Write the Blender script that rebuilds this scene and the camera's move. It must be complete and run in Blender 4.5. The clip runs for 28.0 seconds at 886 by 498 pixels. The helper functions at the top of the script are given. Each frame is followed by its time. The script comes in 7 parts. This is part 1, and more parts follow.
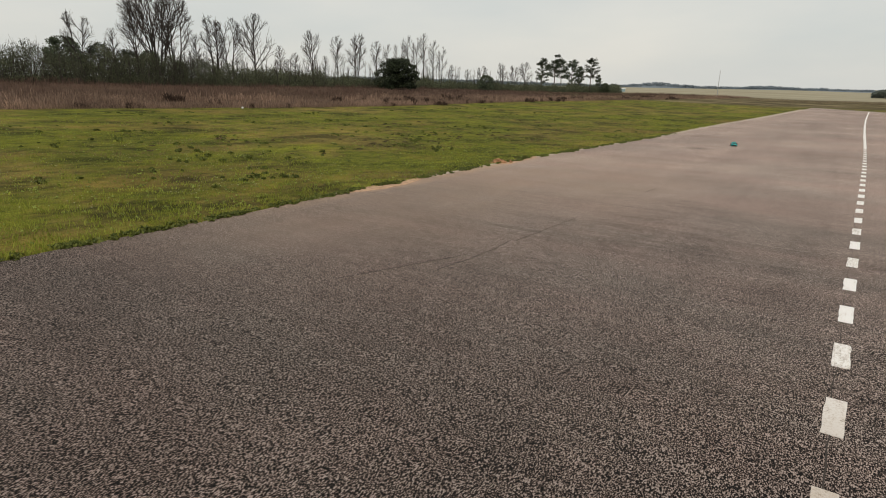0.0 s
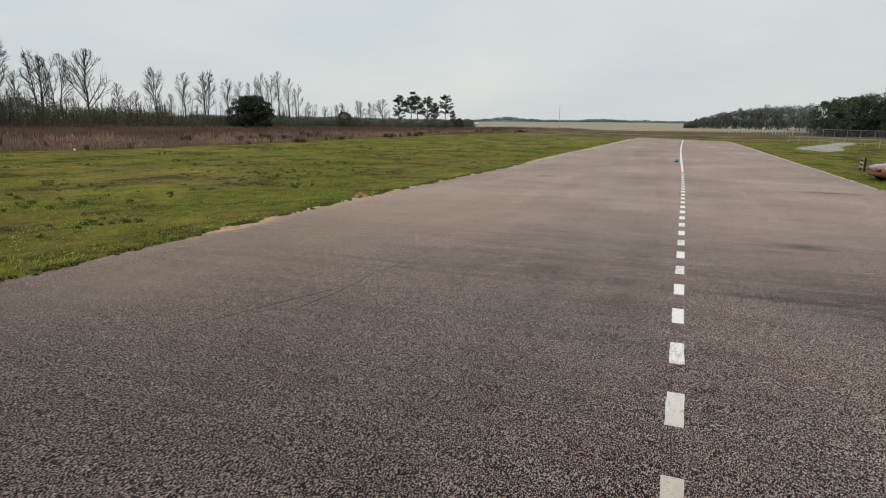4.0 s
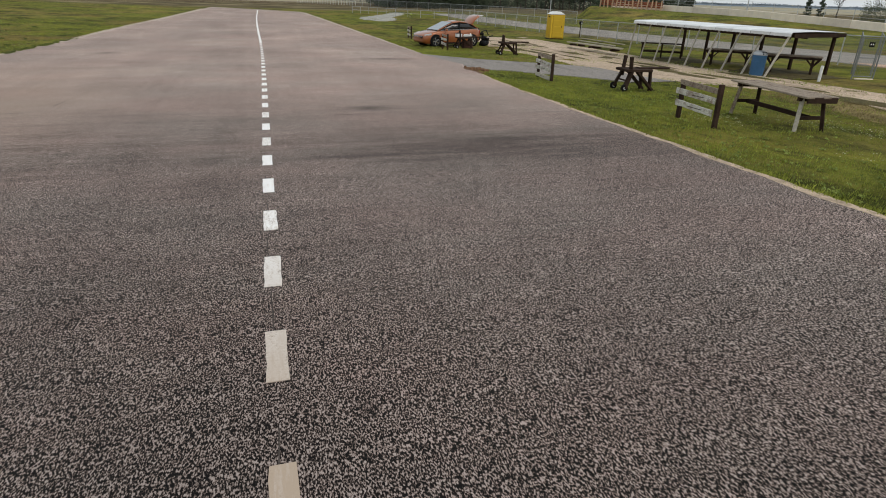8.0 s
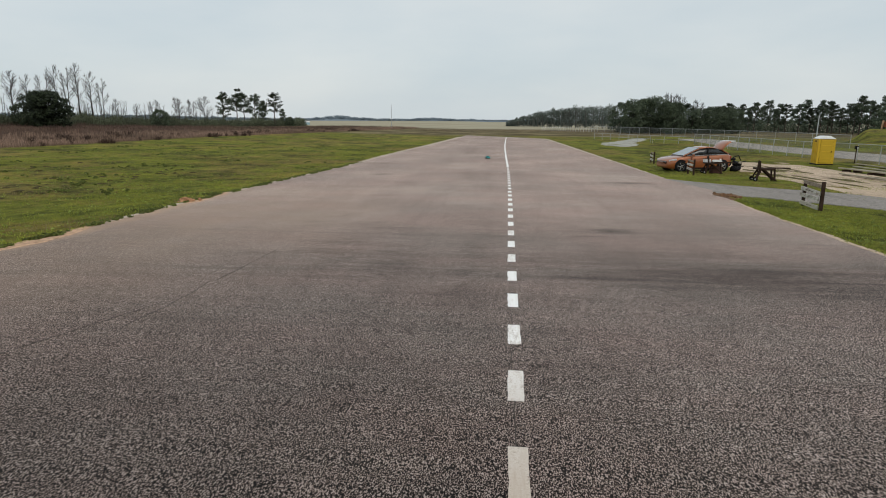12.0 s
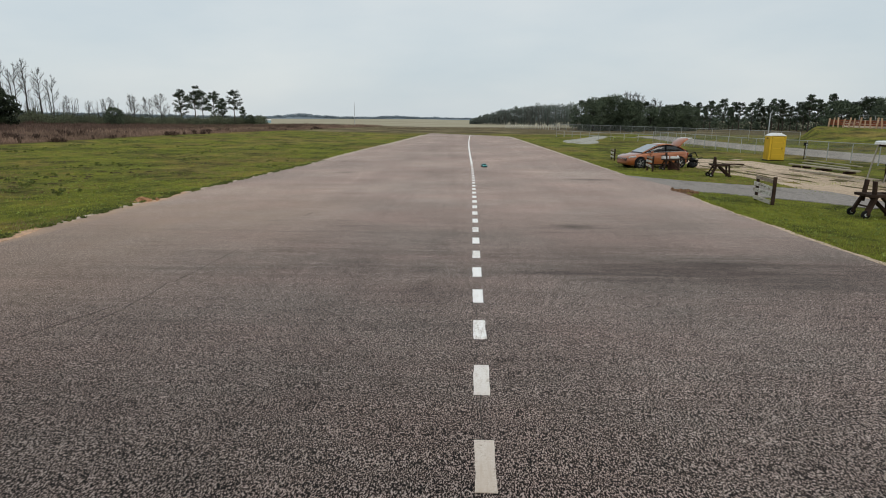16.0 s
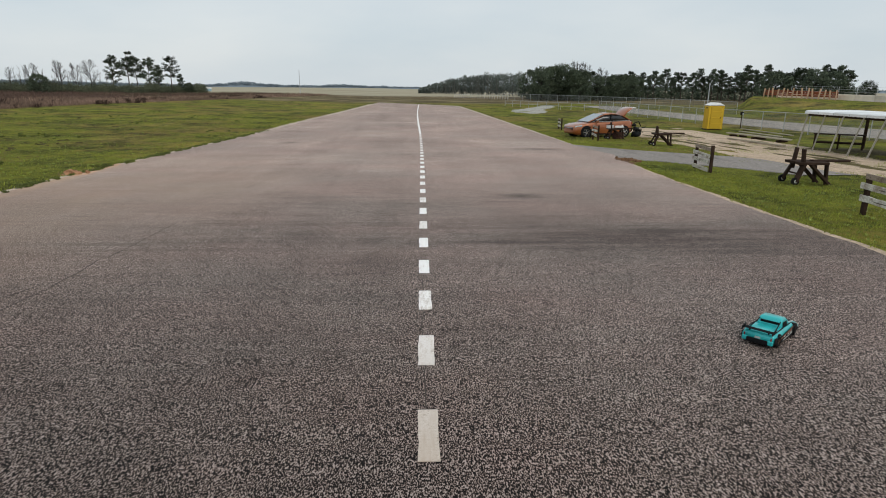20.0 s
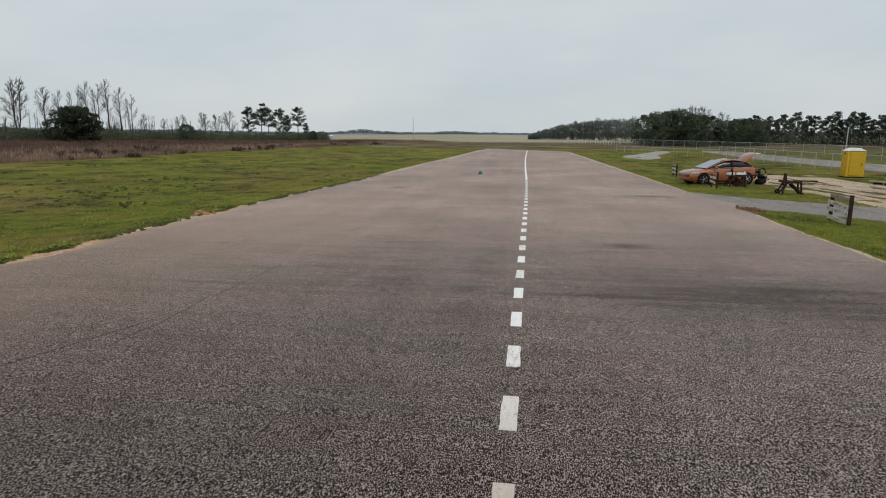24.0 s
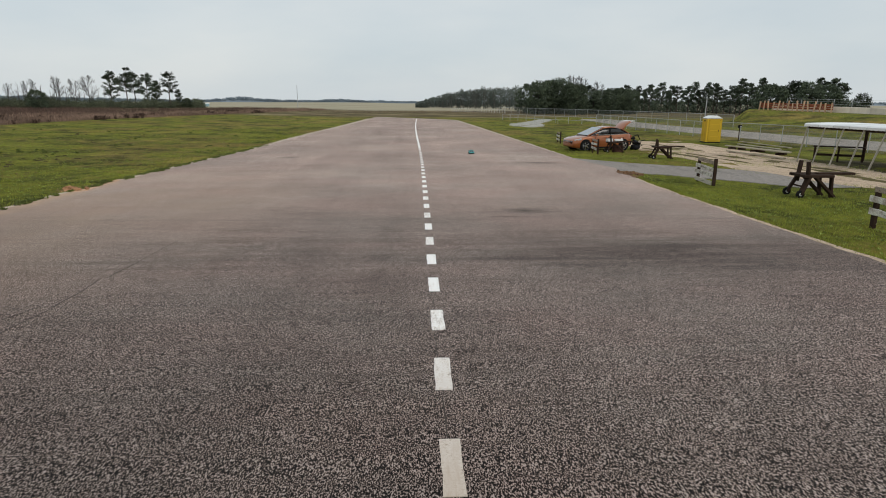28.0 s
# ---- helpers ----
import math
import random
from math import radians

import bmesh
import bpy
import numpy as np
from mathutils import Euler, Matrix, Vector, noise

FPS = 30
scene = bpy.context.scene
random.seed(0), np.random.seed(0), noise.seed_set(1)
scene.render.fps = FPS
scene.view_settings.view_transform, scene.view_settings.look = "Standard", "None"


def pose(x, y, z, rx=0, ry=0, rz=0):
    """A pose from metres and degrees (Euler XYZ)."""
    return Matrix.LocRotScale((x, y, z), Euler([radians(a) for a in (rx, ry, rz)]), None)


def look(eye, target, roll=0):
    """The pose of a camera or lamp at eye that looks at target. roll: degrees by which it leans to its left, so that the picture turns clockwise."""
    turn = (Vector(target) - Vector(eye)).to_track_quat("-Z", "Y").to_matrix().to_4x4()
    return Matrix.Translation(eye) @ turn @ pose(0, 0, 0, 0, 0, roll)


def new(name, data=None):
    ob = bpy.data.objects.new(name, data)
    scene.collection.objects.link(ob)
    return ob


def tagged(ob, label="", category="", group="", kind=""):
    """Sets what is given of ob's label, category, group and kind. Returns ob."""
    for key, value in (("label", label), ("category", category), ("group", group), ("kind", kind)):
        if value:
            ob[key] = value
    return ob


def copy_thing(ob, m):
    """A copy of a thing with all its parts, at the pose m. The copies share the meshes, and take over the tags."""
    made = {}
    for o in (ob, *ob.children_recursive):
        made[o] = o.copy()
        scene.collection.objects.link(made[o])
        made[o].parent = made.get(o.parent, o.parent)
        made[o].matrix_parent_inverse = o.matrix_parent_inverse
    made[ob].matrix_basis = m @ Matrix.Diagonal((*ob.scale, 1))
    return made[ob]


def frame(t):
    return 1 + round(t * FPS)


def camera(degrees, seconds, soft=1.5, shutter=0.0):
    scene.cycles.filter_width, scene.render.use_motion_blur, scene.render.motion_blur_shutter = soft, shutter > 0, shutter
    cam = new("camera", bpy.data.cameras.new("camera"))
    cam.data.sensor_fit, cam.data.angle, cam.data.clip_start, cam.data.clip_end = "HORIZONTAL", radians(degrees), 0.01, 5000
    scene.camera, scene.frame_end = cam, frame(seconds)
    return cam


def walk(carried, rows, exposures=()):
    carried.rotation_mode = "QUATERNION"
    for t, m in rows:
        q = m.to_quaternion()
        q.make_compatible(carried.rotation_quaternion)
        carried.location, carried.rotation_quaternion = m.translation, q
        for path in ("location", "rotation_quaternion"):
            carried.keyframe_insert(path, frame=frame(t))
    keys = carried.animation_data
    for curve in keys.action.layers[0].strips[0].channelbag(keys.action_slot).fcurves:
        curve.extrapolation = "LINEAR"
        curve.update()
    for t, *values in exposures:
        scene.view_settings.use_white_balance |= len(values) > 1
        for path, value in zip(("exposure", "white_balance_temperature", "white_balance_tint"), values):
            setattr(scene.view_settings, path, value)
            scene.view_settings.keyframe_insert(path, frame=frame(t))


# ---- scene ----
cam = camera(74.4, 28.0, soft=1.0)
PATH = [
    (0, (-0.135, -0.136, 2.499), (-1.236, 1.441, 1.949), 0.98),
    (0.5, (-0.135, -0.152, 2.507), (-1.138, 1.508, 2.019), 0.83),
    (1, (-0.154, -0.150, 2.494), (-1.073, 1.571, 2.052), 0.64),
    (1.5, (-0.147, -0.110, 2.478), (-0.998, 1.653, 2.068), 0.48),
    (2, (-0.149, -0.148, 2.490), (-0.948, 1.643, 2.097), 0.44),
    (2.5, (-0.141, -0.137, 2.471), (-0.897, 1.674, 2.086), 0.35),
    (4.5, (0.027, 0.013, 2.442), (-0.694, 1.819, 1.975), 0.01),
    (5, (0.178, 0.117, 2.426), (-0.524, 1.917, 1.907), 0.07),
    (5.5, (0.205, 0.132, 2.405), (-0.326, 1.966, 1.811), 0.38),
    (6, (0.226, 0.137, 2.379), (0.124, 2.021, 1.715), 0.91),
    (6.3, (0.240, 0.107, 2.348), (0.417, 1.979, 1.666), 1.04),
    (6.5, (0.235, 0.044, 2.348), (0.611, 1.878, 1.644), 1.60),
    (7, (0.222, -0.061, 2.372), (0.921, 1.659, 1.629), 1.96),
    (7.5, (0.186, -0.079, 2.394), (0.950, 1.601, 1.623), 1.90),
    (8, (0.160, -0.065, 2.368), (0.700, 1.688, 1.569), 1.64),
    (8.3, (0.082, -0.036, 2.365), (0.415, 1.776, 1.587), 1.34),
    (8.5, (-0.029, -0.081, 2.380), (0.173, 1.757, 1.619), 0.91),
    (8.7, (-0.112, -0.070, 2.387), (-0.036, 1.787, 1.649), 0.51),
    (9, (-0.188, -0.132, 2.424), (-0.294, 1.735, 1.715), 0.27),
    (9.5, (-0.171, -0.136, 2.441), (-0.322, 1.754, 1.804), 0.16),
    (10, (-0.111, -0.119, 2.447), (-0.253, 1.792, 1.872), 0.25),
    (10.5, (-0.074, -0.127, 2.444), (-0.204, 1.797, 1.912), 0.35),
    (11, (-0.067, -0.121, 2.440), (-0.208, 1.812, 1.944), 0.40),
    (11.5, (-0.078, -0.129, 2.442), (-0.251, 1.810, 1.982), 0.29),
    (12, (-0.093, -0.151, 2.454), (-0.290, 1.791, 2.020), 0.22),
    (12.5, (-0.089, -0.169, 2.458), (-0.290, 1.777, 2.039), 0.13),
    (14.5, (-0.071, -0.180, 2.457), (-0.251, 1.769, 2.045), 0.09),
    (15, (-0.064, -0.180, 2.443), (-0.252, 1.769, 2.033), 0.08),
    (15.5, (-0.068, -0.169, 2.435), (-0.230, 1.780, 2.014), 0.06),
    (16, (-0.081, -0.160, 2.435), (-0.160, 1.789, 1.995), 0.21),
    (16.5, (-0.048, -0.135, 2.422), (-0.037, 1.810, 1.958), 0.29),
    (17, (-0.003, -0.081, 2.400), (-0.012, 1.856, 1.903), 0.30),
    (17.5, (-0.032, -0.078, 2.406), (-0.203, 1.842, 1.873), 0.07),
    (18, (-0.136, -0.130, 2.427), (-0.455, 1.767, 1.881), -0.35),
    (18.5, (-0.177, -0.179, 2.436), (-0.524, 1.716, 1.898), -0.48),
    (19, (-0.140, -0.150, 2.444), (-0.386, 1.762, 1.910), -0.33),
    (19.5, (-0.070, -0.138, 2.448), (-0.128, 1.789, 1.916), 0.05),
    (20, (0.003, -0.098, 2.415), (0.091, 1.827, 1.879), 0.44),
    (20.5, (0.008, -0.087, 2.413), (0.125, 1.831, 1.858), 0.52),
    (21, (-0.044, -0.098, 2.416), (-0.035, 1.819, 1.846), 0.30),
    (21.5, (-0.117, -0.107, 2.414), (-0.260, 1.808, 1.856), -0.07),
    (23.5, (0.064, 0.032, 2.436), (-0.209, 1.957, 1.969), -0.20),
    (24, (0.175, 0.183, 2.436), (-0.098, 2.125, 2.045), 0.00),
    (24.5, (-0.037, 0.104, 2.465), (-0.295, 2.056, 2.116), 0.27),
    (25, (-0.244, 0.052, 2.474), (-0.491, 2.003, 2.108), 0.39),
    (25.5, (-0.292, 0.071, 2.452), (-0.528, 2.016, 2.052), 0.33),
    (26, (-0.304, 0.078, 2.448), (-0.509, 2.023, 2.033), 0.20),
    (26.5, (-0.278, 0.090, 2.444), (-0.422, 2.040, 2.023), 0.15),
    (27, (-0.205, 0.097, 2.445), (-0.294, 2.048, 2.014), 0.13),
    (27.5, (-0.185, 0.098, 2.437), (-0.201, 2.047, 1.986), 0.12),
    (28, (-0.170, 0.106, 2.422), (-0.073, 2.042, 1.930), 0.20),
]
walk(cam, [(t, look(eye, target, roll)) for t, eye, target, roll in PATH], [(0, 0.0, 7750, 12), (0.6, 0.0, 7400, 11), (1.2, 0.0, 7300, 11), (2, 0.0, 7150, 10), (5, 0.05, 7100, 10), (6, 0.12, 6950, 11), (7, 0.20, 6750, 11), (7.5, 0.18, 6750, 11), (8, 0.05, 6900, 11), (9, 0.28, 6800, 10), (10, 0.08, 6850, 10), (12, 0.0, 6850, 9), (16, 0.0, 6800, 9), (17.5, 0.06, 6800, 10), (18.5, 0.12, 6800, 10), (20, 0.05, 6800, 10), (21.5, 0.02, 6850, 10), (23.5, -0.09, 6850, 10), (26, -0.13, 6900, 10), (27.2, -0.05, 6900, 10), (28, 0.0, 6900, 10)])

# ---- sky and sun: a bright even overcast ----
world = bpy.data.worlds.new("overcast_sky")
scene.world = world
world.use_nodes = True
wn, wl = world.node_tree.nodes, world.node_tree.links
bg = wn["Background"]
sky = wn.new("ShaderNodeTexSky")
sky.sky_type = "NISHITA"
sky.sun_disc = False
sky.sun_elevation = radians(48)
sky.sun_rotation = radians(150)
sky.dust_density, sky.air_density, sky.ozone_density = 3.0, 1.0, 1.0
tc = wn.new("ShaderNodeTexCoord")
mp = wn.new("ShaderNodeMapping")
mp.inputs["Scale"].default_value = (1.2, 1.2, 4.0)
cl = wn.new("ShaderNodeTexNoise")
cl.inputs["Scale"].default_value = 2.2
cl.inputs["Detail"].default_value = 5
cl.inputs["Roughness"].default_value = 0.5
cr = wn.new("ShaderNodeValToRGB")
cr.color_ramp.elements[0].position, cr.color_ramp.elements[0].color = 0.30, (5.95, 6.95, 7.80, 1)
cr.color_ramp.elements[1].position, cr.color_ramp.elements[1].color = 0.70, (7.22, 7.9, 8.42, 1)
mx = wn.new("ShaderNodeMix")
mx.data_type = "RGBA"
mx.inputs["Factor"].default_value = 0.86
wl.new(tc.outputs["Generated"], mp.inputs["Vector"])
wl.new(mp.outputs["Vector"], cl.inputs["Vector"])
wl.new(cl.outputs["Fac"], cr.inputs["Fac"])
wl.new(sky.outputs["Color"], mx.inputs["A"])
wl.new(cr.outputs["Color"], mx.inputs["B"])
wl.new(mx.outputs["Result"], bg.inputs["Color"])
bg.inputs["Strength"].default_value = 0.10

sun_data = bpy.data.lights.new("sun", "SUN")
sun_data.energy, sun_data.angle, sun_data.color = 0.7, radians(25), (1.0, 0.97, 0.93)
sun = new("sun", sun_data)
sun.matrix_world = look((0, 0, 40), (-11.6, 20.1, 40 - 25.8))


# ---- materials ----
def material(name, rough=0.8, metal=0.0, spec=0.5):
    m = bpy.data.materials.new(name)
    m.use_nodes = True
    b = m.node_tree.nodes["Principled BSDF"]
    b.inputs["Roughness"].default_value = rough
    b.inputs["Metallic"].default_value = metal
    b.inputs["Specular IOR Level"].default_value = spec
    return m, m.node_tree.nodes, m.node_tree.links, b


def tex(m, scale, detail=3, rough=0.6, stretch=(1, 1, 1), coords="Object", turn=0):
    n, l = m.node_tree.nodes, m.node_tree.links
    t = n.new("ShaderNodeTexNoise")
    t.inputs["Scale"].default_value, t.inputs["Detail"].default_value, t.inputs["Roughness"].default_value = scale, detail, rough
    c, mp = n.new("ShaderNodeTexCoord"), n.new("ShaderNodeMapping")
    mp.inputs["Scale"].default_value = stretch
    mp.inputs["Rotation"].default_value = (0, 0, radians(turn))
    l.new(c.outputs[coords], mp.inputs["Vector"])
    l.new(mp.outputs["Vector"], t.inputs["Vector"])
    return t.outputs["Fac"]


def ramp(m, fac, stops):
    r = m.node_tree.nodes.new("ShaderNodeValToRGB")
    e = r.color_ramp.elements
    while len(e) < len(stops):
        e.new(0.5)
    for el, (p, c) in zip(e, stops):
        el.position, el.color = p, (*c, 1)
    m.node_tree.links.new(fac, r.inputs["Fac"])
    return r.outputs["Color"]


def blend(m, fac, a, b, mode="MIX"):
    x = m.node_tree.nodes.new("ShaderNodeMix")
    x.data_type, x.blend_type = "RGBA", mode
    for key, v in (("Factor", fac), ("A", a), ("B", b)):
        if hasattr(v, "is_output"):
            m.node_tree.links.new(v, x.inputs[key])
        else:
            x.inputs[key].default_value = v if key == "Factor" else (*v, 1)
    return x.outputs["Result"]


def calc(m, op, a, b=0.0, c=0.0):
    x = m.node_tree.nodes.new("ShaderNodeMath")
    x.operation = op
    for i, v in enumerate((a, b, c)):
        if hasattr(v, "is_output"):
            m.node_tree.links.new(v, x.inputs[i])
        else:
            x.inputs[i].default_value = v
    return x.outputs[0]


def bump(m, b, height, strength=0.4, dist=0.01):
    x = m.node_tree.nodes.new("ShaderNodeBump")
    x.inputs["Strength"].default_value, x.inputs["Distance"].default_value = strength, dist
    m.node_tree.links.new(height, x.inputs["Height"])
    m.node_tree.links.new(x.outputs["Normal"], b.inputs["Normal"])


def xy(m):
    c, s = m.node_tree.nodes.new("ShaderNodeTexCoord"), m.node_tree.nodes.new("ShaderNodeSeparateXYZ")
    m.node_tree.links.new(c.outputs["Object"], s.inputs["Vector"])
    return s.outputs["X"], s.outputs["Y"]


def bell(m, v, centre, width):
    """1 at the centre, falling to 0 at the width."""
    d = calc(m, "DIVIDE", calc(m, "ABSOLUTE", calc(m, "SUBTRACT", v, centre)), width)
    return calc(m, "SMOOTH_MIN", calc(m, "MAXIMUM", calc(m, "SUBTRACT", 1.0, d), 0.0), 1.0, 0.2)


def plain(name, col, rough=0.7, metal=0.0, vary=0.25, scale=6.0, grain=60.0, spec=0.25, stretch=(1, 1, 1), relief=0.25):
    """A surface with soft stains and a fine grain round one base colour; each object differs a little."""
    m, n, l, b = material(name, rough, metal, spec)
    dark, light = tuple(c * (1 - vary) for c in col), tuple(min(1, c * (1 + vary)) for c in col)
    c1 = ramp(m, tex(m, scale, 4, 0.6, stretch), [(0.3, dark), (0.7, light)])
    g = tex(m, grain, 3, 0.7, stretch)
    c2 = blend(m, 0.35, c1, ramp(m, g, [(0.3, dark), (0.75, light)]))
    info = n.new("ShaderNodeObjectInfo")
    k = calc(m, "MULTIPLY_ADD", info.outputs["Random"], 0.3, 0.85)
    hsv = n.new("ShaderNodeHueSaturation")
    l.new(k, hsv.inputs["Value"])
    l.new(c2, hsv.inputs["Color"])
    l.new(hsv.outputs["Color"], b.inputs["Base Color"])
    if relief:
        bump(m, b, g, relief, 0.004)
    return m


def asphalt_material():
    m, n, l, b = material("chip_seal_asphalt", 0.82, 0, 0.16)
    X, Y = xy(m)
    c, mp = n.new("ShaderNodeTexCoord"), n.new("ShaderNodeMapping")
    mp.inputs["Scale"].default_value = (1.0, 0.55, 1.0)
    l.new(c.outputs["Object"], mp.inputs["Vector"])
    vo = n.new("ShaderNodeTexVoronoi")
    vo.inputs["Scale"].default_value = 96
    l.new(mp.outputs["Vector"], vo.inputs["Vector"])
    stone = n.new("ShaderNodeSeparateColor")
    l.new(vo.outputs["Color"], stone.inputs["Color"])
    # pale chips crowded in dark binder, with a few paler and darker stones among them
    lie = tex(m, 104, 1.4, 0.5, (1, 0.48, 1))
    lie = calc(m, "ADD", lie, calc(m, "MULTIPLY", calc(m, "SUBTRACT", stone.outputs["Red"], 0.5), 0.13))
    col = ramp(m, lie, [(0.415, (0.012, 0.0095, 0.008)), (0.475, (0.060, 0.046, 0.039)), (0.525, (0.27, 0.206, 0.176)), (0.575, (0.62, 0.482, 0.415)), (0.65, (1.0, 0.85, 0.77))])
    # further on the chips are worn flush with the binder
    worn = calc(m, "MINIMUM", calc(m, "MAXIMUM", calc(m, "DIVIDE", calc(m, "SUBTRACT", Y, 7.0), 13.0), 0.0), 0.62)
    # along the west side silt fills the gaps between the chips
    silt = calc(m, "MULTIPLY", bell(m, X, -8.2, 2.3), bell(m, Y, 6.6, 3.4))
    silt = calc(m, "MULTIPLY", silt, calc(m, "MULTIPLY_ADD", tex(m, 0.6, 4, 0.6), 1.1, 0.25))
    worn = calc(m, "MAXIMUM", worn, calc(m, "MINIMUM", silt, 0.66))
    col = blend(m, worn, col, (0.333, 0.256, 0.217))
    # broad wear, transverse scuffs, lengthwise lanes
    broad = tex(m, 0.16, 4, 0.55)
    scuff = tex(m, 0.9, 5, 0.65, (0.34, 1.15, 1))
    lane = tex(m, 0.55, 3, 0.5, (1.5, 0.10, 1))
    k = calc(m, "MULTIPLY_ADD", broad, 0.85, 0.52)
    k = calc(m, "MULTIPLY", k, calc(m, "MULTIPLY_ADD", scuff, 0.46, 0.77))
    k = calc(m, "MULTIPLY", k, calc(m, "MULTIPLY_ADD", lane, 0.36, 0.82))
    mottle = tex(m, 6.5, 4, 0.7, (0.6, 1.25, 1))
    k = calc(m, "MULTIPLY", k, calc(m, "MULTIPLY_ADD", mottle, 0.50, 0.75))
    # thin dark wheel streaks across the strip, and faint red and grey tints in the stone
    streak = calc(m, "MULTIPLY", calc(m, "SUBTRACT", tex(m, 1.7, 6, 0.72, (0.11, 2.3, 1), turn=3), 0.50), 5.5)
    streak = calc(m, "MULTIPLY", calc(m, "MINIMUM", calc(m, "MAXIMUM", streak, 0.0), 1.0), bell(m, Y, 10.5, 8.5))
    k = calc(m, "MULTIPLY", k, calc(m, "MULTIPLY_ADD", streak, -0.36, 1.05))
    along = calc(m, "MULTIPLY", calc(m, "SUBTRACT", tex(m, 2.6, 5, 0.7, (1.5, 0.05, 1), turn=-4), 0.52), 5.0)
    along = calc(m, "MULTIPLY", calc(m, "MINIMUM", calc(m, "MAXIMUM", along, 0.0), 1.0), bell(m, Y, 20, 17))
    k = calc(m, "MULTIPLY", k, calc(m, "MULTIPLY_ADD", along, -0.12, 1.0))
    hue = ramp(m, tex(m, 0.33, 5, 0.62, (0.7, 1.3, 1)), [(0.36, (1.0, 1.0, 1.0)), (0.64, (1.065, 0.98, 0.975))])
    col = blend(m, 1.0, col, hue, "MULTIPLY")
    # painted shading: dark close in, paler ahead as if by grazing sheen
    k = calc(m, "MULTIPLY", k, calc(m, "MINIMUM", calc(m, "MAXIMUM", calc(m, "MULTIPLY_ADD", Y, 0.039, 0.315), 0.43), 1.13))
    # close in, the tone also falls to the west and rises to the east
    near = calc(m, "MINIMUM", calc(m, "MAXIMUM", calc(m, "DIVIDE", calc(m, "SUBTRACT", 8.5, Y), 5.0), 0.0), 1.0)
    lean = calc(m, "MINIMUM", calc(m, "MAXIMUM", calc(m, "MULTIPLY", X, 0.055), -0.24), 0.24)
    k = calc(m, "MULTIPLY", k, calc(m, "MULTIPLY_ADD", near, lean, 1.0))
    # dark rubber smears that cross the strip, and a dark patch beside the line
    dark = calc(m, "ADD", calc(m, "MULTIPLY", tex(m, 2.0, 6, 0.75, (0.17, 2.2, 1), turn=4), 0.75), calc(m, "MULTIPLY", tex(m, 9.0, 4, 0.75, (0.5, 1.6, 1)), 0.25))
    smear = calc(m, "MULTIPLY", bell(m, Y, 10.0, 1.9), bell(m, X, 4.6, 5.2))
    patch = calc(m, "MULTIPLY", bell(m, Y, 10.5, 5.0), calc(m, "ADD", bell(m, X, -0.75, 0.7), calc(m, "MULTIPLY", bell(m, X, -1.95, 0.8), 0.7)))
    rub = calc(m, "MULTIPLY", calc(m, "ADD", calc(m, "MULTIPLY", smear, 1.1), calc(m, "MULTIPLY", patch, 0.6)), calc(m, "MULTIPLY", calc(m, "SUBTRACT", dark, 0.36), 3.0))
    rub = calc(m, "MINIMUM", calc(m, "MAXIMUM", calc(m, "MULTIPLY", rub, 1.15), 0.0), 0.55)
    # single dark smudges left by tyres and fuel
    for sx, sy, wx, wy in ((2.67, 14.8, 0.75, 0.55), (-7.23, 34.2, 0.9, 1.1), (6.3, 30.2, 1.6, 0.8), (4.6, 10.6, 2.6, 0.5), (1.6, 9.7, 2.4, 0.35)):
        s1 = calc(m, "MULTIPLY", calc(m, "MULTIPLY", bell(m, X, sx, wx), bell(m, Y, sy, wy)), calc(m, "MULTIPLY", dark, 1.2))
        rub = calc(m, "MAXIMUM", rub, s1)
    k = calc(m, "MULTIPLY", k, calc(m, "SUBTRACT", 1.0, rub))
    k = calc(m, "MULTIPLY", k, calc(m, "MULTIPLY_ADD", silt, 0.28, 1.0))
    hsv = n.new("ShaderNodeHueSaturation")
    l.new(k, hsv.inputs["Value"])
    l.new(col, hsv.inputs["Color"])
    # red clay washed over the edge of the strip
    clay = calc(m, "MULTIPLY", bell(m, X, -8.8, 6.2), bell(m, Y, 16.5, 13.5))
    clay = calc(m, "MULTIPLY", clay, calc(m, "MULTIPLY_ADD", tex(m, 0.35, 4, 0.6, (1, 0.6, 1)), 1.5, -0.25))
    clay = calc(m, "MINIMUM", calc(m, "MAXIMUM", clay, 0.0), 0.72)
    out = blend(m, clay, hsv.outputs["Color"], (0.385, 0.272, 0.190))
    brink = calc(m, "MAXIMUM", calc(m, "MULTIPLY_ADD", Y, -0.075, -9.55), -11.3)
    rim = calc(m, "MULTIPLY", bell(m, calc(m, "SUBTRACT", X, brink), 0.0, 0.6), bell(m, Y, 16.0, 12.0))
    rim = calc(m, "MULTIPLY", rim, calc(m, "MULTIPLY_ADD", tex(m, 0.8, 4, 0.6), 3.4, -0.9))
    out = blend(m, calc(m, "MINIMUM", calc(m, "MAXIMUM", rim, 0.0), 0.7), out, (0.52, 0.35, 0.235))
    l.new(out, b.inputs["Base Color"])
    bump(m, b, calc(m, "ADD", lie, tex(m, 130, 2)), 0.5, 0.006)
    return m


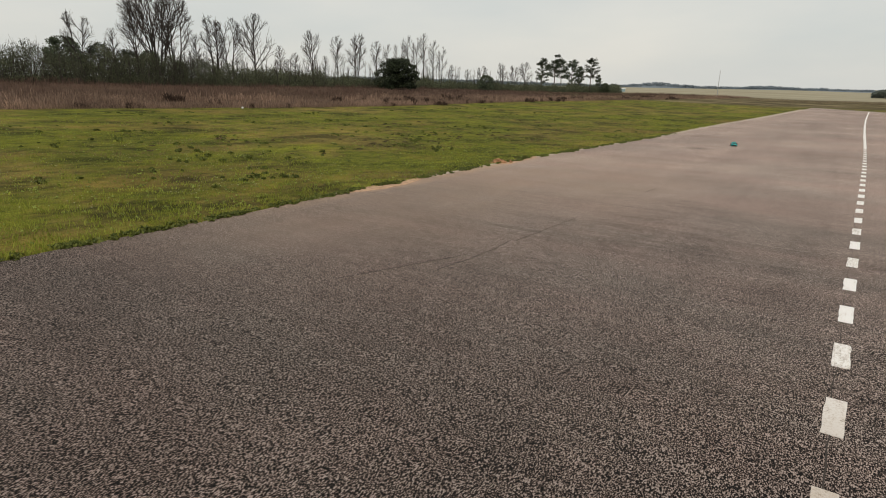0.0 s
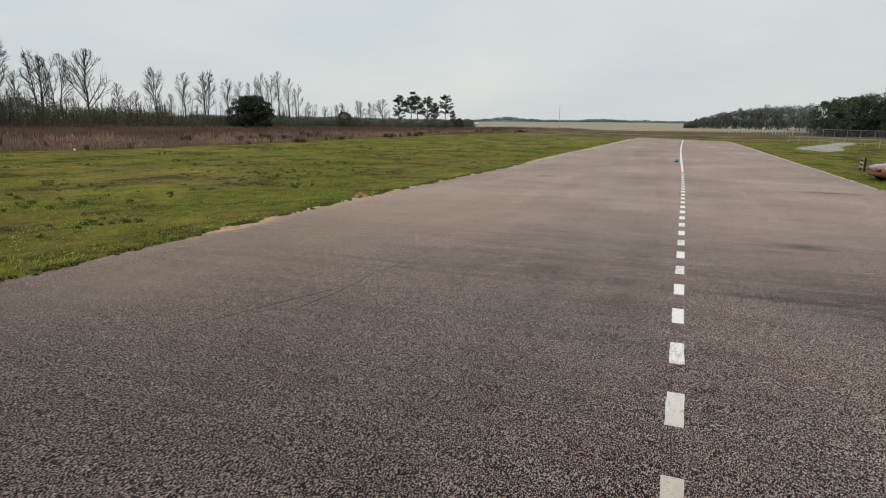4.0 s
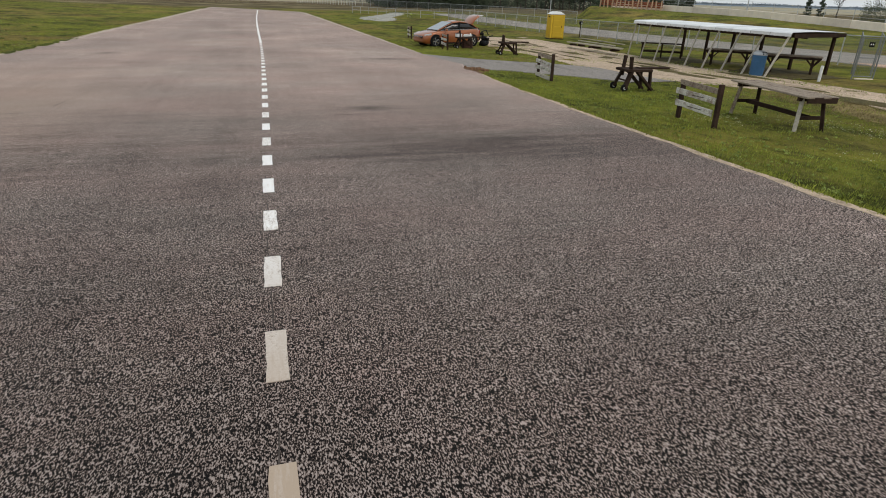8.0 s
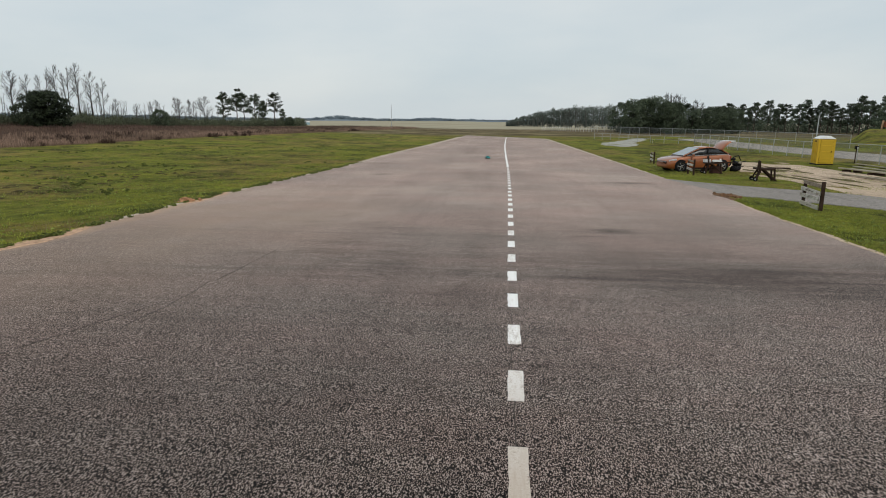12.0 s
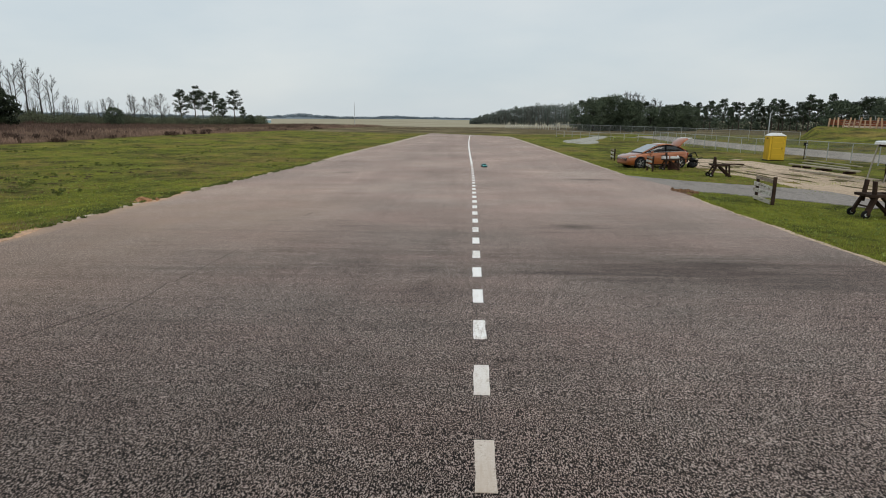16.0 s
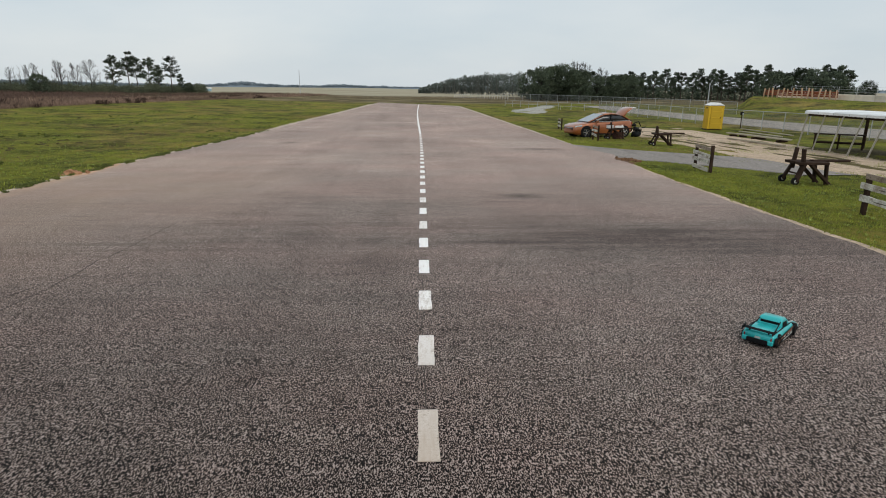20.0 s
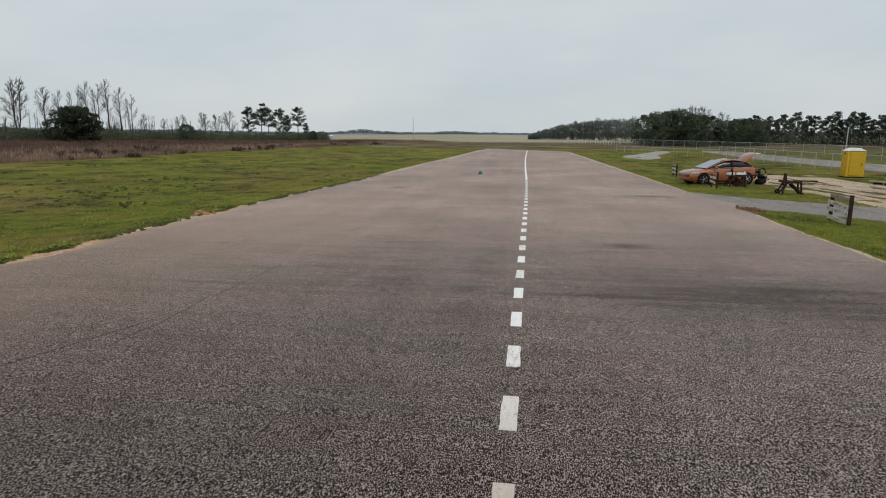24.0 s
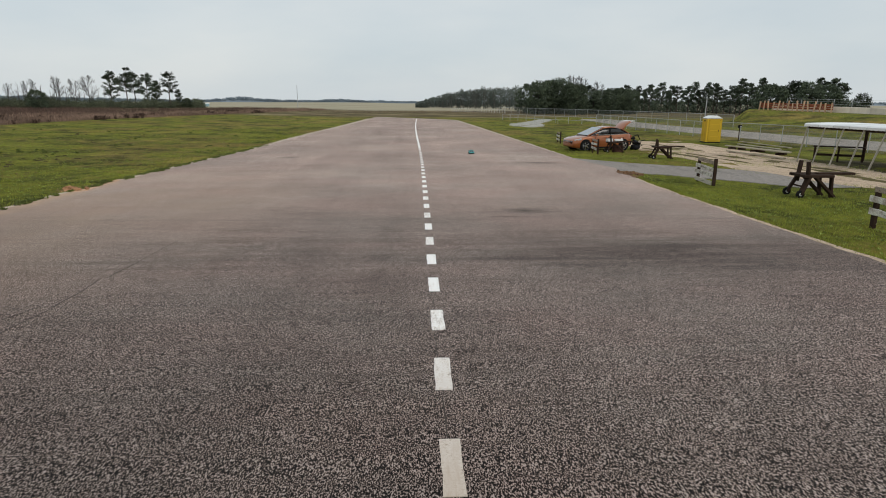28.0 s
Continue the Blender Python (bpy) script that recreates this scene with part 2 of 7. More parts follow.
def ground_material():
    m, n, l, b = material("mown_grass", 0.95, 0, 0.1)
    X, Y = xy(m)
    green = ramp(m, tex(m, 34, 4, 0.75), [(0.28, (0.030, 0.046, 0.008)), (0.5, (0.130, 0.147, 0.021)), (0.72, (0.250, 0.256, 0.048))])
    dry = ramp(m, tex(m, 25, 4, 0.7), [(0.3, (0.118, 0.086, 0.026)), (0.7, (0.285, 0.215, 0.082))])
    patches = tex(m, 0.10, 6, 0.66, (1.0, 0.8, 1))
    tuft = tex(m, 0.55, 5, 0.75)
    f = calc(m, "MULTIPLY_ADD", calc(m, "ADD", calc(m, "MULTIPLY", patches, 0.80), calc(m, "MULTIPLY", tuft, 0.45)), 6.5, -3.80)
    f = calc(m, "MINIMUM", calc(m, "MAXIMUM", f, 0.05), 0.82)
    # worn brown belts in the lawn along an old rut
    for wx, wy, sx, sy in ((-17.6, 36.0, 2.4, 7.5), (-18.8, 55.0, 1.8, 6.0), (-17.6, 20.5, 2.0, 3.0), (-24.0, 49.0, 2.0, 5.0)):
        belt = calc(m, "MULTIPLY", calc(m, "MULTIPLY", bell(m, X, wx, sx), bell(m, Y, wy, sy)), calc(m, "MULTIPLY_ADD", tuft, 1.6, 0.0))
        f = calc(m, "MAXIMUM", f, calc(m, "MINIMUM", belt, 0.85))
    lush = calc(m, "MULTIPLY", bell(m, X, 10.5, 5.5), bell(m, Y, 14.0, 26.0))
    f = calc(m, "MULTIPLY", f, calc(m, "SUBTRACT", 1.0, calc(m, "MULTIPLY", lush, 0.75)))
    col = blend(m, f, green, dry)
    lump = ramp(m, tex(m, 1.9, 5, 0.78, (1, 0.5, 1)), [(0.33, (0.46, 0.48, 0.44)), (0.47, (0.98, 0.97, 0.93)), (0.62, (1.34, 1.30, 1.18))])
    sweep = ramp(m, tex(m, 0.13, 3, 0.6, (0.5, 1.2, 1)), [(0.35, (0.86, 0.84, 0.8)), (0.65, (1.14, 1.15, 1.1))])
    clump = ramp(m, tex(m, 0.42, 5, 0.7, (0.8, 0.6, 1)), [(0.39, (0.44, 0.46, 0.44)), (0.48, (0.97, 0.97, 0.96)), (0.60, (1.24, 1.20, 1.04))])
    col = blend(m, 1.0, blend(m, 1.0, col, lump, "MULTIPLY"), sweep, "MULTIPLY")
    col = blend(m, 1.0, col, clump, "MULTIPLY")
    # leaf litter and dead grass under the woods and the brown field
    west = calc(m, "SUBTRACT", X, calc(m, "MULTIPLY", calc(m, "MAXIMUM", calc(m, "SUBTRACT", Y, 85.0), 0.0), 0.13))
    west = calc(m, "ADD", west, calc(m, "MULTIPLY", tex(m, 0.25, 4, 0.6), 4.0))
    litter = calc(m, "MINIMUM", calc(m, "MAXIMUM", calc(m, "DIVIDE", calc(m, "SUBTRACT", -43.6, west), 1.5), 0.0), 1.0)
    litterc = ramp(m, tex(m, 3.0, 4, 0.7), [(0.3, (0.055, 0.034, 0.024)), (0.7, (0.17, 0.105, 0.072))])
    col = blend(m, litter, col, litterc)
    # beyond the mown field: dark rank grass, then pale straw fields to the horizon
    edge = calc(m, "ADD", Y, calc(m, "MULTIPLY", tex(m, 0.02, 3), 40.0))
    rank = calc(m, "MINIMUM", calc(m, "MAXIMUM", calc(m, "DIVIDE", calc(m, "SUBTRACT", edge, 145.0), 12.0), 0.0), 1.0)
    straw = calc(m, "MINIMUM", calc(m, "MAXIMUM", calc(m, "DIVIDE", calc(m, "SUBTRACT", edge, 222.0), 25.0), 0.0), 1.0)
    rankc = ramp(m, tex(m, 0.22, 5, 0.7, (0.35, 1, 1)), [(0.32, (0.065, 0.047, 0.024)), (0.50, (0.130, 0.102, 0.050)), (0.64, (0.34, 0.27, 0.155))])
    strawc = ramp(m, tex(m, 0.012, 4, 0.6, (1, 4, 1)), [(0.3, (0.30, 0.265, 0.175)), (0.7, (0.47, 0.42, 0.315))])
    col = blend(m, rank, col, rankc)
    col = blend(m, straw, col, strawc)
    l.new(col, b.inputs["Base Color"])
    hummock = calc(m, "ADD", calc(m, "MULTIPLY", tex(m, 22, 4, 0.8), 0.35), calc(m, "MULTIPLY", tex(m, 3.2, 4, 0.7), 1.2))
    bump(m, b, hummock, 0.9, 0.14)
    return m


def soil_material(name, a, bcol, stones):
    m, n, l, b = material(name, 0.95, 0, 0.15)
    c1 = ramp(m, tex(m, 0.9, 6, 0.7, (1, 0.5, 1)), [(0.3, a), (0.7, bcol)])
    g = tex(m, 38, 4, 0.8)
    c2 = blend(m, 0.5, c1, ramp(m, g, [(0.3, tuple(v * 0.6 for v in a)), (0.75, stones)]))
    pebble = ramp(m, tex(m, 9, 5, 0.8, (1, 0.7, 1)), [(0.36, (0.66, 0.65, 0.64)), (0.5, (1.0, 1.0, 1.0)), (0.64, (1.28, 1.27, 1.26))])
    c2 = blend(m, 1.0, c2, pebble, "MULTIPLY")
    damp = calc(m, "MINIMUM", calc(m, "MAXIMUM", calc(m, "MULTIPLY_ADD", tex(m, 0.55, 6, 0.72, (1.6, 0.45, 1)), 4.0, -2.10), 0.0), 0.52)
    c2 = blend(m, damp, c2, tuple(v * 0.34 for v in a))
    l.new(c2, b.inputs["Base Color"])
    bump(m, b, g, 0.6, 0.02)
    return m


def leaf_material(name, a, bcol, patch=0.35, spread=0.3):
    m, n, l, b = material(name, 0.7, 0, 0.25)
    g = n.new("ShaderNodeNewGeometry")
    c = ramp(m, g.outputs["Random Per Island"], [(0.0, a), (1.0, bcol)])
    big = ramp(m, tex(m, patch, 3), [(0.3, (0.9 - spread,) * 3), (0.7, (0.9 + spread,) * 3)])
    out = blend(m, 1.0, c, big, "MULTIPLY")
    l.new(out, b.inputs["Base Color"])
    b.inputs["Subsurface Weight"].default_value = 0.0
    return m


ASPHALT = asphalt_material()
GROUND = ground_material()
DIRT = soil_material("sandy_dirt", (0.40, 0.275, 0.175), (0.74, 0.57, 0.42), (0.82, 0.68, 0.54))
GRAVEL = soil_material("pale_gravel", (0.30, 0.29, 0.24), (0.52, 0.50, 0.455), (0.62, 0.60, 0.55))
EDGE_SOIL = soil_material("washed_edge_soil", (0.46, 0.34, 0.25), (0.70, 0.58, 0.48), (0.76, 0.67, 0.58))
DRY_TURF = soil_material("dry_worn_turf", (0.165, 0.130, 0.038), (0.36, 0.265, 0.110), (0.44, 0.34, 0.17))
TURF = soil_material("thin_dark_turf", (0.070, 0.062, 0.020), (0.145, 0.115, 0.045), (0.19, 0.15, 0.075))
EARTH = soil_material("rusty_brown_earth", (0.11, 0.055, 0.028), (0.27, 0.145, 0.075), (0.36, 0.21, 0.12))
CLAY = soil_material("red_clay", (0.58, 0.34, 0.225), (0.76, 0.51, 0.375), (0.78, 0.59, 0.46))
TURNOUT = soil_material("worn_grey_paving", (0.25, 0.222, 0.20), (0.345, 0.308, 0.282), (0.43, 0.39, 0.36))
OLDROAD = soil_material("worn_road_asphalt", (0.30, 0.268, 0.232), (0.43, 0.385, 0.338), (0.51, 0.46, 0.41))


def paint_material():
    m, n, l, b = material("worn_road_paint", 0.7, 0, 0.3)
    w = tex(m, 46, 5, 0.85)
    streak = tex(m, 9, 4, 0.7, (3.0, 0.35, 1))
    k = calc(m, "ADD", calc(m, "MULTIPLY", w, 0.75), calc(m, "MULTIPLY", streak, 0.45))
    info = n.new("ShaderNodeObjectInfo")
    k = calc(m, "ADD", k, calc(m, "MULTIPLY", calc(m, "SUBTRACT", info.outputs["Random"], 0.5), 0.10))
    # scuffed thin where the models are set down
    X, Y = xy(m)
    k = calc(m, "SUBTRACT", k, calc(m, "MULTIPLY", calc(m, "MINIMUM", calc(m, "MAXIMUM", calc(m, "DIVIDE", calc(m, "SUBTRACT", 7.5, Y), 4.0), 0.0), 1.0), 0.055))
    pale = ramp(m, k, [(0.42, (0.24, 0.20, 0.175)), (0.51, (0.80, 0.73, 0.67)), (0.61, (0.98, 0.955, 0.93))])
    trodden = calc(m, "MULTIPLY", calc(m, "MINIMUM", calc(m, "MAXIMUM", calc(m, "DIVIDE", calc(m, "SUBTRACT", 6.5, Y), 4.0), 0.0), 1.0), calc(m, "MULTIPLY_ADD", streak, 1.2, 0.40))
    l.new(blend(m, trodden, pale, (0.50, 0.385, 0.29)), b.inputs["Base Color"])
    bump(m, b, w, 0.4, 0.004)
    return m


PAINT = paint_material()
def board_material(name, pale, stain, split):
    """Sun-bleached timber: pale fibres along the board, brown stains and dark open splits."""
    m, n, l, b = material(name, 0.88, 0, 0.2)
    info = n.new("ShaderNodeObjectInfo")
    fibre = tex(m, 16, 5, 0.75, (3.0, 3.0, 3.0))
    blot = tex(m, 5.0, 4, 0.7)
    col = ramp(m, fibre, [(0.34, tuple(0.52 * v for v in pale)), (0.55, pale), (0.72, tuple(min(1, 1.18 * v) for v in pale))])
    f = calc(m, "MULTIPLY", calc(m, "ADD", calc(m, "SUBTRACT", blot, 0.56), calc(m, "MULTIPLY", info.outputs["Random"], 0.14)), 5.0)
    col = blend(m, calc(m, "MINIMUM", calc(m, "MAXIMUM", f, 0.0), 0.85), col, stain)
    gap = calc(m, "MULTIPLY", calc(m, "SUBTRACT", tex(m, 22, 3, 0.7, (1, 1, 1)), 0.60), 9.0)
    col = blend(m, calc(m, "MINIMUM", calc(m, "MAXIMUM", gap, 0.0), 0.8), col, split)
    l.new(col, b.inputs["Base Color"])
    bump(m, b, fibre, 0.5, 0.006)
    return m


WOOD_GREY = plain("weathered_grey_wood", (0.47, 0.425, 0.355), 0.85, vary=0.4, scale=3, grain=24, stretch=(9, 1, 9))
WOOD_PALE = board_material("silvered_board", (0.72, 0.685, 0.615), (0.27, 0.195, 0.145), (0.07, 0.048, 0.036))
WOOD_BROWN = board_material("weathered_brown_board", (0.36, 0.29, 0.225), (0.15, 0.095, 0.068), (0.05, 0.033, 0.025))
WOOD_DARK = plain("dark_stained_wood", (0.042, 0.026, 0.019), 0.9, vary=0.6, scale=3, grain=30, spec=0.08)
WHITE_POST = plain("weathered_white_post", (0.66, 0.65, 0.60), 0.8, vary=0.2)
WOOD_RED = plain("red_brown_wood", (0.095, 0.045, 0.034), 0.8, vary=0.4, scale=4, grain=30)
WOOD_RAW = plain("pale_timber", (0.40, 0.345, 0.255), 0.85, vary=0.3, scale=2, grain=20)
GALV = plain("galvanised_steel", (0.50, 0.51, 0.52), 0.45, 0.6, vary=0.15)
ROOFING = plain("white_roof_sheet", (0.82, 0.83, 0.83), 0.5, 0.05, vary=0.12, scale=1.5, grain=12)
BLACK = plain("black_plastic", (0.012, 0.012, 0.013), 0.55, vary=0.2, relief=0, spec=0.10)
RUBBER = plain("black_rubber", (0.014, 0.014, 0.014), 0.85, vary=0.2, spec=0.1)
YELLOW = plain("yellow_plastic", (0.66, 0.42, 0.035), 0.5, vary=0.08, scale=1.2, grain=30, relief=0.05)
WHITE = plain("white_plastic", (0.72, 0.72, 0.70), 0.5, vary=0.08, relief=0.05)
BLUE = plain("blue_plastic", (0.05, 0.14, 0.27), 0.5, vary=0.15, relief=0.05)
CONCRETE = plain("pale_concrete", (0.84, 0.73, 0.61), 0.9, vary=0.15, scale=0.8, grain=14)
BARK = plain("grey_bark", (0.046, 0.040, 0.036), 0.95, vary=0.35, scale=3, grain=16)
TWIGS = plain("bare_twigs", (0.058, 0.049, 0.044), 0.95, vary=0.3)
PINEBARK = plain("pine_bark", (0.085, 0.065, 0.055), 0.95, vary=0.35)
NEEDLES = leaf_material("pine_needles", (0.024, 0.038, 0.024), (0.118, 0.148, 0.095), 0.5, 0.45)
EVERGREEN = leaf_material("dark_evergreen_leaves", (0.032, 0.048, 0.030), (0.115, 0.145, 0.085))
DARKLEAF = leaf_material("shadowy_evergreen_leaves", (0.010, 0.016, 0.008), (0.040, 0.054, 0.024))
GALV_DULL = plain("dull_galvanised_steel", (0.24, 0.25, 0.255), 0.6, 0.4, vary=0.2)
BRUSH = leaf_material("winter_brush", (0.042, 0.053, 0.028), (0.130, 0.144, 0.084), 0.22, 0.42)
SAPLINGS = plain("bare_saplings", (0.060, 0.051, 0.044), 0.95, vary=0.3)
# blue grey distance haze is mixed into these leaf colours
HAZEWOOD = leaf_material("haze_tinted_woods", (0.175, 0.22, 0.255), (0.225, 0.275, 0.315), 0.02, 0.12)
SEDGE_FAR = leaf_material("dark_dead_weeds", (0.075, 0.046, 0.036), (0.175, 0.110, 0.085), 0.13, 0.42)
CLUMP = soil_material("orange_clay", (0.36, 0.16, 0.075), (0.60, 0.32, 0.175), (0.66, 0.42, 0.26))
WASH = soil_material("washed_orange_sand", (0.56, 0.31, 0.175), (0.76, 0.50, 0.34), (0.78, 0.58, 0.44))
CLOD = soil_material("dark_torn_sod", (0.045, 0.040, 0.014), (0.085, 0.068, 0.026), (0.12, 0.09, 0.045))
BLADES = leaf_material("grass_blades", (0.185, 0.225, 0.030), (0.400, 0.430, 0.075), 0.6, 0.30)
ROSETTE = leaf_material("weed_leaves", (0.13, 0.18, 0.030), (0.36, 0.42, 0.10), 0.8, 0.35)
DRYBLADES = leaf_material("dry_grass_blades", (0.18, 0.13, 0.05), (0.36, 0.29, 0.14))
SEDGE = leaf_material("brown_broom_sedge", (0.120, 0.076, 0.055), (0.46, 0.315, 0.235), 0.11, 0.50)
TUSSOCK = leaf_material("dark_dead_tussocks", (0.030, 0.017, 0.012), (0.085, 0.050, 0.034))
PETALS = leaf_material("white_petals", (0.38, 0.42, 0.18), (0.66, 0.66, 0.42))


# ---- mesh helpers ----
def zg(x, y):
    """Height of the land: the strip falls away ahead, the field climbs to the woods."""
    z = -0.02357 * (y - 6 * np.logaddexp(0, (y - 45) / 6)) if y > -20 else 0.47
    z += 0.022 * min(max(-14 - x, 0), 33)
    u = min(max((y - 60) / 140, 0), 1)
    u = u * u * (3 - 2 * u)
    z += min(max((-47 - x) / 28, 0), 1) * 1.85 * (1 - 0.85 * u)
    return float(z) + bank(x, y)


def bank(x, y):
    """The raised earth bank of the track behind the road."""
    if x < 43 or y < 5 or y > 150:
        return 0.0
    s = lambda v: v * v * (3 - 2 * v)
    crest = -0.6 + (min(y, 72) - 38) * 0.036 + 0.012 * max(min(y, 110) - 72, 0)
    base = -0.02357 * (y - 6 * np.logaddexp(0, (y - 45) / 6))
    far = 1 - s(min(max((y - 1.775 * min(x, 64) + 1) / 3.5, 0), 1))
    near = s(min(max((y - 5) / 20, 0), 1))
    up = s(min(max((x - 45) / 17, 0), 1))
    down = 1 - s(min(max((x - 78) / 25, 0), 1))
    return float(max(crest - base, 0) * up * down * far * near)


def mesh_of(name, verts, faces, mat, smooth=False):
    me = bpy.data.meshes.new(name)
    me.from_pydata(verts, [], faces)
    me.materials.append(mat)
    if smooth:
        me.polygons.foreach_set("use_smooth", [True] * len(me.polygons))
    me.update()
    return me


def link(name, me, parent=None, label="", m=None):
    ob = new(name, me)
    if parent is not None:
        ob.parent = parent
    if m is not None:
        ob.matrix_basis = m
    if label:
        ob["label"] = label
    return ob


def part(name, bm, mat, parent, label="", smooth=False):
    me = bpy.data.meshes.new(name)
    bm.to_mesh(me)
    bm.free()
    me.materials.append(mat)
    if smooth:
        me.polygons.foreach_set("use_smooth", [True] * len(me.polygons))
    return link(name, me, parent, label)


def root(name, label, category, m=None, group="", kind=""):
    ob = new(name)
    if m is not None:
        ob.matrix_basis = m
    return tagged(ob, label, category, group, kind)


def box(bm, size, m, bevel=0.0):
    """A box of that size whose centre is at m, with softened edges."""
    r = bmesh.ops.create_cube(bm, size=1, matrix=m @ Matrix.Diagonal((*size, 1)))
    if bevel:
        edges = {e for v in r["verts"] for e in v.link_edges}
        bmesh.ops.bevel(bm, geom=list(edges), offset=bevel, segments=1, affect="EDGES")


def tube(bm, a, b, r, n=8, r2=None):
    a, b = Vector(a), Vector(b)
    m = Matrix.Translation((a + b) / 2) @ (b - a).to_track_quat("Z", "Y").to_matrix().to_4x4()
    bmesh.ops.create_cone(bm, cap_ends=True, segments=n, radius1=r, radius2=r if r2 is None else r2, depth=(b - a).length, matrix=m)


def beam(bm, a, b, w, d, bevel=0.006):
    """A sawn timber from a to b, w across and d deep."""
    a, b = Vector(a), Vector(b)
    m = Matrix.Translation((a + b) / 2) @ (b - a).to_track_quat("Z", "Y").to_matrix().to_4x4()
    box(bm, (w, d, (b - a).length), m, bevel)


def one(fn, *args):
    bm = bmesh.new()
    fn(bm, *args)
    return bm


def beam_part(name, a, b, w, d, mat, parent, label=""):
    return part(name, one(beam, a, b, w, d), mat, parent, label)


# ---- the ground ----
def build_ground():
    xs = sorted({*np.arange(-52, 84, 2.0), *np.arange(-15, 15, 1.0), *np.arange(-130, -52, 6.0), *np.arange(84, 140, 7.0), -3000, -1500, -800, -450, -280, -190, -150, 170, 220, 300, 480, 900, 1600, 3000})
    ys = sorted({*np.arange(-10, 130, 2.0), *np.arange(130, 260, 8.0), -600, -250, -100, -50, -25, -20, -15, 300, 360, 440, 560, 760, 1100, 1700, 2600, 3600})
    xs, ys = [float(v) for v in xs], [float(v) for v in ys]
    verts, faces = [], []
    for y in ys:
        for x in xs:
            z = zg(x, y)
            if -90 < x < 140 and -20 < y < 250:
                z += 0.05 * noise.noise(Vector((x * 0.21, y * 0.21, 3))) * min(1, max(0, (abs(x + 1.2) - 9) / 4))
            if -8.0 < x < 7.5 and -25 < y < 118:
                z -= 0.25
            verts.append((x, y, z))
    w = len(xs)
    for j in range(len(ys) - 1):
        for i in range(w - 1):
            k = j * w + i
            faces.append((k, k + 1, k + w + 1, k + w))
    tagged(link("ground", mesh_of("ground", verts, faces, GROUND, True)), "green mown grass field with worn dry patches", "ground", kind="structure")


EDGE_L = [(-30, -9.4), (0, -9.6), (5, -9.9), (10, -10.4), (14, -10.7), (19, -11.05), (31, -11.4), (54, -11.6), (66, -11.2), (80, -10.3), (110, -9.0), (133, -8.4)]
EDGE_R = [(-30, 7.3), (4.7, 7.47), (8.8, 7.62), (13.4, 7.8), (20, 8.2), (24.6, 8.8), (27, 9.2), (33, 8.9), (40, 9.1), (48, 9.25), (60, 9.05), (82, 8.5), (108, 7.7), (113, 7.2), (132, -7.6), (133, -8.2)]


def edge_at(table, y, rag, seed):
    x = float(np.interp(y, [p[0] for p in table], [p[1] for p in table]))
    return x + rag * (noise.noise(Vector((y * 0.9, seed, 0))) + 0.6 * noise.noise(Vector((y * 3.1, seed, 5))))


def strip(name, left, right, ys, lift, mat, label, category, cols=10, skirt=0.08):
    """A sheet between two edge curves of y, laid on the land, with a turned-down rim."""
    verts, faces = [], []
    ts = [0.0, 0.0] + [i / cols for i in range(1, cols)] + [1.0, 1.0]
    for y in ys:
        a, b = left(y), right(y)
        for k, t in enumerate(ts):
            x = a + (b - a) * t
            rim = k in (0, len(ts) - 1)
            verts.append((x + (0 if not rim else (-0.03 if k == 0 else 0.03)), y, zg(x, y) + lift - (skirt if rim else 0)))
    w = len(ts)
    for j in range(len(ys) - 1):
        for i in range(w - 1):
            k = j * w + i
            faces.append((k, k + 1, k + w + 1, k + w))
    return tagged(link(name, mesh_of(name, verts, faces, mat)), label, category, kind="structure")


LIFT = 0.035


def build_runway():
    ys = [float(v) for v in (*np.arange(-28, 2, 1.0), *np.arange(2, 34, 0.25), *np.arange(34, 132.5, 0.75))]
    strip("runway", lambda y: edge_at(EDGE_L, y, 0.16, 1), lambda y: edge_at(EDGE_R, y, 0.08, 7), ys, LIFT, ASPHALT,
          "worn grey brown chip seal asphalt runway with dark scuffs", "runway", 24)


def line_x(y):
    return float(np.interp(y, (0, 4, 11.6, 21, 30, 38, 46, 56, 66, 76, 86, 98, 117), (0.07, 0.08, 0.125, 0.20, 0.25, 0.26, 0.24, 0.17, 0.12, 0.10, 0.12, 0.22, 0.42)))


def flat_strip(name, rows, parent, mat, thick=0.006):
    """rows of (y, left x, right x): a thin skin of paint or tar with its own thickness."""
    verts, faces = [], []
    for y, a, b in rows:
        z = zg((a + b) / 2, y) + LIFT
        verts += [(a, y, z - 0.01), (a, y, z + thick), (b, y, z + thick), (b, y, z - 0.01)]
    for j in range(len(rows) - 1):
        k = 4 * j
        faces += [(k, k + 1, k + 5, k + 4), (k + 1, k + 2, k + 6, k + 5), (k + 2, k + 3, k + 7, k + 6)]
    e = 4 * (len(rows) - 1)
    faces += [(3, 2, 1, 0), (e, e + 1, e + 2, e + 3)]
    return link(name, mesh_of(name, verts, faces, mat), parent)


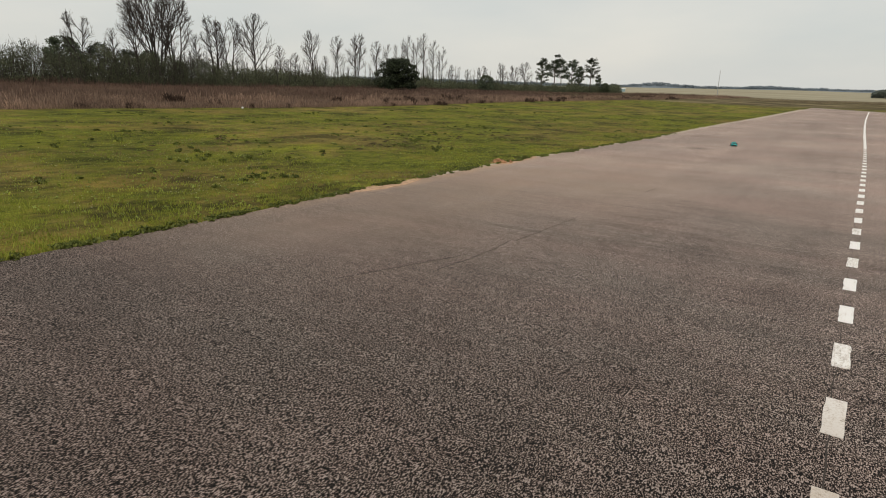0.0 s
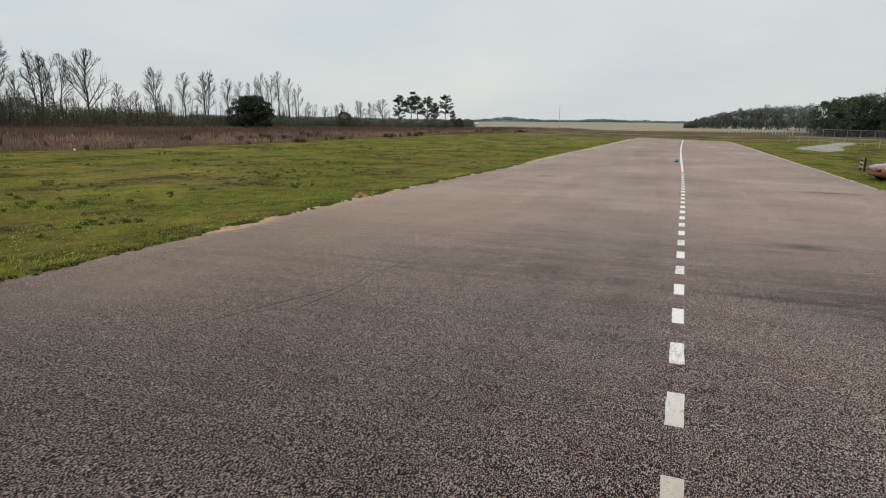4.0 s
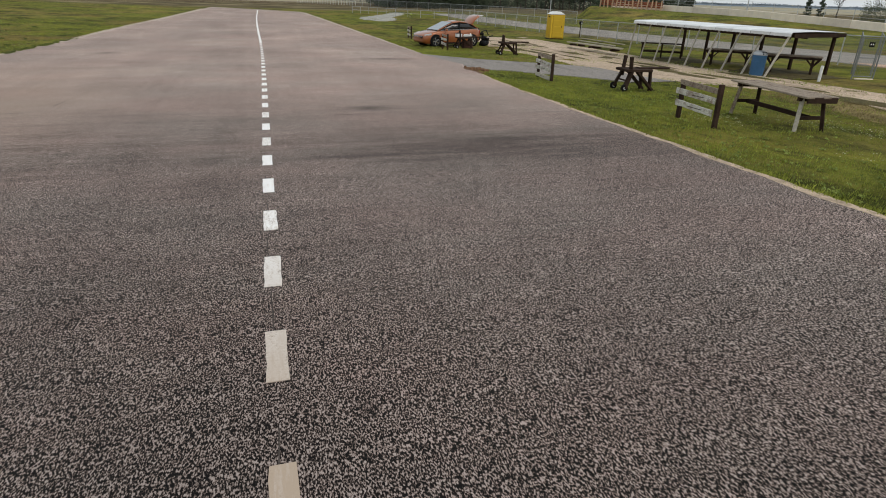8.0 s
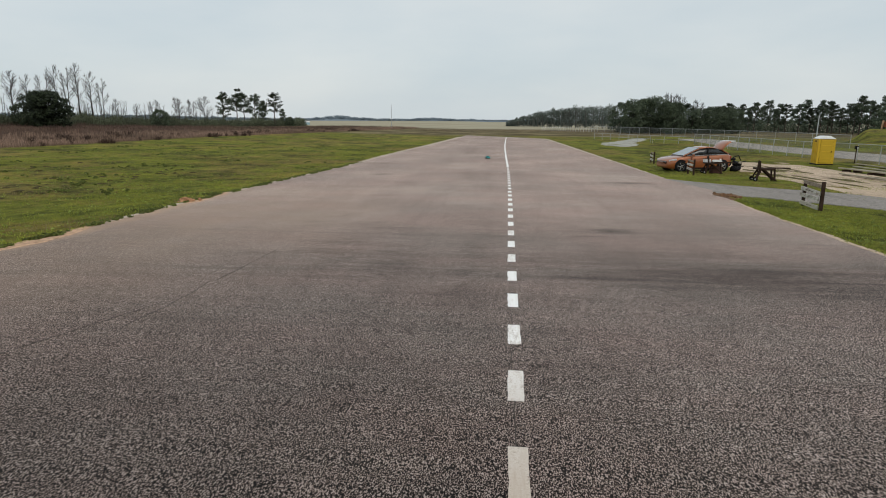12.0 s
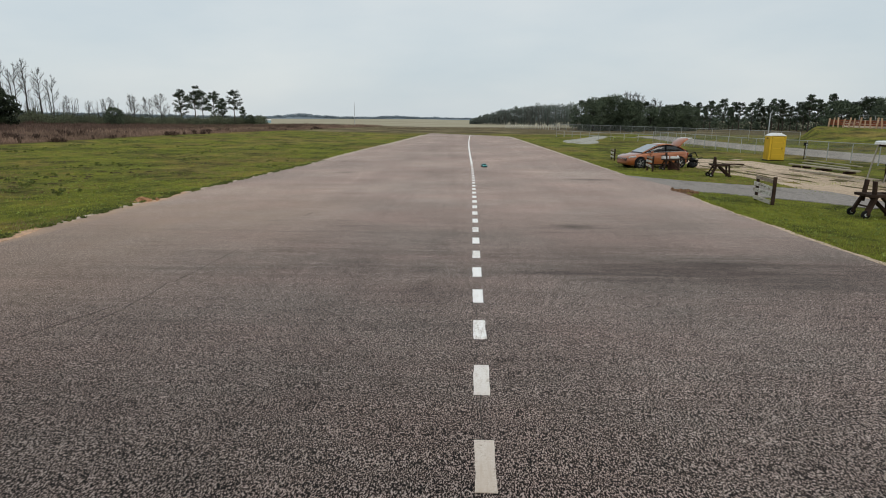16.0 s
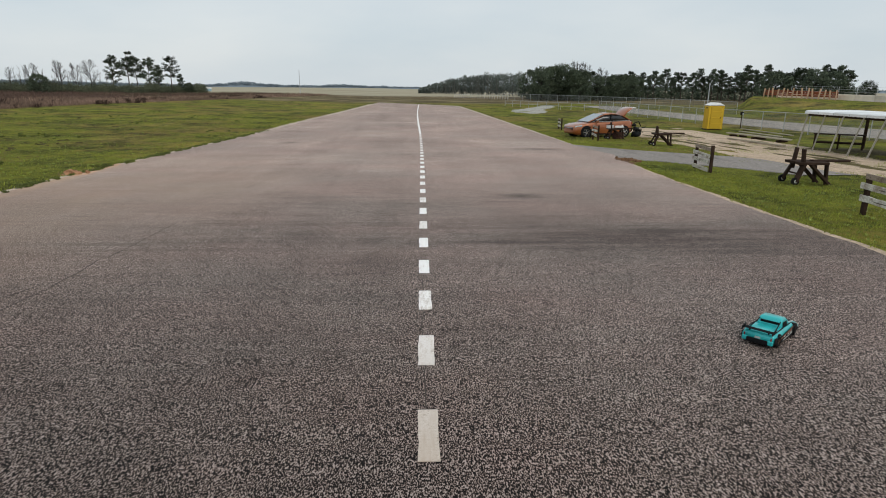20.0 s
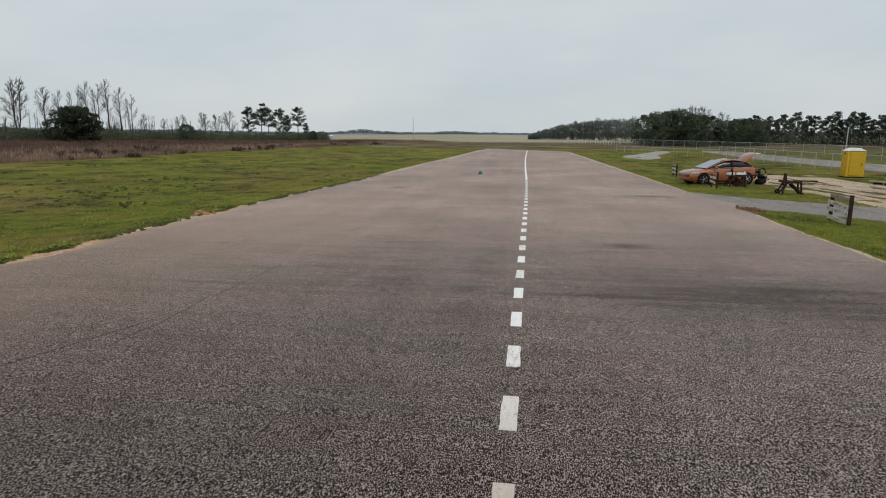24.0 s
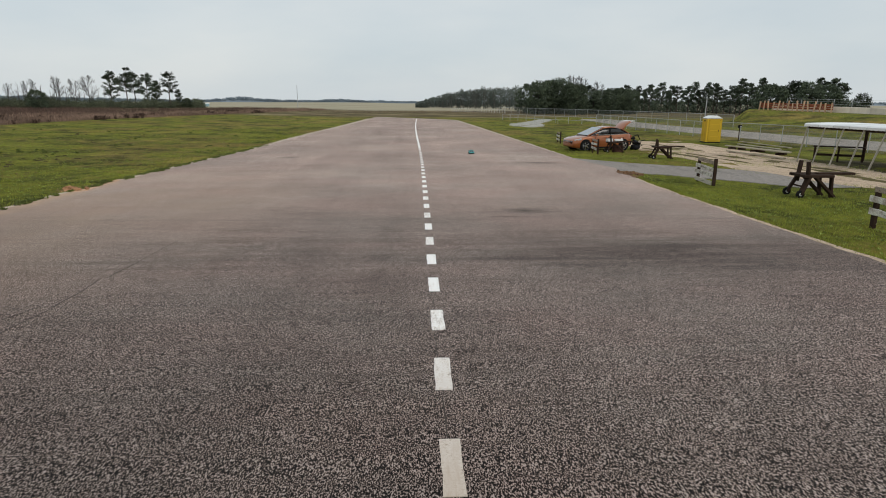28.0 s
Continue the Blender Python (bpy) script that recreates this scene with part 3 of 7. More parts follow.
def build_centre_line():
    rng = random.Random(4)
    line = root("centre_line", "broken white painted line, worn and chipped", "line", kind="structure")
    for k in range(-3, 26):
        far = 4.03 + 1.502 * k + rng.uniform(-0.008, 0.008)
        near = far - 0.69 + rng.uniform(-0.015, 0.015)
        w = 0.077
        rows = []
        for i in range(7):
            y = near + (far - near) * i / 6
            c = line_x(y)
            rows.append((y, c - w + rng.uniform(-0.006, 0.006), c + w + rng.uniform(-0.006, 0.006)))
        flat_strip("dash", rows, line, PAINT)
    rows = []
    for i in range(80):
        y = 42.4 + i * 0.96
        c = line_x(y)
        rows.append((y, c - 0.076 + rng.uniform(-0.015, 0.015), c + 0.076 + rng.uniform(-0.015, 0.015)))
    flat_strip("far_stripe", rows, line, PAINT)
    tar = root("paving_seam", "dark open paving seam cracks in the asphalt", "crack", kind="structure")
    for x0, y0, y1, lean, seed in ((-4.78, 6.3, 12.2, 0.0, 3), (-4.72, 15.0, 17.5, 0.0, 5), (-4.72, 6.6, 9.4, -0.06, 8), (-5.6, 5.2, 7.6, 0.30, 9), (0.05, 1.5, 16, 0.004, 12)):
        y, run = y0, []
        while y < y1:
            x = x0 + lean * (y - y0) + 0.05 * noise.noise(Vector((y * 1.3, seed, 2))) + 0.02 * noise.noise(Vector((y * 6, seed, 4)))
            gap = noise.noise(Vector((y * 0.8, seed, 7)))
            w = (0.003 + 0.007 * max(0, gap + 0.15)) * (1 if y < 9 else 0.7)
            if gap > -0.12:
                run.append((y, x - w, x + w))
            if (gap <= -0.12 or y + 0.15 >= y1) and run:
                if len(run) > 2:
                    flat_strip("seam", run, tar, TAR, 0.004)
                run = []
            y += 0.15


def build_scuffs():
    """Short dark scratches and skid lines burnt into the binder, most of them across the strip."""
    rng = random.Random(17)
    verts, faces = [], []
    for _ in range(230):
        y = 4.5 + 11 * rng.random() ** 1.3
        x = rng.uniform(-7.5, 7.0)
        ln, w = 0.12 + 0.95 * rng.random() ** 1.8, rng.uniform(0.004, 0.011)
        a = rng.gauss(0.04, 0.16) if rng.random() < 0.8 else rng.uniform(-1.2, 1.2)
        bend = rng.gauss(0, 0.12)
        k, n = len(verts), 5
        for i in range(n):
            u = i / (n - 1) - 0.5
            px, py = x + math.cos(a) * ln * u, y + math.sin(a) * ln * u + bend * ln * (u * u - 0.25)
            ww = w * (1 - 1.7 * abs(u)) + 0.0015
            z = zg(px, py) + LIFT + 0.003
            verts += [(px, py - ww, z), (px, py + ww, z)]
        faces += [(k + 2 * i, k + 2 * i + 2, k + 2 * i + 3, k + 2 * i + 1) for i in range(n - 1)]
    tagged(link("skid_scratches", mesh_of("skid_scratches", verts, faces, SCUFF)), "short dark skid scratches on the runway", "skid marks", kind="stuff")


SCUFF = plain("burnt_rubber", (0.105, 0.082, 0.070), 0.9, vary=0.4, scale=20)
TAR = plain("old_tar", (0.070, 0.057, 0.050), 0.9, vary=0.3)


def build_tracks():
    # paved turn-out and the sandy track that leads past the shelter
    def wob(y, s, a=0.25):
        return a * noise.noise(Vector((y * 0.7, s, 0))) + 0.4 * a * noise.noise(Vector((y * 2.9, s, 3)))

    def poly(name, left, right, y0, y1, mat, label, lift, step=0.4, rag=0.25):
        ys = [float(v) for v in np.arange(y0, y1 + step / 2, step)]
        lx = lambda y: float(np.interp(y, [p[0] for p in left], [p[1] for p in left])) + wob(y, 11, rag)
        rx = lambda y: float(np.interp(y, [p[0] for p in right], [p[1] for p in right])) + wob(y, 23, rag)
        return strip(name, lx, rx, ys, lift, mat, label, "path", 6, 0.05)

    poly("turn_out", [(19.4, 13.3), (20.3, 12.9), (21.3, 12.3), (22.3, 11.6), (23.2, 10.8), (24.3, 10.1), (24.9, 8.8), (25.4, 8.3), (34, 8.3)],
         [(19.4, 15.2), (22, 15.0), (25, 15.2), (26.5, 14.4), (27.8, 13.2), (28.7, 12.3), (30.1, 11.0), (32.3, 9.7), (34, 8.8)], 19.4, 34.0, TURNOUT, "grey paved turn-out that leaves the runway", 0.028, 0.3, 0.08)
    poly("sandy_track", [(-8, 13.5), (4, 14.9), (8.7, 16.0), (11.9, 16.9), (14.7, 17.6), (17, 16.8), (19.4, 15.5), (22, 14.6), (24, 14.2), (28, 15.0), (34.5, 15.6), (38, 15.2), (47, 17.0), (52, 19.5)],
         [(-8, 17.0), (4, 18.6), (10.8, 19.6), (14.4, 20.3), (17.2, 20.7), (20, 20.8), (25.2, 21.3), (30.2, 21.9), (34, 22.3), (40, 23.0), (46.4, 23.2), (52, 23.5)], -8, 52, DIRT, "sandy dirt track with pale gravel and dark damp ruts", 0.015)
    poly("bare_tip", [(22.8, 8.56), (23.6, 8.56), (24.8, 8.62), (25.5, 8.85)], [(22.8, 8.7), (23.6, 9.0), (24.5, 9.5), (25.0, 9.5), (25.5, 9.0)], 22.8, 25.5, EARTH, "bare brown earth at the tip of the lawn", 0.046, 0.1, 0.14)
    poly("worn_verge", [(-6, 11.8), (4, 12.6), (8, 13.4), (11, 14.6), (14, 16.2), (16, 17.0)], [(-6, 13.9), (4, 14.9), (11.2, 16.4), (14, 17.3), (16, 17.6)], -6, 16, DRY_TURF, "worn dry turf beside the sandy track", 0.007, 0.25, 0.7)
    poly("shelter_floor", [(19.6, 21.0), (22, 20.6), (28, 20.9), (31.5, 21.4)], [(19.6, 23.8), (22, 24.9), (28, 25.1), (31.5, 24.6)], 19.6, 31.5, TURF, "thin dark turf under the shelter", 0.016, 0.3, 0.8)
    poly("west_rim", [(y, x - 0.16 - 0.004 * max(0, y - 20)) for y, x in EDGE_L if y > 4], [(y, x + 0.02 + 0.0045 * max(0, y - 24)) for y, x in EDGE_L if y > 4], 9, 119, EDGE_SOIL, "thin pale clay rim of the runway", 0.040, 0.2, 0.10)
    poly("east_rim", [(y, x - 0.02 - 0.0035 * max(0, y - 34)) for y, x in EDGE_R if y < 114], [(y, x + 0.10 + 0.003 * max(0, y - 34)) for y, x in EDGE_R if y < 114], 34, 112, EDGE_SOIL, "thin pale clay rim of the runway", 0.040, 0.3, 0.10)
    poly("gravel_drive", [(81, 15.6), (84, 14.6), (88, 14.0), (94, 15.3), (101, 18.6), (108, 21.5), (117, 24.6)], [(81, 16.4), (84, 18.2), (90, 19.6), (96, 20.4), (102, 22.6), (109, 25.0), (117, 27.0)], 81, 117, GRAVEL, "pale gravel drive by the gate", 0.02, 0.4, 0.7)
    poly("road", [(-20, 31.8), (20, 32.0), (50, 32.5), (88, 30.5), (118, 33)], [(-20, 42.5), (20, 42.3), (50, 41.5), (88, 38.0), (118, 39)], -20, 118, OLDROAD, "worn grey asphalt road behind the fence", 0.03, 1.0, 0.1)
    poly("clay_verge", [(-6, 27.4), (10, 28.9), (17, 30.0), (20.7, 30.7), (24, 31.8), (27, 32.7)], [(-6, 34.0), (12, 33.4), (18, 32.9), (22.6, 33.5), (25, 33.4), (27, 33.0)], -6, 27, CLAY, "bare pale red clay verge along the road", 0.042, 0.5, 0.35)
    poly("clay_wash", [(18.9, -11.1), (19.4, -11.35), (20.5, -11.35), (22.6, -11.3)], [(18.9, -10.95), (19.3, -10.72), (20.3, -10.85), (22.6, -11.15)], 18.9, 22.6, WASH, "orange sand washed over the runway edge", 0.043, 0.1, 0.10)
    poly("clay_wash", [(10.2, -10.5), (12, -10.75), (14.2, -10.85)], [(10.2, -10.35), (11.5, -10.15), (12.4, -10.2), (13, -10.4), (14.2, -10.72)], 10.2, 14.2, WASH, "orange sand washed over the runway edge", 0.043, 0.1, 0.12)
    poly("edge_sand", [(2, 7.40), (4.7, 7.47), (8.8, 7.62), (13.4, 7.8), (20, 8.2), (24, 8.6)], [(2, 7.60), (4.7, 7.66), (8.8, 7.80), (13.4, 7.95), (20, 8.32), (24, 8.75)], 2, 24, DIRT, "thin pale sandy rim of the runway", 0.033, 0.12, 0.11)


def build_turf_patches():
    """Low islands of turf that grow in over the sandy track."""
    rng = random.Random(41)
    verts, faces = [], []
    for _ in range(34):
        y = 8 + 40 * rng.random()
        lo = float(np.interp(y, [4, 11, 14, 17, 20, 22, 28, 38, 47], [14.8, 16.3, 17.2, 17.6, 16.4, 15.2, 15.4, 15.6, 17.2]))
        hi = float(np.interp(y, [4, 12, 18, 20, 30, 46], [17.4, 18.7, 20.0, 20.8, 21.4, 22.8]))
        x = lo + (hi - lo) * rng.choice((0.12, 0.35, 0.5, 0.62, 0.9)) + rng.gauss(0, 0.25)
        ln, w, n = rng.uniform(0.6, 2.6), rng.uniform(0.12, 0.42), 22
        k = len(verts)
        verts.append((x, y, zg(x, y) + 0.045))
        for ring, lift in ((0.6, 0.038), (1.0, 0.008)):
            for i in range(n):
                a = 6.2832 * i / n
                r = ring * (1 + 0.55 * noise.noise(Vector((math.cos(a) * 2.1, math.sin(a) * 2.1, x + y))))
                px, py = x + w * r * math.cos(a), y + ln * r * math.sin(a)
                verts.append((px, py, zg(px, py) + lift))
        for i in range(n):
            j = (i + 1) % n
            faces += [(k, k + 1 + i, k + 1 + j), (k + 1 + i, k + 1 + n + i, k + 1 + n + j, k + 1 + j)]
    tagged(link("turf_patches", mesh_of("turf_patches", verts, faces, TURF, True)), "thin dark turf growing over the sandy track", "turf", kind="stuff")


def clod_mesh(spots, seed, big, tall, sink=0.0):
    """Flattened ragged lumps of earth: spots are (x, y, spread x, spread y, count)."""
    rng = random.Random(seed)
    verts, faces = [], []
    for cx, cy, sx, sy, n in spots:
        for _ in range(n):
            x, y = cx + rng.gauss(0, sx), cy + rng.gauss(0, sy)
            r, h, m = big * rng.uniform(0.37, 1.0), tall * rng.uniform(0.3, 1.0), 9
            k, stretch = len(verts), rng.uniform(0.7, 1.8)
            verts.append((x, y, zg(x, y) + h + sink))
            for ring, lift in ((0.55, 0.8), (1.0, -0.2)):
                for i in range(m):
                    a = 6.2832 * i / m
                    q = ring * r * rng.uniform(0.7, 1.3)
                    px, py = x + q * math.cos(a), y + q * stretch * math.sin(a)
                    verts.append((px, py, zg(px, py) + sink + h * lift * rng.uniform(0.6, 1.2)))
            for i in range(m):
                j = (i + 1) % m
                faces += [(k, k + 1 + i, k + 1 + j), (k + 1 + i, k + 1 + m + i, k + 1 + m + j, k + 1 + j)]
    return verts, faces


def build_clods():
    """Torn sods and holes along an old rut in the lawn, and the crumbled earth at the lawn's tip."""
    v, f = clod_mesh(((-19.6, 31.5, 0.6, 1.8, 22), (-19.2, 25.6, 0.7, 1.8, 16), (-18.2, 21.8, 0.9, 0.9, 9), (-27.2, 56.0, 2.0, 1.4, 14), (-23.4, 47.0, 0.9, 0.8, 6), (-18.8, 54.0, 0.8, 0.8, 5), (-21.0, 20.0, 2.5, 4.0, 14), (-27.0, 30.0, 4.5, 8.0, 16)), 52, 0.19, 0.065)
    tagged(link("torn_sods", mesh_of("torn_sods", v, f, CLOD)), "dark torn sods along an old rut in the lawn", "turf", kind="stuff")
    v, f = clod_mesh(((8.98, 24.5, 0.10, 0.20, 22), (9.0, 24.0, 0.12, 0.25, 10), (8.72, 25.1, 0.04, 0.06, 3)), 53, 0.12, 0.09, 0.045)
    tagged(link("earth_clods", mesh_of("earth_clods", v, f, EARTH)), "crumbled brown earth at the tip of the lawn", "soil", kind="stuff")


# ---- grass, sedge and flowers (too many to count) ----
def blades(name, mat, label, category, spots, seed, lean=0.75, wide=1.0):
    """spots: (x, y, height, spread, number of blades)."""
    rng = random.Random(seed)
    verts, faces = [], []
    for x, y, h, s, n in spots:
        z0 = zg(x, y)
        for _ in range(n):
            a = rng.uniform(0, 6.283)
            bx, by = x + rng.gauss(0, s), y + rng.gauss(0, s)
            w = rng.uniform(0.004, 0.010) * (1 + h * 2) * wide
            hh, le = h * rng.uniform(0.5, 1.25), rng.uniform(0.1, 1.0) * lean
            dx, dy = math.cos(a), math.sin(a)
            k = len(verts)
            verts += [(bx - dy * w, by + dx * w, z0 - 0.02), (bx + dy * w, by - dx * w, z0 - 0.02), (bx + dx * hh * le * 0.45, by + dy * hh * le * 0.45, z0 + hh * 0.7), (bx + dx * hh * le, by + dy * hh * le, z0 + hh)]
            faces += [(k, k + 1, k + 2), (k + 2, k + 1, k + 3)]
    return tagged(link(name, mesh_of(name, verts, faces, mat)), label, category, kind="stuff")


def build_grass():
    rng = random.Random(11)
    spots, dry, flowers = [], [], []

    def on_track(x, y):
        if 8.3 < x < 14.5:
            near = float(np.interp(x, [8.3, 8.8, 10.1, 10.8, 11.6, 12.3, 12.9, 13.3], [25.2, 24.9, 24.3, 23.2, 22.3, 21.3, 20.3, 19.4]))
            if near < y < float(np.interp(x, [8.6, 9.7, 11, 12.3, 13.2, 14.3], [34, 32.3, 30.1, 28.7, 27.8, 26.5])):
                return True
        lo = float(np.interp(y, [-8, 4, 11, 14, 17, 20, 22, 28, 38, 47], [13.5, 14.6, 16.1, 17, 17.4, 16, 14.6, 15, 15.2, 17]))
        hi = float(np.interp(y, [-8, 4, 12, 19, 30, 46], [16.5, 17.6, 18.9, 19.7, 20.6, 22]))
        return lo < x < hi

    for _ in range(15000):
        y = 2 + 70 * rng.random() ** 1.7
        x = edge_at(EDGE_L, y, 0.16, 1) - 0.05 - 26 * rng.random() ** 2.0
        h = (0.035 + 0.055 * rng.random() if y < 15 else 0.03 + 0.04 * rng.random()) + (0.04 if rng.random() < 0.06 else 0)
        belt = math.exp(-((x + 17.8) / 2.2) ** 2) * max(math.exp(-((y - 36) / 7) ** 2), math.exp(-((y - 55) / 6) ** 2), math.exp(-((y - 20.5) / 3) ** 2))
        (dry if rng.random() < 0.75 * belt or noise.noise(Vector((x * 0.2, y * 0.12, 8))) > 0.22 else spots).append((x, y, h, 0.06, 6))
    for _ in range(15000):
        y = 2 + 45 * rng.random() ** 1.4
        x = edge_at(EDGE_R, y, 0.08, 7) + 0.15 + 13 * rng.random() ** 1.5
        if on_track(x, y):
            continue
        h = 0.025 + 0.045 * rng.random()
        (dry if x > 13.0 and y < 16 and rng.random() < 0.6 else spots).append((x, y, h, 0.06, 6))
    # mixed green and straw tufts that break up the worn verge
    for _ in range(3600):
        y = -2 + 18 * rng.random()
        mid = float(np.interp(y, [-6, 4, 8, 11, 14, 16], [12.9, 13.8, 14.4, 15.4, 16.7, 17.3]))
        x = mid + rng.gauss(0, 0.95)
        green = noise.noise(Vector((x * 0.9, y * 0.6, 3))) > 0.12 * (1 if x < mid else 2.2)
        (spots if green else dry).append((x, y, 0.02 + 0.04 * rng.random(), 0.10, 8))
    verts, faces = [], []
    for _ in range(1500):
        y = 2 + 44 * rng.random() ** 1.3
        x = edge_at(EDGE_L, y, 0.16, 1) - rng.uniform(-0.16, 0.30) * rng.random()
        if noise.noise(Vector((y * 1.1, 3, 5))) + 0.35 > rng.random() * 0.8:
            r = rng.uniform(0.04, 0.12)
            spray(verts, faces, (x, y, zg(x, y) + 0.035 + r * 0.25), r, 22, 0.035, rng, 0.35)
    tagged(link("edge_weeds", mesh_of("edge_weeds", verts, faces, FRINGE)), "dark ragged weeds creeping over the runway edge", "weeds", kind="stuff")
    for _ in range(500):
        y = 2 + 40 * rng.random()
        if not on_track(9.2, y):
            spots.append((edge_at(EDGE_R, y, 0.08, 7) + rng.uniform(0.1, 0.3), y, rng.uniform(0.04, 0.09), 0.05, 9))
    # dark leafy weed clumps, in loose groups
    verts, faces = [], []
    groups = [(-23, 15.8), (-18, 11.2), (-18.1, 13.4), (-19.1, 15.5), (-16.9, 14.6), (-18.2, 17.1), (-19.8, 19.2), (-14.4, 10.7), (-14, 9.8), (-21.4, 25.7), (-19.7, 24.5), (-19, 24.5), (-20.1, 26.9), (-17.8, 21.7), (-15.8, 22.2), (-24.1, 25.1)]
    groups += [(-13 - 29 * rng.random(), 4 + 70 * rng.random() ** 1.2) for _ in range(85)]
    for cx, cy in groups:
        for _ in range(rng.randrange(2, 7)):
            x, y, r = cx + rng.gauss(0, 0.5), cy + rng.gauss(0, 0.6), 0.04 + 0.11 * rng.random() ** 1.5
            spray(verts, faces, (x, y, zg(x, y) + r * 0.30), r, int(20 + 260 * r), 0.042, rng, 0.42)
    tagged(link("weeds", mesh_of("weeds", verts, faces, FRINGE)), "dark low leafy weed clumps scattered in the grass", "weeds", kind="stuff")
    for _ in range(700):
        y = rng.uniform(2, 46)
        x = rng.uniform(13.8, 21.5)
        if on_track(x, y) and noise.noise(Vector((x * 0.35, y * 0.22, 6))) > 0.10:
            spots += [(x + rng.gauss(0, 0.3), y + rng.gauss(0, 0.6), rng.uniform(0.03, 0.07), 0.12, 7) for _ in range(7)]
    blades("grass", BLADES, "short green grass tufts of the field", "grass", spots, 21)
    blades("dry_grass", DRYBLADES, "dry straw coloured grass tufts", "grass", dry, 22)
    # broad-leaved weeds and coarse tufts that stand out of the lawn in lumps
    verts, faces = [], []
    for _ in range(12500):
        if rng.random() < 0.62:
            y = 3 + 66 * rng.random() ** 1.35
            x = edge_at(EDGE_L, y, 0.16, 1) - 0.5 - 30 * rng.random() ** 1.2
        else:
            y = 2 + 44 * rng.random() ** 1.3
            x = edge_at(EDGE_R, y, 0.08, 7) + 0.4 + 12 * rng.random() ** 1.3
            if on_track(x, y):
                continue
        if noise.noise(Vector((x * 0.22, y * 0.16, 12))) < rng.uniform(-0.45, 0.25):
            continue
        z, r, leaves = zg(x, y), 0.025 + 0.055 * rng.random() ** 2, rng.randrange(6, 12)
        for _ in range(leaves):
            a, ln, w, up = rng.uniform(0, 6.283), r * rng.uniform(0.6, 1.2), r * rng.uniform(0.14, 0.26), rng.uniform(0.02, 0.055)
            dx, dy, k = math.cos(a), math.sin(a), len(verts)
            verts += [(x, y, z + 0.01), (x + dx * ln * 0.55 - dy * w, y + dy * ln * 0.55 + dx * w, z + up), (x + dx * ln, y + dy * ln, z + up * 0.55), (x + dx * ln * 0.55 + dy * w, y + dy * ln * 0.55 - dx * w, z + up * 1.15)]
            faces += [(k, k + 1, k + 3), (k + 1, k + 2, k + 3)]
    tagged(link("broad_weeds", mesh_of("broad_weeds", verts, faces, ROSETTE)), "broad-leaved green weeds in lumps across the lawn", "weeds", kind="stuff")
    # small white flowers
    verts, faces = [], []
    for _ in range(4200):
        if rng.random() < 0.40:
            x, y = -12.5 - 11 * rng.random() ** 1.3, 4 + 11 * rng.random()
        else:
            x, y = 10.0 + 3.4 * rng.random(), 3 + 9.5 * rng.random()
        if noise.noise(Vector((x * 0.5, y * 0.5, 1))) < rng.uniform(-0.25, 0.25):
            continue
        z, r = zg(x, y) + rng.uniform(0.05, 0.11), rng.uniform(0.008, 0.017)
        k = len(verts)
        for i in range(5):
            verts.append((x + r * math.cos(i * 1.257), y + r * math.sin(i * 1.257), z + rng.uniform(-0.006, 0.006)))
        faces.append(tuple(range(k, k + 5)))
    tagged(link("clover_flowers", mesh_of("clover_flowers", verts, faces, PETALS)), "small white clover flowers in the grass", "flowers", kind="stuff")
    # brown field before the woods
    sedge, far_weeds = [], []
    for _ in range(15000):
        y = -5 + 215 * rng.random() ** 1.25
        x = -46.3 - 30 * rng.random() ** 1.8 + 1.2 * noise.noise(Vector((y * 0.08, 2, 2)))
        x += max(0, (y - 85)) * 0.13
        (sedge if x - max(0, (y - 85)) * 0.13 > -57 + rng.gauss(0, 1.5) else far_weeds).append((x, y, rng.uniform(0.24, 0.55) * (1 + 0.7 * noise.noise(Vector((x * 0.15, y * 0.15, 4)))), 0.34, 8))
    tussocks = []
    for _ in range(64):
        y = 5 + 150 * rng.random()
        x = -45.2 - 9.0 * rng.random() ** 1.4 + max(0, (y - 85)) * 0.13
        s = rng.uniform(0.14, 0.42)
        for _ in range(rng.randrange(1, 5)):
            tussocks.append((x + rng.gauss(0, 0.5), y + rng.gauss(0, 0.9), 0.30 + 1.1 * s * rng.random(), s * 0.55, int(190 * s)))
    blades("dark_tussocks", TUSSOCK, "dark dead grass tussocks along the brown field", "grass", tussocks, 27, 0.45)
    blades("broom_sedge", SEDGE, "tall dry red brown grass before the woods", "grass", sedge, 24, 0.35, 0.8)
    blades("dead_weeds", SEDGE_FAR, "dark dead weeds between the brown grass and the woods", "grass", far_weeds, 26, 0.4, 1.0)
    rank = [(-60 + 110 * rng.random(), 165 + 50 * rng.random(), rng.uniform(0.10, 0.30), 0.6, 6) for _ in range(2500)]
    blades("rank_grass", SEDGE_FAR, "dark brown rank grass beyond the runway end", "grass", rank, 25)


# ---- trees ----
def spray(verts, faces, c, r, n, size, rng, flat=1.0):
    """n small leaf quads scattered in a lump of radius r round c."""
    for _ in range(n):
        while True:
            p = Vector((rng.uniform(-1, 1), rng.uniform(-1, 1), rng.uniform(-1, 1)))
            if p.length < 1:
                break
        p = Vector(c) + Vector((p.x * r, p.y * r, p.z * r * flat))
        u = Vector((rng.gauss(0, 1), rng.gauss(0, 1), rng.gauss(0, 1))).normalized()
        v = u.orthogonal().normalized()
        s = size * rng.uniform(0.6, 1.4)
        k = len(verts)
        verts += [tuple(p - u * s), tuple(p - v * s * 0.5), tuple(p + u * s), tuple(p + v * s * 0.5)]
        faces.append((k, k + 1, k + 2, k + 3))


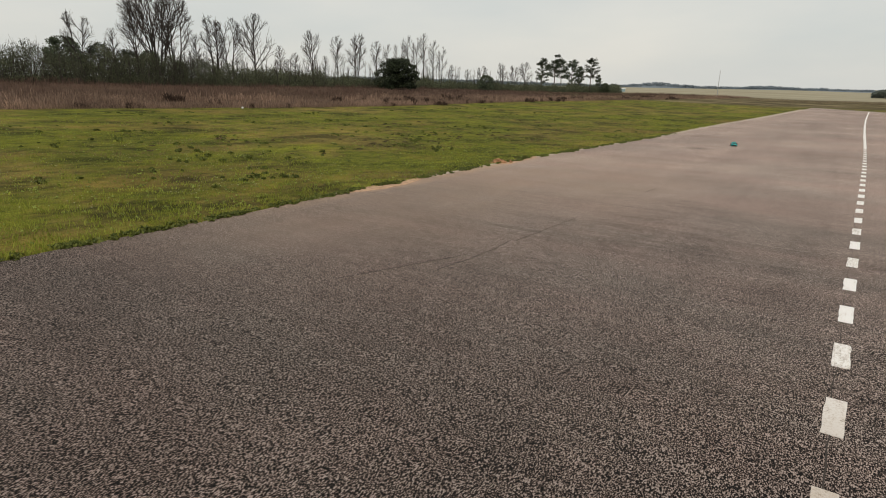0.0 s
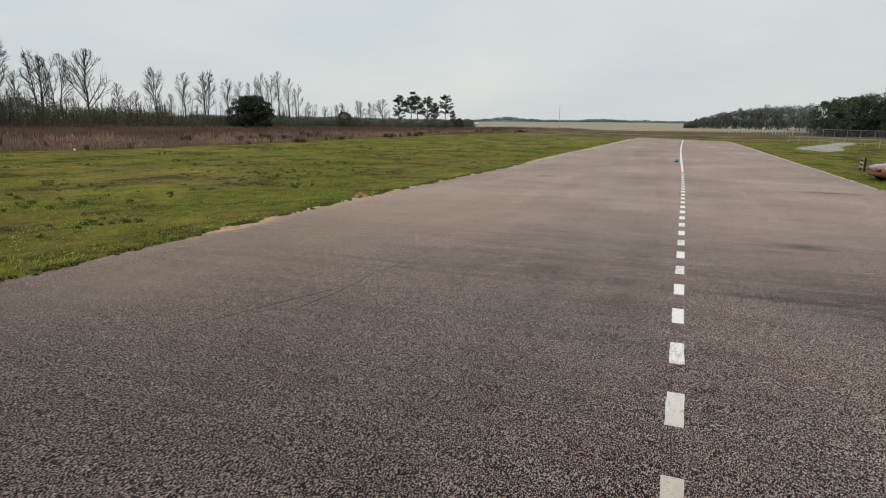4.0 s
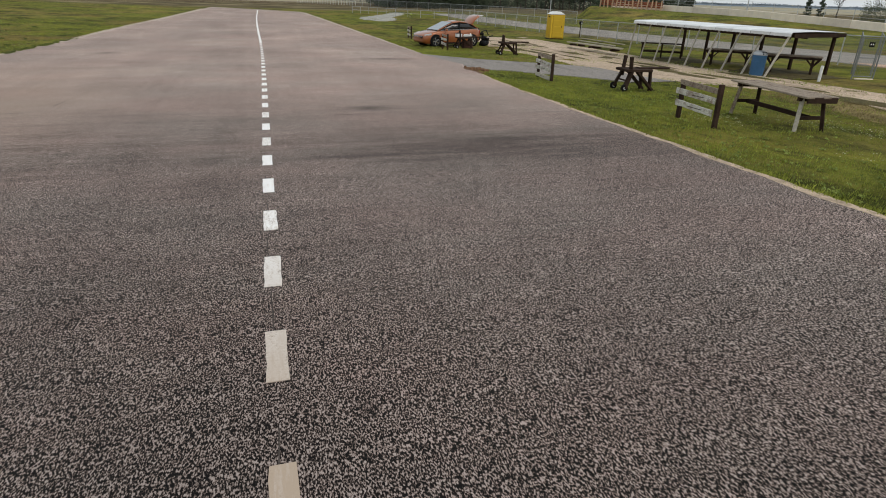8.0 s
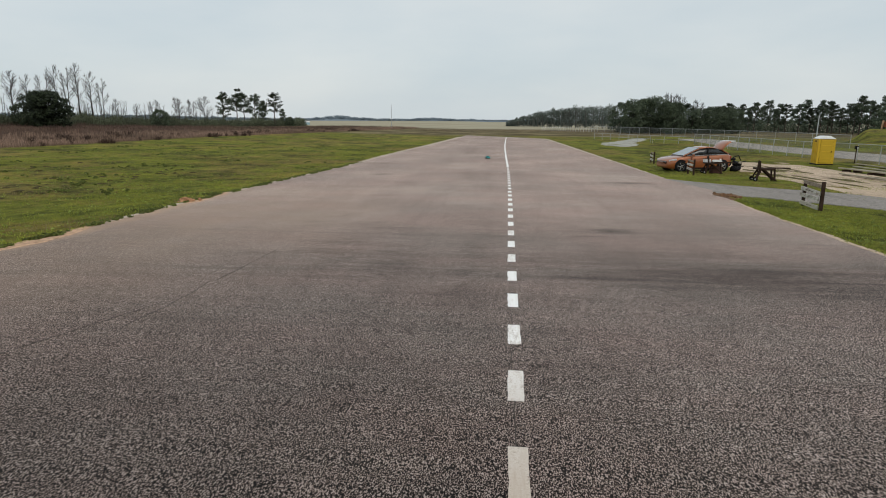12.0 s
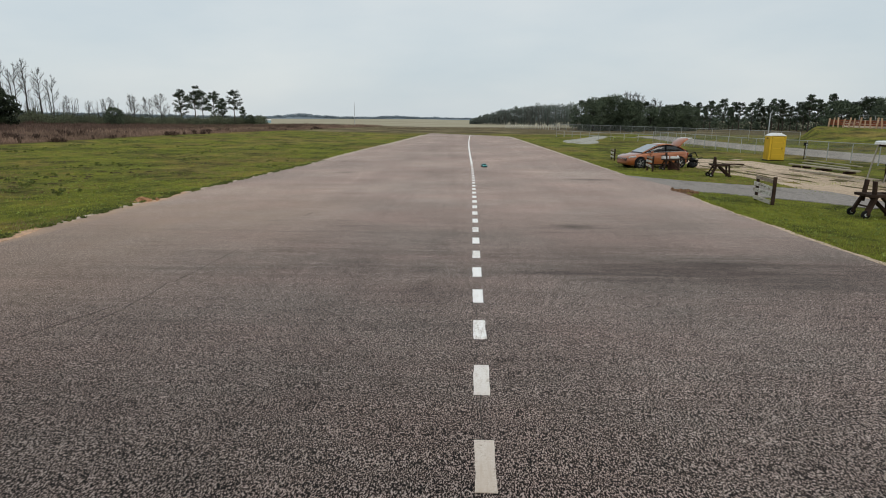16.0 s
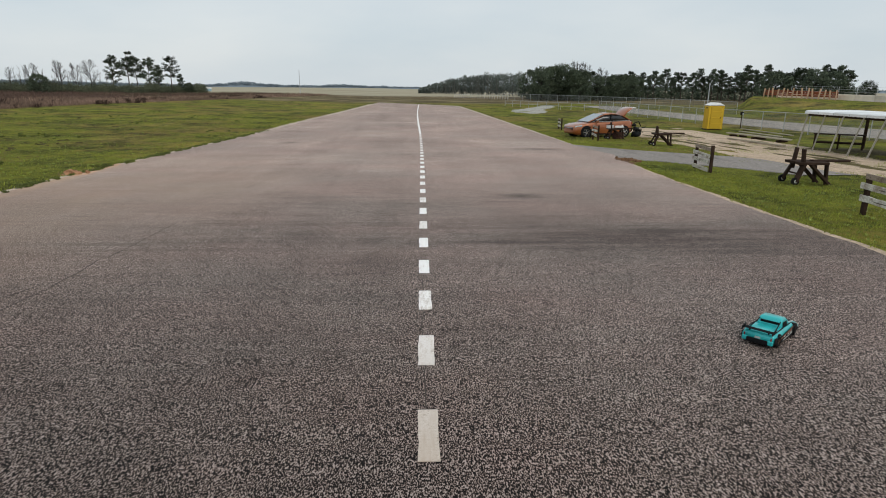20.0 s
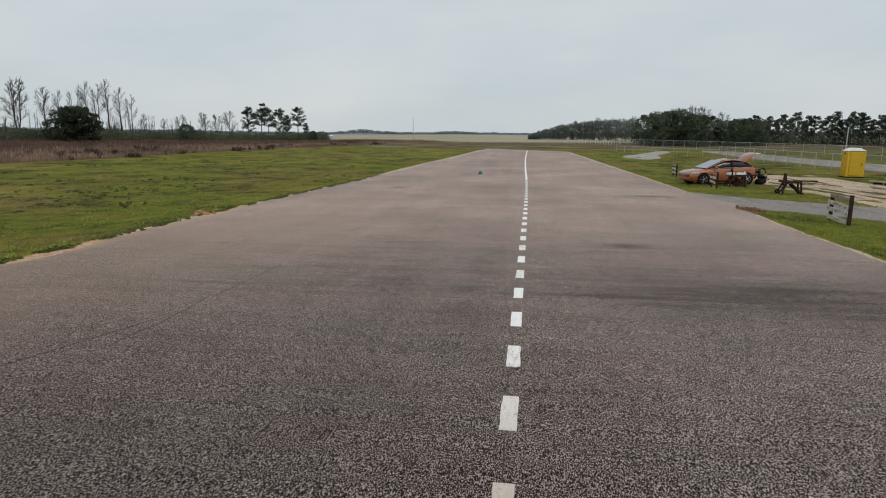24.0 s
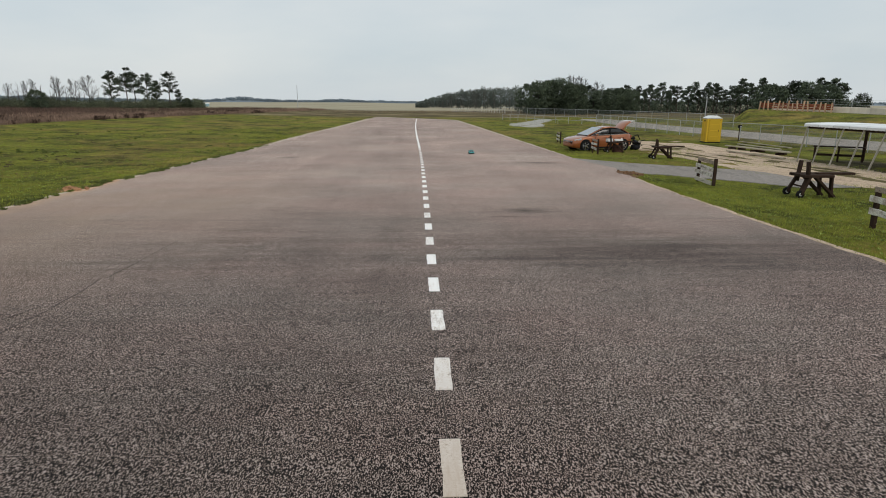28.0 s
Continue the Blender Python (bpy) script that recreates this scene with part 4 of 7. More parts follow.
def limb(verts, faces, a, b, ra, rb, n=5):
    a, b = Vector(a), Vector(b)
    d = (b - a).normalized()
    u = d.orthogonal().normalized()
    v = d.cross(u)
    k = len(verts)
    for c, r in ((a, ra), (b, rb)):
        for i in range(n):
            t = 6.2832 * i / n
            verts.append(tuple(c + (u * math.cos(t) + v * math.sin(t)) * r))
    for i in range(n):
        j = (i + 1) % n
        faces.append((k + i, k + j, k + n + j, k + n + i))


def bare_tree(seed, h, stems, width, low, twigs=5):
    """Rising stems whose branches fan out to a rounded crown of fine twigs."""
    rng = random.Random(seed)
    tv, tf, bv, bf = [], [], [], []
    mid, half_h, half_w = h * (low + 1.0) / 2, h * (1.0 - low) / 2 * 1.04, width / 2

    def reach(p, d):
        """How far from p along d the crown's outline lies."""
        q = Vector((p.x / half_w, p.y / half_w, (p.z - mid) / half_h))
        w = Vector((d.x / half_w, d.y / half_w, d.z / half_h))
        a, b, c = w.dot(w), q.dot(w), q.dot(q) - 1
        root_of = b * b - a * c
        return max(0.25, (-b + math.sqrt(root_of)) / a) if root_of > 0 else 0.25

    def shoot(p, d, length, r, level):
        q, steps = Vector(p), (5 if level == 1 else 2)
        pts = []
        for i in range(steps):
            d = (d + Vector((rng.gauss(0, 0.05), rng.gauss(0, 0.05), (0.07, 0.03, 0.0)[level - 1] + rng.gauss(0, 0.03)))).normalized()
            e = q + d * length / steps
            ra, rb = r * (1 - 0.8 * i / steps), r * (1 - 0.8 * (i + 1) / steps)
            limb(bv, bf, q, e, max(ra, 0.018), max(rb, 0.013), 4 if level == 1 else 3)
            pts.append((q, e, d))
            q = e
        if level < 3:
            for k in range(twigs + 3 if level == 1 else 2):
                a, e, dd = pts[min(len(pts) - 1, int(len(pts) * (0.2 + 0.8 * rng.random())))]
                side = dd.orthogonal().normalized()
                side.rotate(Matrix.Rotation(rng.uniform(0, 6.28), 3, dd))
                at_p, way = a.lerp(e, rng.random()), (dd + side * rng.uniform(0.35, 0.8)).normalized()
                shoot(at_p, way, min(length * rng.uniform(0.35, 0.6), reach(at_p, way) * rng.uniform(0.85, 1.06)), max(r * 0.5, 0.018), level + 1)

    for k in range(stems):
        ang = 6.283 * k / stems + rng.uniform(-0.5, 0.5)
        out = width * (0.26 if stems > 1 else 0.02) * rng.uniform(0.5, 1.1)
        hh = h * (1 - 0.16 * rng.random() * (k > 0))
        foot = Vector((math.cos(ang), math.sin(ang), 0)) * (0.25 if stems > 1 else 0)
        spine, n = [], 9
        for i in range(n + 1):
            u = i / n
            spine.append(foot + Vector((math.cos(ang) * out * u ** 1.2 + rng.gauss(0, 0.07), math.sin(ang) * out * u ** 1.2 + rng.gauss(0, 0.07), -0.1 + (hh + 0.1) * u)))
        r0 = 0.0145 * h * (1.15 if stems == 1 else 0.9)
        for i in range(n):
            limb(tv, tf, spine[i], spine[i + 1], max(r0 * (1 - i / n), 0.04), max(r0 * (1 - (i + 1) / n), 0.02), 6)
        count = int(24 if stems == 1 else 24 / stems + 5)
        for j in range(count):
            u = low + (0.95 - low) * (j + rng.random()) / count
            i = min(int(u * n), n - 1)
            p = spine[i].lerp(spine[i + 1], u * n - i)
            b = ang + rng.gauss(0, 1.0) if stems > 1 else rng.uniform(0, 6.283)
            d = Vector((math.cos(b), math.sin(b), rng.uniform(0.55, 1.25) + (0.5 if stems == 1 else 0.9) * (u - low) + (0.35 if stems > 3 else 0))).normalized()
            ln = reach(p, d) * rng.uniform(0.72, 1.0)
            shoot(p, d, ln, 0.034 + 0.011 * ln, 1)
    t = root("bare_tree", "leafless grey tree at the edge of the woods", "tree")
    link("trunk", mesh_of("trunk", tv, tf, BARK, True), t)
    link("crown", mesh_of("crown", bv, bf, TWIGS), t, "fine bare branches and twigs")
    return t


def pine(seed, h, bare=0.45, count=48, slim=1.0):
    rng = random.Random(seed)
    tv, tf, bv, bf, nv, nf = [], [], [], [], [], []
    p, d = Vector((0, 0, -0.1)), Vector((rng.gauss(0, 0.04), rng.gauss(0, 0.04), 1))
    for i in range(8):
        e = p + d * h / 8.3 + Vector((rng.gauss(0, 0.05), rng.gauss(0, 0.05), 0))
        limb(tv, tf, p, e, 0.018 * h * (1 - i / 9), 0.018 * h * (1 - (i + 1) / 9), 7)
        p = e
    for i in range(count):
        t = bare + (1 - bare) * rng.random() ** 0.8
        base = Vector((0, 0, h * t * 0.97))
        a, ln = rng.uniform(0, 6.283), h * (0.08 + 0.17 * math.sin(math.pi * (0.18 + 0.8 * (t - bare) / (1 - bare)))) * rng.uniform(0.6, 1.15) * slim
        e = base + Vector((math.cos(a) * ln, math.sin(a) * ln, ln * rng.uniform(0.05, 0.45)))
        limb(bv, bf, base, e, 0.05, 0.02, 4)
        for f in (0.45, 0.7, 0.9, 1.03):
            spray(nv, nf, base.lerp(e, f) + Vector((0, 0, 0.1)), h * 0.042 * rng.uniform(0.6, 1.4), 17, 0.17, rng, 0.9)
    t = root("pine_tree", "dark green pine tree with an open crown", "tree")
    link("trunk", mesh_of("trunk", tv, tf, PINEBARK, True), t)
    link("branchwork", mesh_of("branchwork", bv, bf, PINEBARK), t)
    link("crown", mesh_of("crown", nv, nf, NEEDLES), t, "clumped dark green needles")
    return t


def evergreen(seed, h, w, leaves=None, full=0.55, clumps=210):
    rng = random.Random(seed)
    tv, tf, nv, nf = [], [], [], []
    limb(tv, tf, (0, 0, -0.1), (0, 0, h * 0.6), 0.25, 0.1, 7)
    for i in range(5):
        a = rng.uniform(0, 6.28)
        limb(tv, tf, (0, 0, h * 0.2 + i * 0.1 * h), (math.cos(a) * w * 0.4, math.sin(a) * w * 0.4, h * 0.4 + i * 0.1 * h), 0.10, 0.03, 5)
    for _ in range(clumps):
        t, a = rng.random(), rng.uniform(0, 6.283)
        r = w * 0.5 * math.sqrt(max(0.05, 1 - (abs(t - 0.38) / 0.66) ** 2)) * rng.uniform(full, 1.08)
        spray(nv, nf, (math.cos(a) * r, math.sin(a) * r, h * (0.05 + 0.95 * t)), h * 0.10 * rng.uniform(0.6, 1.2), 26, 0.20, rng, 0.8)
    t = root("evergreen_tree", "dense dark evergreen tree", "tree")
    link("trunk", mesh_of("trunk", tv, tf, BARK, True), t)
    link("crown", mesh_of("crown", nv, nf, leaves or EVERGREEN), t, "dense dark leaves")
    return t


def polar(az, dist):
    a = radians(az)
    return dist * math.sin(a), dist * math.cos(a)


def build_trees():
    rng = random.Random(5)
    bare = [bare_tree(31, 14, 6, 10.0, 0.24, 4), bare_tree(32, 12, 2, 5.4, 0.28), bare_tree(33, 12, 1, 8.0, 0.20), bare_tree(34, 11, 3, 5.2, 0.28), bare_tree(35, 10, 1, 3.6, 0.35, 3), bare_tree(36, 13, 1, 3.9, 0.36, 2), bare_tree(37, 13, 2, 4.2, 0.40, 2)]
    natural = [14, 12, 12, 11, 10, 13, 13]
    pines = [pine(41, 10, 0.30, 38), pine(42, 10, 0.26, 40), pine(43, 10, 0.38, 34), pine(44, 10, 0.20, 50, 0.72), pine(45, 10, 0.14, 54, 0.62), pine(46, 10, 0.30, 44, 0.80)]
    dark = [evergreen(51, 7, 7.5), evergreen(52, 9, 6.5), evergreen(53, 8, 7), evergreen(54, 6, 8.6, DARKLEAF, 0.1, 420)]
    used = set()

    def put(kinds, k, az, dist, size, group):
        x, y = polar(az, dist)
        m = Matrix.Translation((x, y, zg(x, y) - 0.1)) @ Matrix.Rotation(rng.uniform(0, 6.283), 4, "Z") @ Matrix.Scale(size, 4)
        if (id(kinds), k) not in used:
            used.add((id(kinds), k))
            kinds[k].matrix_basis = m
            ob = kinds[k]
        else:
            ob = copy_thing(kinds[k], m @ Matrix.Scale(1 / kinds[k].scale[0], 4))
        ob["group"] = group

    def woods(az):
        """Distance of the woods' edge to the left, which runs along the field."""
        return 76 / max(math.sin(radians(-az)), 0.35)

    for az, top, k in ((-65.9, 5.3, 1), (-61.7, 6.3, 1), (-60.2, 7.8, 0), (-58.9, 7.1, 3), (-55.6, 5.6, 3), (-54.4, 5.4, 1), (-52.4, 5.7, 2), (-50.2, 3.1, 4), (-48.9, 2.5, 4),
                       (-47.3, 4.6, 1), (-45.1, 4.1, 4), (-43.4, 4.5, 3), (-41.5, 3.7, 4), (-40.5, 3.5, 5), (-39.3, 3.9, 6), (-38.6, 4.3, 5), (-37.9, 4.2, 6), (-37.1, 4.5, 5), (-36.2, 3.9, 5), (-35.5, 3.4, 6), (-34.5, 1.7, 4), (-33.0, 1.3, 4),
                       (-31.6, 1.7, 1), (-29.7, 2.0, 3), (-28.6, 1.8, 1), (-27.6, 2.0, 2), (-46.2, 2.3, 4), (-49.5, 1.9, 2), (-63.5, 4.0, 4), (-57.2, 3.8, 4)):
        d = woods(az) + rng.uniform(0, 8)
        x, y = polar(az, d)
        h = d * math.tan(radians(top)) + 2.42 - zg(x, y)
        put(bare, k, az, d, h / (natural[k] * 1.03), "bare trees of the woods")
    for az, top, k in ((-26.0, 2.3, 1), (-24.9, 2.6, 0), (-24.2, 2.2, 2), (-23.3, 2.2, 1), (-22.6, 1.6, 3), (-21.6, 2.3, 2), (-20.9, 0.9, 3)):
        d = 206 + rng.uniform(-5, 8)
        x, y = polar(az, d)
        put(pines, k, az, d, (d * math.tan(radians(top)) + 2.42 - zg(x, y)) / 10, "pines at the corner of the field")
    for az, top, k, w in ((-39.6, 2.15, 3, 1.3), (-31.2, 0.95, 0, 0.55), (-60.9, 1.9, 1, 1), (-64.5, 2.4, 1, 1.1), (-67, 3.0, 2, 1.2), (-62.5, 2.2, 2, 1.0), (-58.6, 1.4, 2, 0.8), (-20.3, 0.3, 0, 0.5)):
        d = woods(az) + (9 if az < -50 else -9)
        x, y = polar(az, d)
        put(dark, k, az, d, (d * math.tan(radians(top)) + 2.42 - zg(x, y)) / (6.2 if k == 3 else 8.2), "dark evergreens of the woods")
    # dense wood and pine rows behind the fences
    real_top = (7.6, 9.7, 8.7, 6.3)
    az = 11.0
    while az < 20.2:
        top = float(np.interp(az, [9.6, 10.5, 11.7, 13.8, 15, 16.5, 18.8, 20.3], [1.4, 1.8, 2.1, 2.2, 1.7, 1.3, 1.4, 1.1])) + rng.uniform(-0.25, 0.12)
        d = 172 + rng.uniform(-8, 14)
        x, y = polar(az, d)
        k = rng.randrange(3)
        put(dark, k, az, d, (d * math.tan(radians(top)) + 2.42 - zg(x, y)) / real_top[k], "dense dark wood behind the fence")
        az += rng.uniform(0.55, 0.95)
    for az, top in ((14.9, 2.4), (15.7, 2.3), (17.2, 1.8)):
        put(bare, 3, az, 178, (178 * math.tan(radians(top)) + 3.4) / 10.6, "bare trees of the woods")
    az = 19.2
    while az < 36.5:
        top = 1.2 + rng.uniform(-0.5, 0.45) + (0.3 if 29 < az < 36 else 0)
        d = 196 + rng.uniform(-10, 16)
        put(pines, rng.choice((3, 4, 5)), az, d, (d * math.tan(radians(top)) + 3.48) / 9.8, "row of pines behind the road")
        az += rng.uniform(0.28, 0.56)
    for az, d, top in ((31.3, 150, 1.75), (33.0, 155, 1.65), (34.0, 150, 1.3), (35.2, 152, 1.35)):
        x, y = polar(az, d)
        put(dark, rng.randrange(3), az, d, (d * math.tan(radians(top)) + 2.42 - zg(x, y)) / 8.2, "dark trees behind the bank")
    for az, top in ((37.6, 0.5), (52.2, 0.0), (56.5, 0.2)):
        put(dark, 1, az, 170, (170 * math.tan(radians(top)) + 3.48) / 8.2, "dark trees behind the bank")
    for az, top in ((46.6, 0.55), (47.5, 0.5)):
        put(pines, 4, az, 170, (170 * math.tan(radians(top)) + 3.48) / 9.8, "pines behind the bank")
    for az, top, k in ((48.6, 1.5, 4), (51.8, 2.6, 2), (53.0, 2.2, 3), (61, 2.0, 1)):
        put(bare, k, az, 160, (160 * math.tan(radians(top)) + 3.48) / (natural[k] * 0.96), "bare trees behind the bank")
    for az, top in ((54.7, 2.0), (55.5, 1.6), (57.2, 2.1), (58.4, 1.5), (60.2, 1.8)):
        put(pines, rng.choice((0, 2)), az, 165, (165 * math.tan(radians(top)) + 3.48) / 9.8, "pines behind the bank")
    for kinds in (bare, pines, dark):
        for k, ob in enumerate(kinds):
            if (id(kinds), k) not in used:
                put(kinds, k, -63 + k, 120, 1, "bare trees of the woods")
    # brush under the woods: rods and small leaves, thick below and thin on top, with saplings standing out of it
    v, f, sv, sf = [], [], [], []
    for _ in range(9500):
        az = -78 + 59 * rng.random()
        d = woods(az) + rng.uniform(-4, 12)
        x, y = polar(az, d)
        z = zg(x, y)
        tall = 2.3 + 1.3 * noise.noise(Vector((az * 0.8, 0, 0))) + 0.9 * noise.noise(Vector((az * 3.1, 4, 0))) + 1.3 * min(1, max(0, (-54 - az) / 4)) - 1.0 * min(1, max(0, (az + 50) / 6))
        tall = max(tall, 0.7)
        u = rng.random()
        spray(v, f, (x, y, z + tall * u ** 1.5), rng.uniform(0.35, 0.95) * d / 100, 28, 0.080 * d / 100, rng, 1.0)
        if rng.random() < 0.35:
            a, ln = rng.uniform(0, 6.283), tall * rng.uniform(0.5, 1.2)
            e = (x + math.cos(a) * 0.35 * ln * rng.random(), y + math.sin(a) * 0.35 * ln * rng.random(), z + ln)
            limb(sv, sf, (x + rng.gauss(0, 0.4), y + rng.gauss(0, 0.4), z - 0.05), e, 0.022, 0.010, 3)
    for _ in range(230):
        az = -60 + 34 * rng.random()
        d = woods(az) + rng.uniform(-2, 14)
        x, y = polar(az, d)
        z, ln = zg(x, y), rng.uniform(2.4, 5.0)
        e = Vector((x + rng.gauss(0, 0.25), y + rng.gauss(0, 0.25), z + ln))
        limb(sv, sf, (x, y, z - 0.05), e, 0.05, 0.02, 4)
        for _ in range(7):
            a, u = rng.uniform(0, 6.283), rng.uniform(0.4, 0.95)
            p = Vector((x, y, z)).lerp(e, u)
            limb(sv, sf, p, p + Vector((math.cos(a) * 0.5, math.sin(a) * 0.5, 0.75)) * rng.uniform(0.5, 1.1), 0.022, 0.012, 3)
    tagged(link("brush", mesh_of("brush", v, f, BRUSH)), "tangled grey green winter brush under the bare trees", "bushes", kind="stuff")
    tagged(link("saplings", mesh_of("saplings", sv, sf, SAPLINGS)), "thin bare saplings and rods standing in the brush", "bushes", kind="stuff")
    # brush behind the bank wall
    v, f = [], []
    for _ in range(2300):
        az = 50.2 + 22 * rng.random()
        d = 148 + 14 * rng.random()
        x, y = polar(az, d)
        tall = 3.7 + 1.5 * noise.noise(Vector((az * 0.9, 2, 0))) + 1.0 * noise.noise(Vector((az * 3.3, 5, 0)))
        spray(v, f, (x, y, zg(x, y) + max(tall, 0.6) * rng.random() ** 1.3), rng.uniform(0.5, 1.2), 24, 0.13, rng, 1.0)
    tagged(link("east_brush", mesh_of("east_brush", v, f, BRUSH)), "grey green brush behind the bank wall", "bushes", kind="stuff")
    # undergrowth that closes the woods behind the fences
    v, f = [], []
    for _ in range(2600):
        az = 10.6 + 27.4 * rng.random()
        d = (182 if az < 20 else 205) + rng.uniform(0, 10)
        x, y = polar(az, d)
        spray(v, f, (x, y, zg(x, y) + (3.6 if az > 20 else 3.4) * rng.random() ** 1.2), rng.uniform(0.8, 1.5), 13, 0.27, rng, 0.9)
    tagged(link("undergrowth", mesh_of("undergrowth", v, f, EVERGREEN)), "dark undergrowth closing the woods behind the fence", "bushes", kind="stuff")
    # wood running off beyond the runway, and horizon woods, both tinted with haze
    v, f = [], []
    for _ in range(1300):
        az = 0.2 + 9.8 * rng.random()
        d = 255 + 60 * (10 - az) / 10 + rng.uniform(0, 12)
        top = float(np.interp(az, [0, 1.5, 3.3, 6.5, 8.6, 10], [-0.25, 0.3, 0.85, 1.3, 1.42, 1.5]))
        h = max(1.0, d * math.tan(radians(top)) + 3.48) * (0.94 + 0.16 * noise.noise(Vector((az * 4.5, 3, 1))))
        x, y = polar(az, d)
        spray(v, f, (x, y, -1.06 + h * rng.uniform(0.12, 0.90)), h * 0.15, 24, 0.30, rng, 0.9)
    sv, sf = [], []
    for _ in range(60):
        az = 1.2 + 9.4 * rng.random()
        d = 252 + 60 * (10 - az) / 10
        x, y = polar(az, d)
        h = max(1.0, d * math.tan(radians(float(np.interp(az, [0, 1.5, 3.3, 6.5, 8.6, 10], [-0.35, 0.1, 0.65, 1.25, 1.4, 1.5])))) + 3.48)
        limb(sv, sf, (x, y, -1.1), (x + rng.gauss(0, 0.3), y, -1.06 + h * rng.uniform(0.7, 1.0)), 0.13, 0.05, 4)
    tagged(link("far_trunks", mesh_of("far_trunks", sv, sf, PALETRUNK)), "pale thin trunks before the receding wood", "woods", kind="stuff")
    tagged(link("far_wood", mesh_of("far_wood", v, f, HAZEGREEN)), "wood receding beyond the runway, greyed by painted haze", "woods", kind="stuff")
    v, f = [], []

    def skyline(az):
        h = 2.4 + 3.6 * max(0, noise.noise(Vector((az * 0.22, 3, 0)))) + 2.2 * max(0, noise.noise(Vector((az * 1.1, 9, 0))))
        h += 3.0 * max(0, 1 - abs(az + 15.5) / 3.5)
        return h + 4.0 * min(1, max(0, (-24 - az) / 8))

    # a wooded ridge: sloping flanks under crowns of leaves
    for i in range(841):
        az = -54 + 0.15 * i
        h = skyline(az) * (0.74 + 0.2 * noise.noise(Vector((az * 5, 1, 0))))
        for d, z in ((800, -1.0), (822, h - 1.06), (860, -1.0)):
            x, y = polar(az, d)
            v.append((x, y, z))
        if i:
            k = 3 * i
            f += [(k - 3, k, k + 1, k - 2), (k - 2, k + 1, k + 2, k - 1)]
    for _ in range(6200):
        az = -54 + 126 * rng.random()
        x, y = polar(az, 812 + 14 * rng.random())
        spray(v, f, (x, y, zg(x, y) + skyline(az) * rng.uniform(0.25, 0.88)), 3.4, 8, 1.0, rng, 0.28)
    tagged(link("horizon_woods", mesh_of("horizon_woods", v, f, HAZEWOOD)), "woods along the horizon tinted with blue grey haze", "woods", kind="stuff")


PALETRUNK = plain("pale_trunks", (0.115, 0.115, 0.10), 0.9, vary=0.3)
FRINGE = leaf_material("edge_weed_leaves", (0.068, 0.092, 0.020), (0.190, 0.212, 0.052))
# leaf tone greyed and lightened to stand for haze over the far wood
HAZEGREEN = leaf_material("haze_greyed_wood", (0.098, 0.120, 0.104), (0.175, 0.200, 0.172), 0.06, 0.22)


# ---- furniture of the flying field ----
def at(x, y, turn=0.0):
    return Matrix.Translation((x, y, zg(x, y))) @ Matrix.Rotation(radians(turn), 4, "Z")


def pilot_stand(x, y, turn, planks, group="plank barriers along the runway"):
    """A low barrier: two dark posts, the nearer one taller, with weathered boards nailed across."""
    rng = random.Random(int(y * 10))
    t = root("plank_barrier", "low barrier of weathered grey boards on dark posts", "barrier", at(x, y, turn), group)
    beam_part("post", (-0.72, 0.03, -0.1), (-0.72, 0.03, 0.80), 0.10, 0.09, WOOD_DARK, t)
    beam_part("post", (0.74, 0.03, -0.1), (0.72, 0.03, 0.98), 0.10, 0.09, WOOD_DARK, t)
    for z in planks:
        a, b = z + rng.uniform(-0.02, 0.02), z + rng.uniform(-0.04, 0.02)
        end = 0.66 + rng.uniform(-0.06, 0.06)
        bm = bmesh.new()
        beam(bm, (-0.84 + rng.uniform(-0.03, 0.04), -0.035 + rng.uniform(-0.005, 0.005), a), (end, -0.035, b), 0.03, 0.14, 0.004)
        # frayed and split edges
        bmesh.ops.subdivide_edges(bm, edges=[e for e in bm.edges if e.calc_length() > 0.5], cuts=9)
        for v in bm.verts:
            v.co.z += 0.011 * noise.noise(Vector((v.co.x * 9, v.co.z * 4, y))) + 0.006 * noise.noise(Vector((v.co.x * 31, v.co.z * 9, y)))
        part("board", bm, WOOD_PALE if z > 0.3 else WOOD_GREY, t)
        beam_part("split", (-0.5 + rng.uniform(-0.1, 0.4), -0.052, a - 0.02), (0.3 + rng.uniform(-0.3, 0.3), -0.052, b + 0.01), 0.006, 0.012, WOOD_DARK, t, "dark split in the board")
    beam_part("top_board", (-0.80, 0.0, 0.845), (0.66, 0.0, 0.825), 0.03, 0.12, WOOD_BROWN, t, "splintered brown board")
    return t


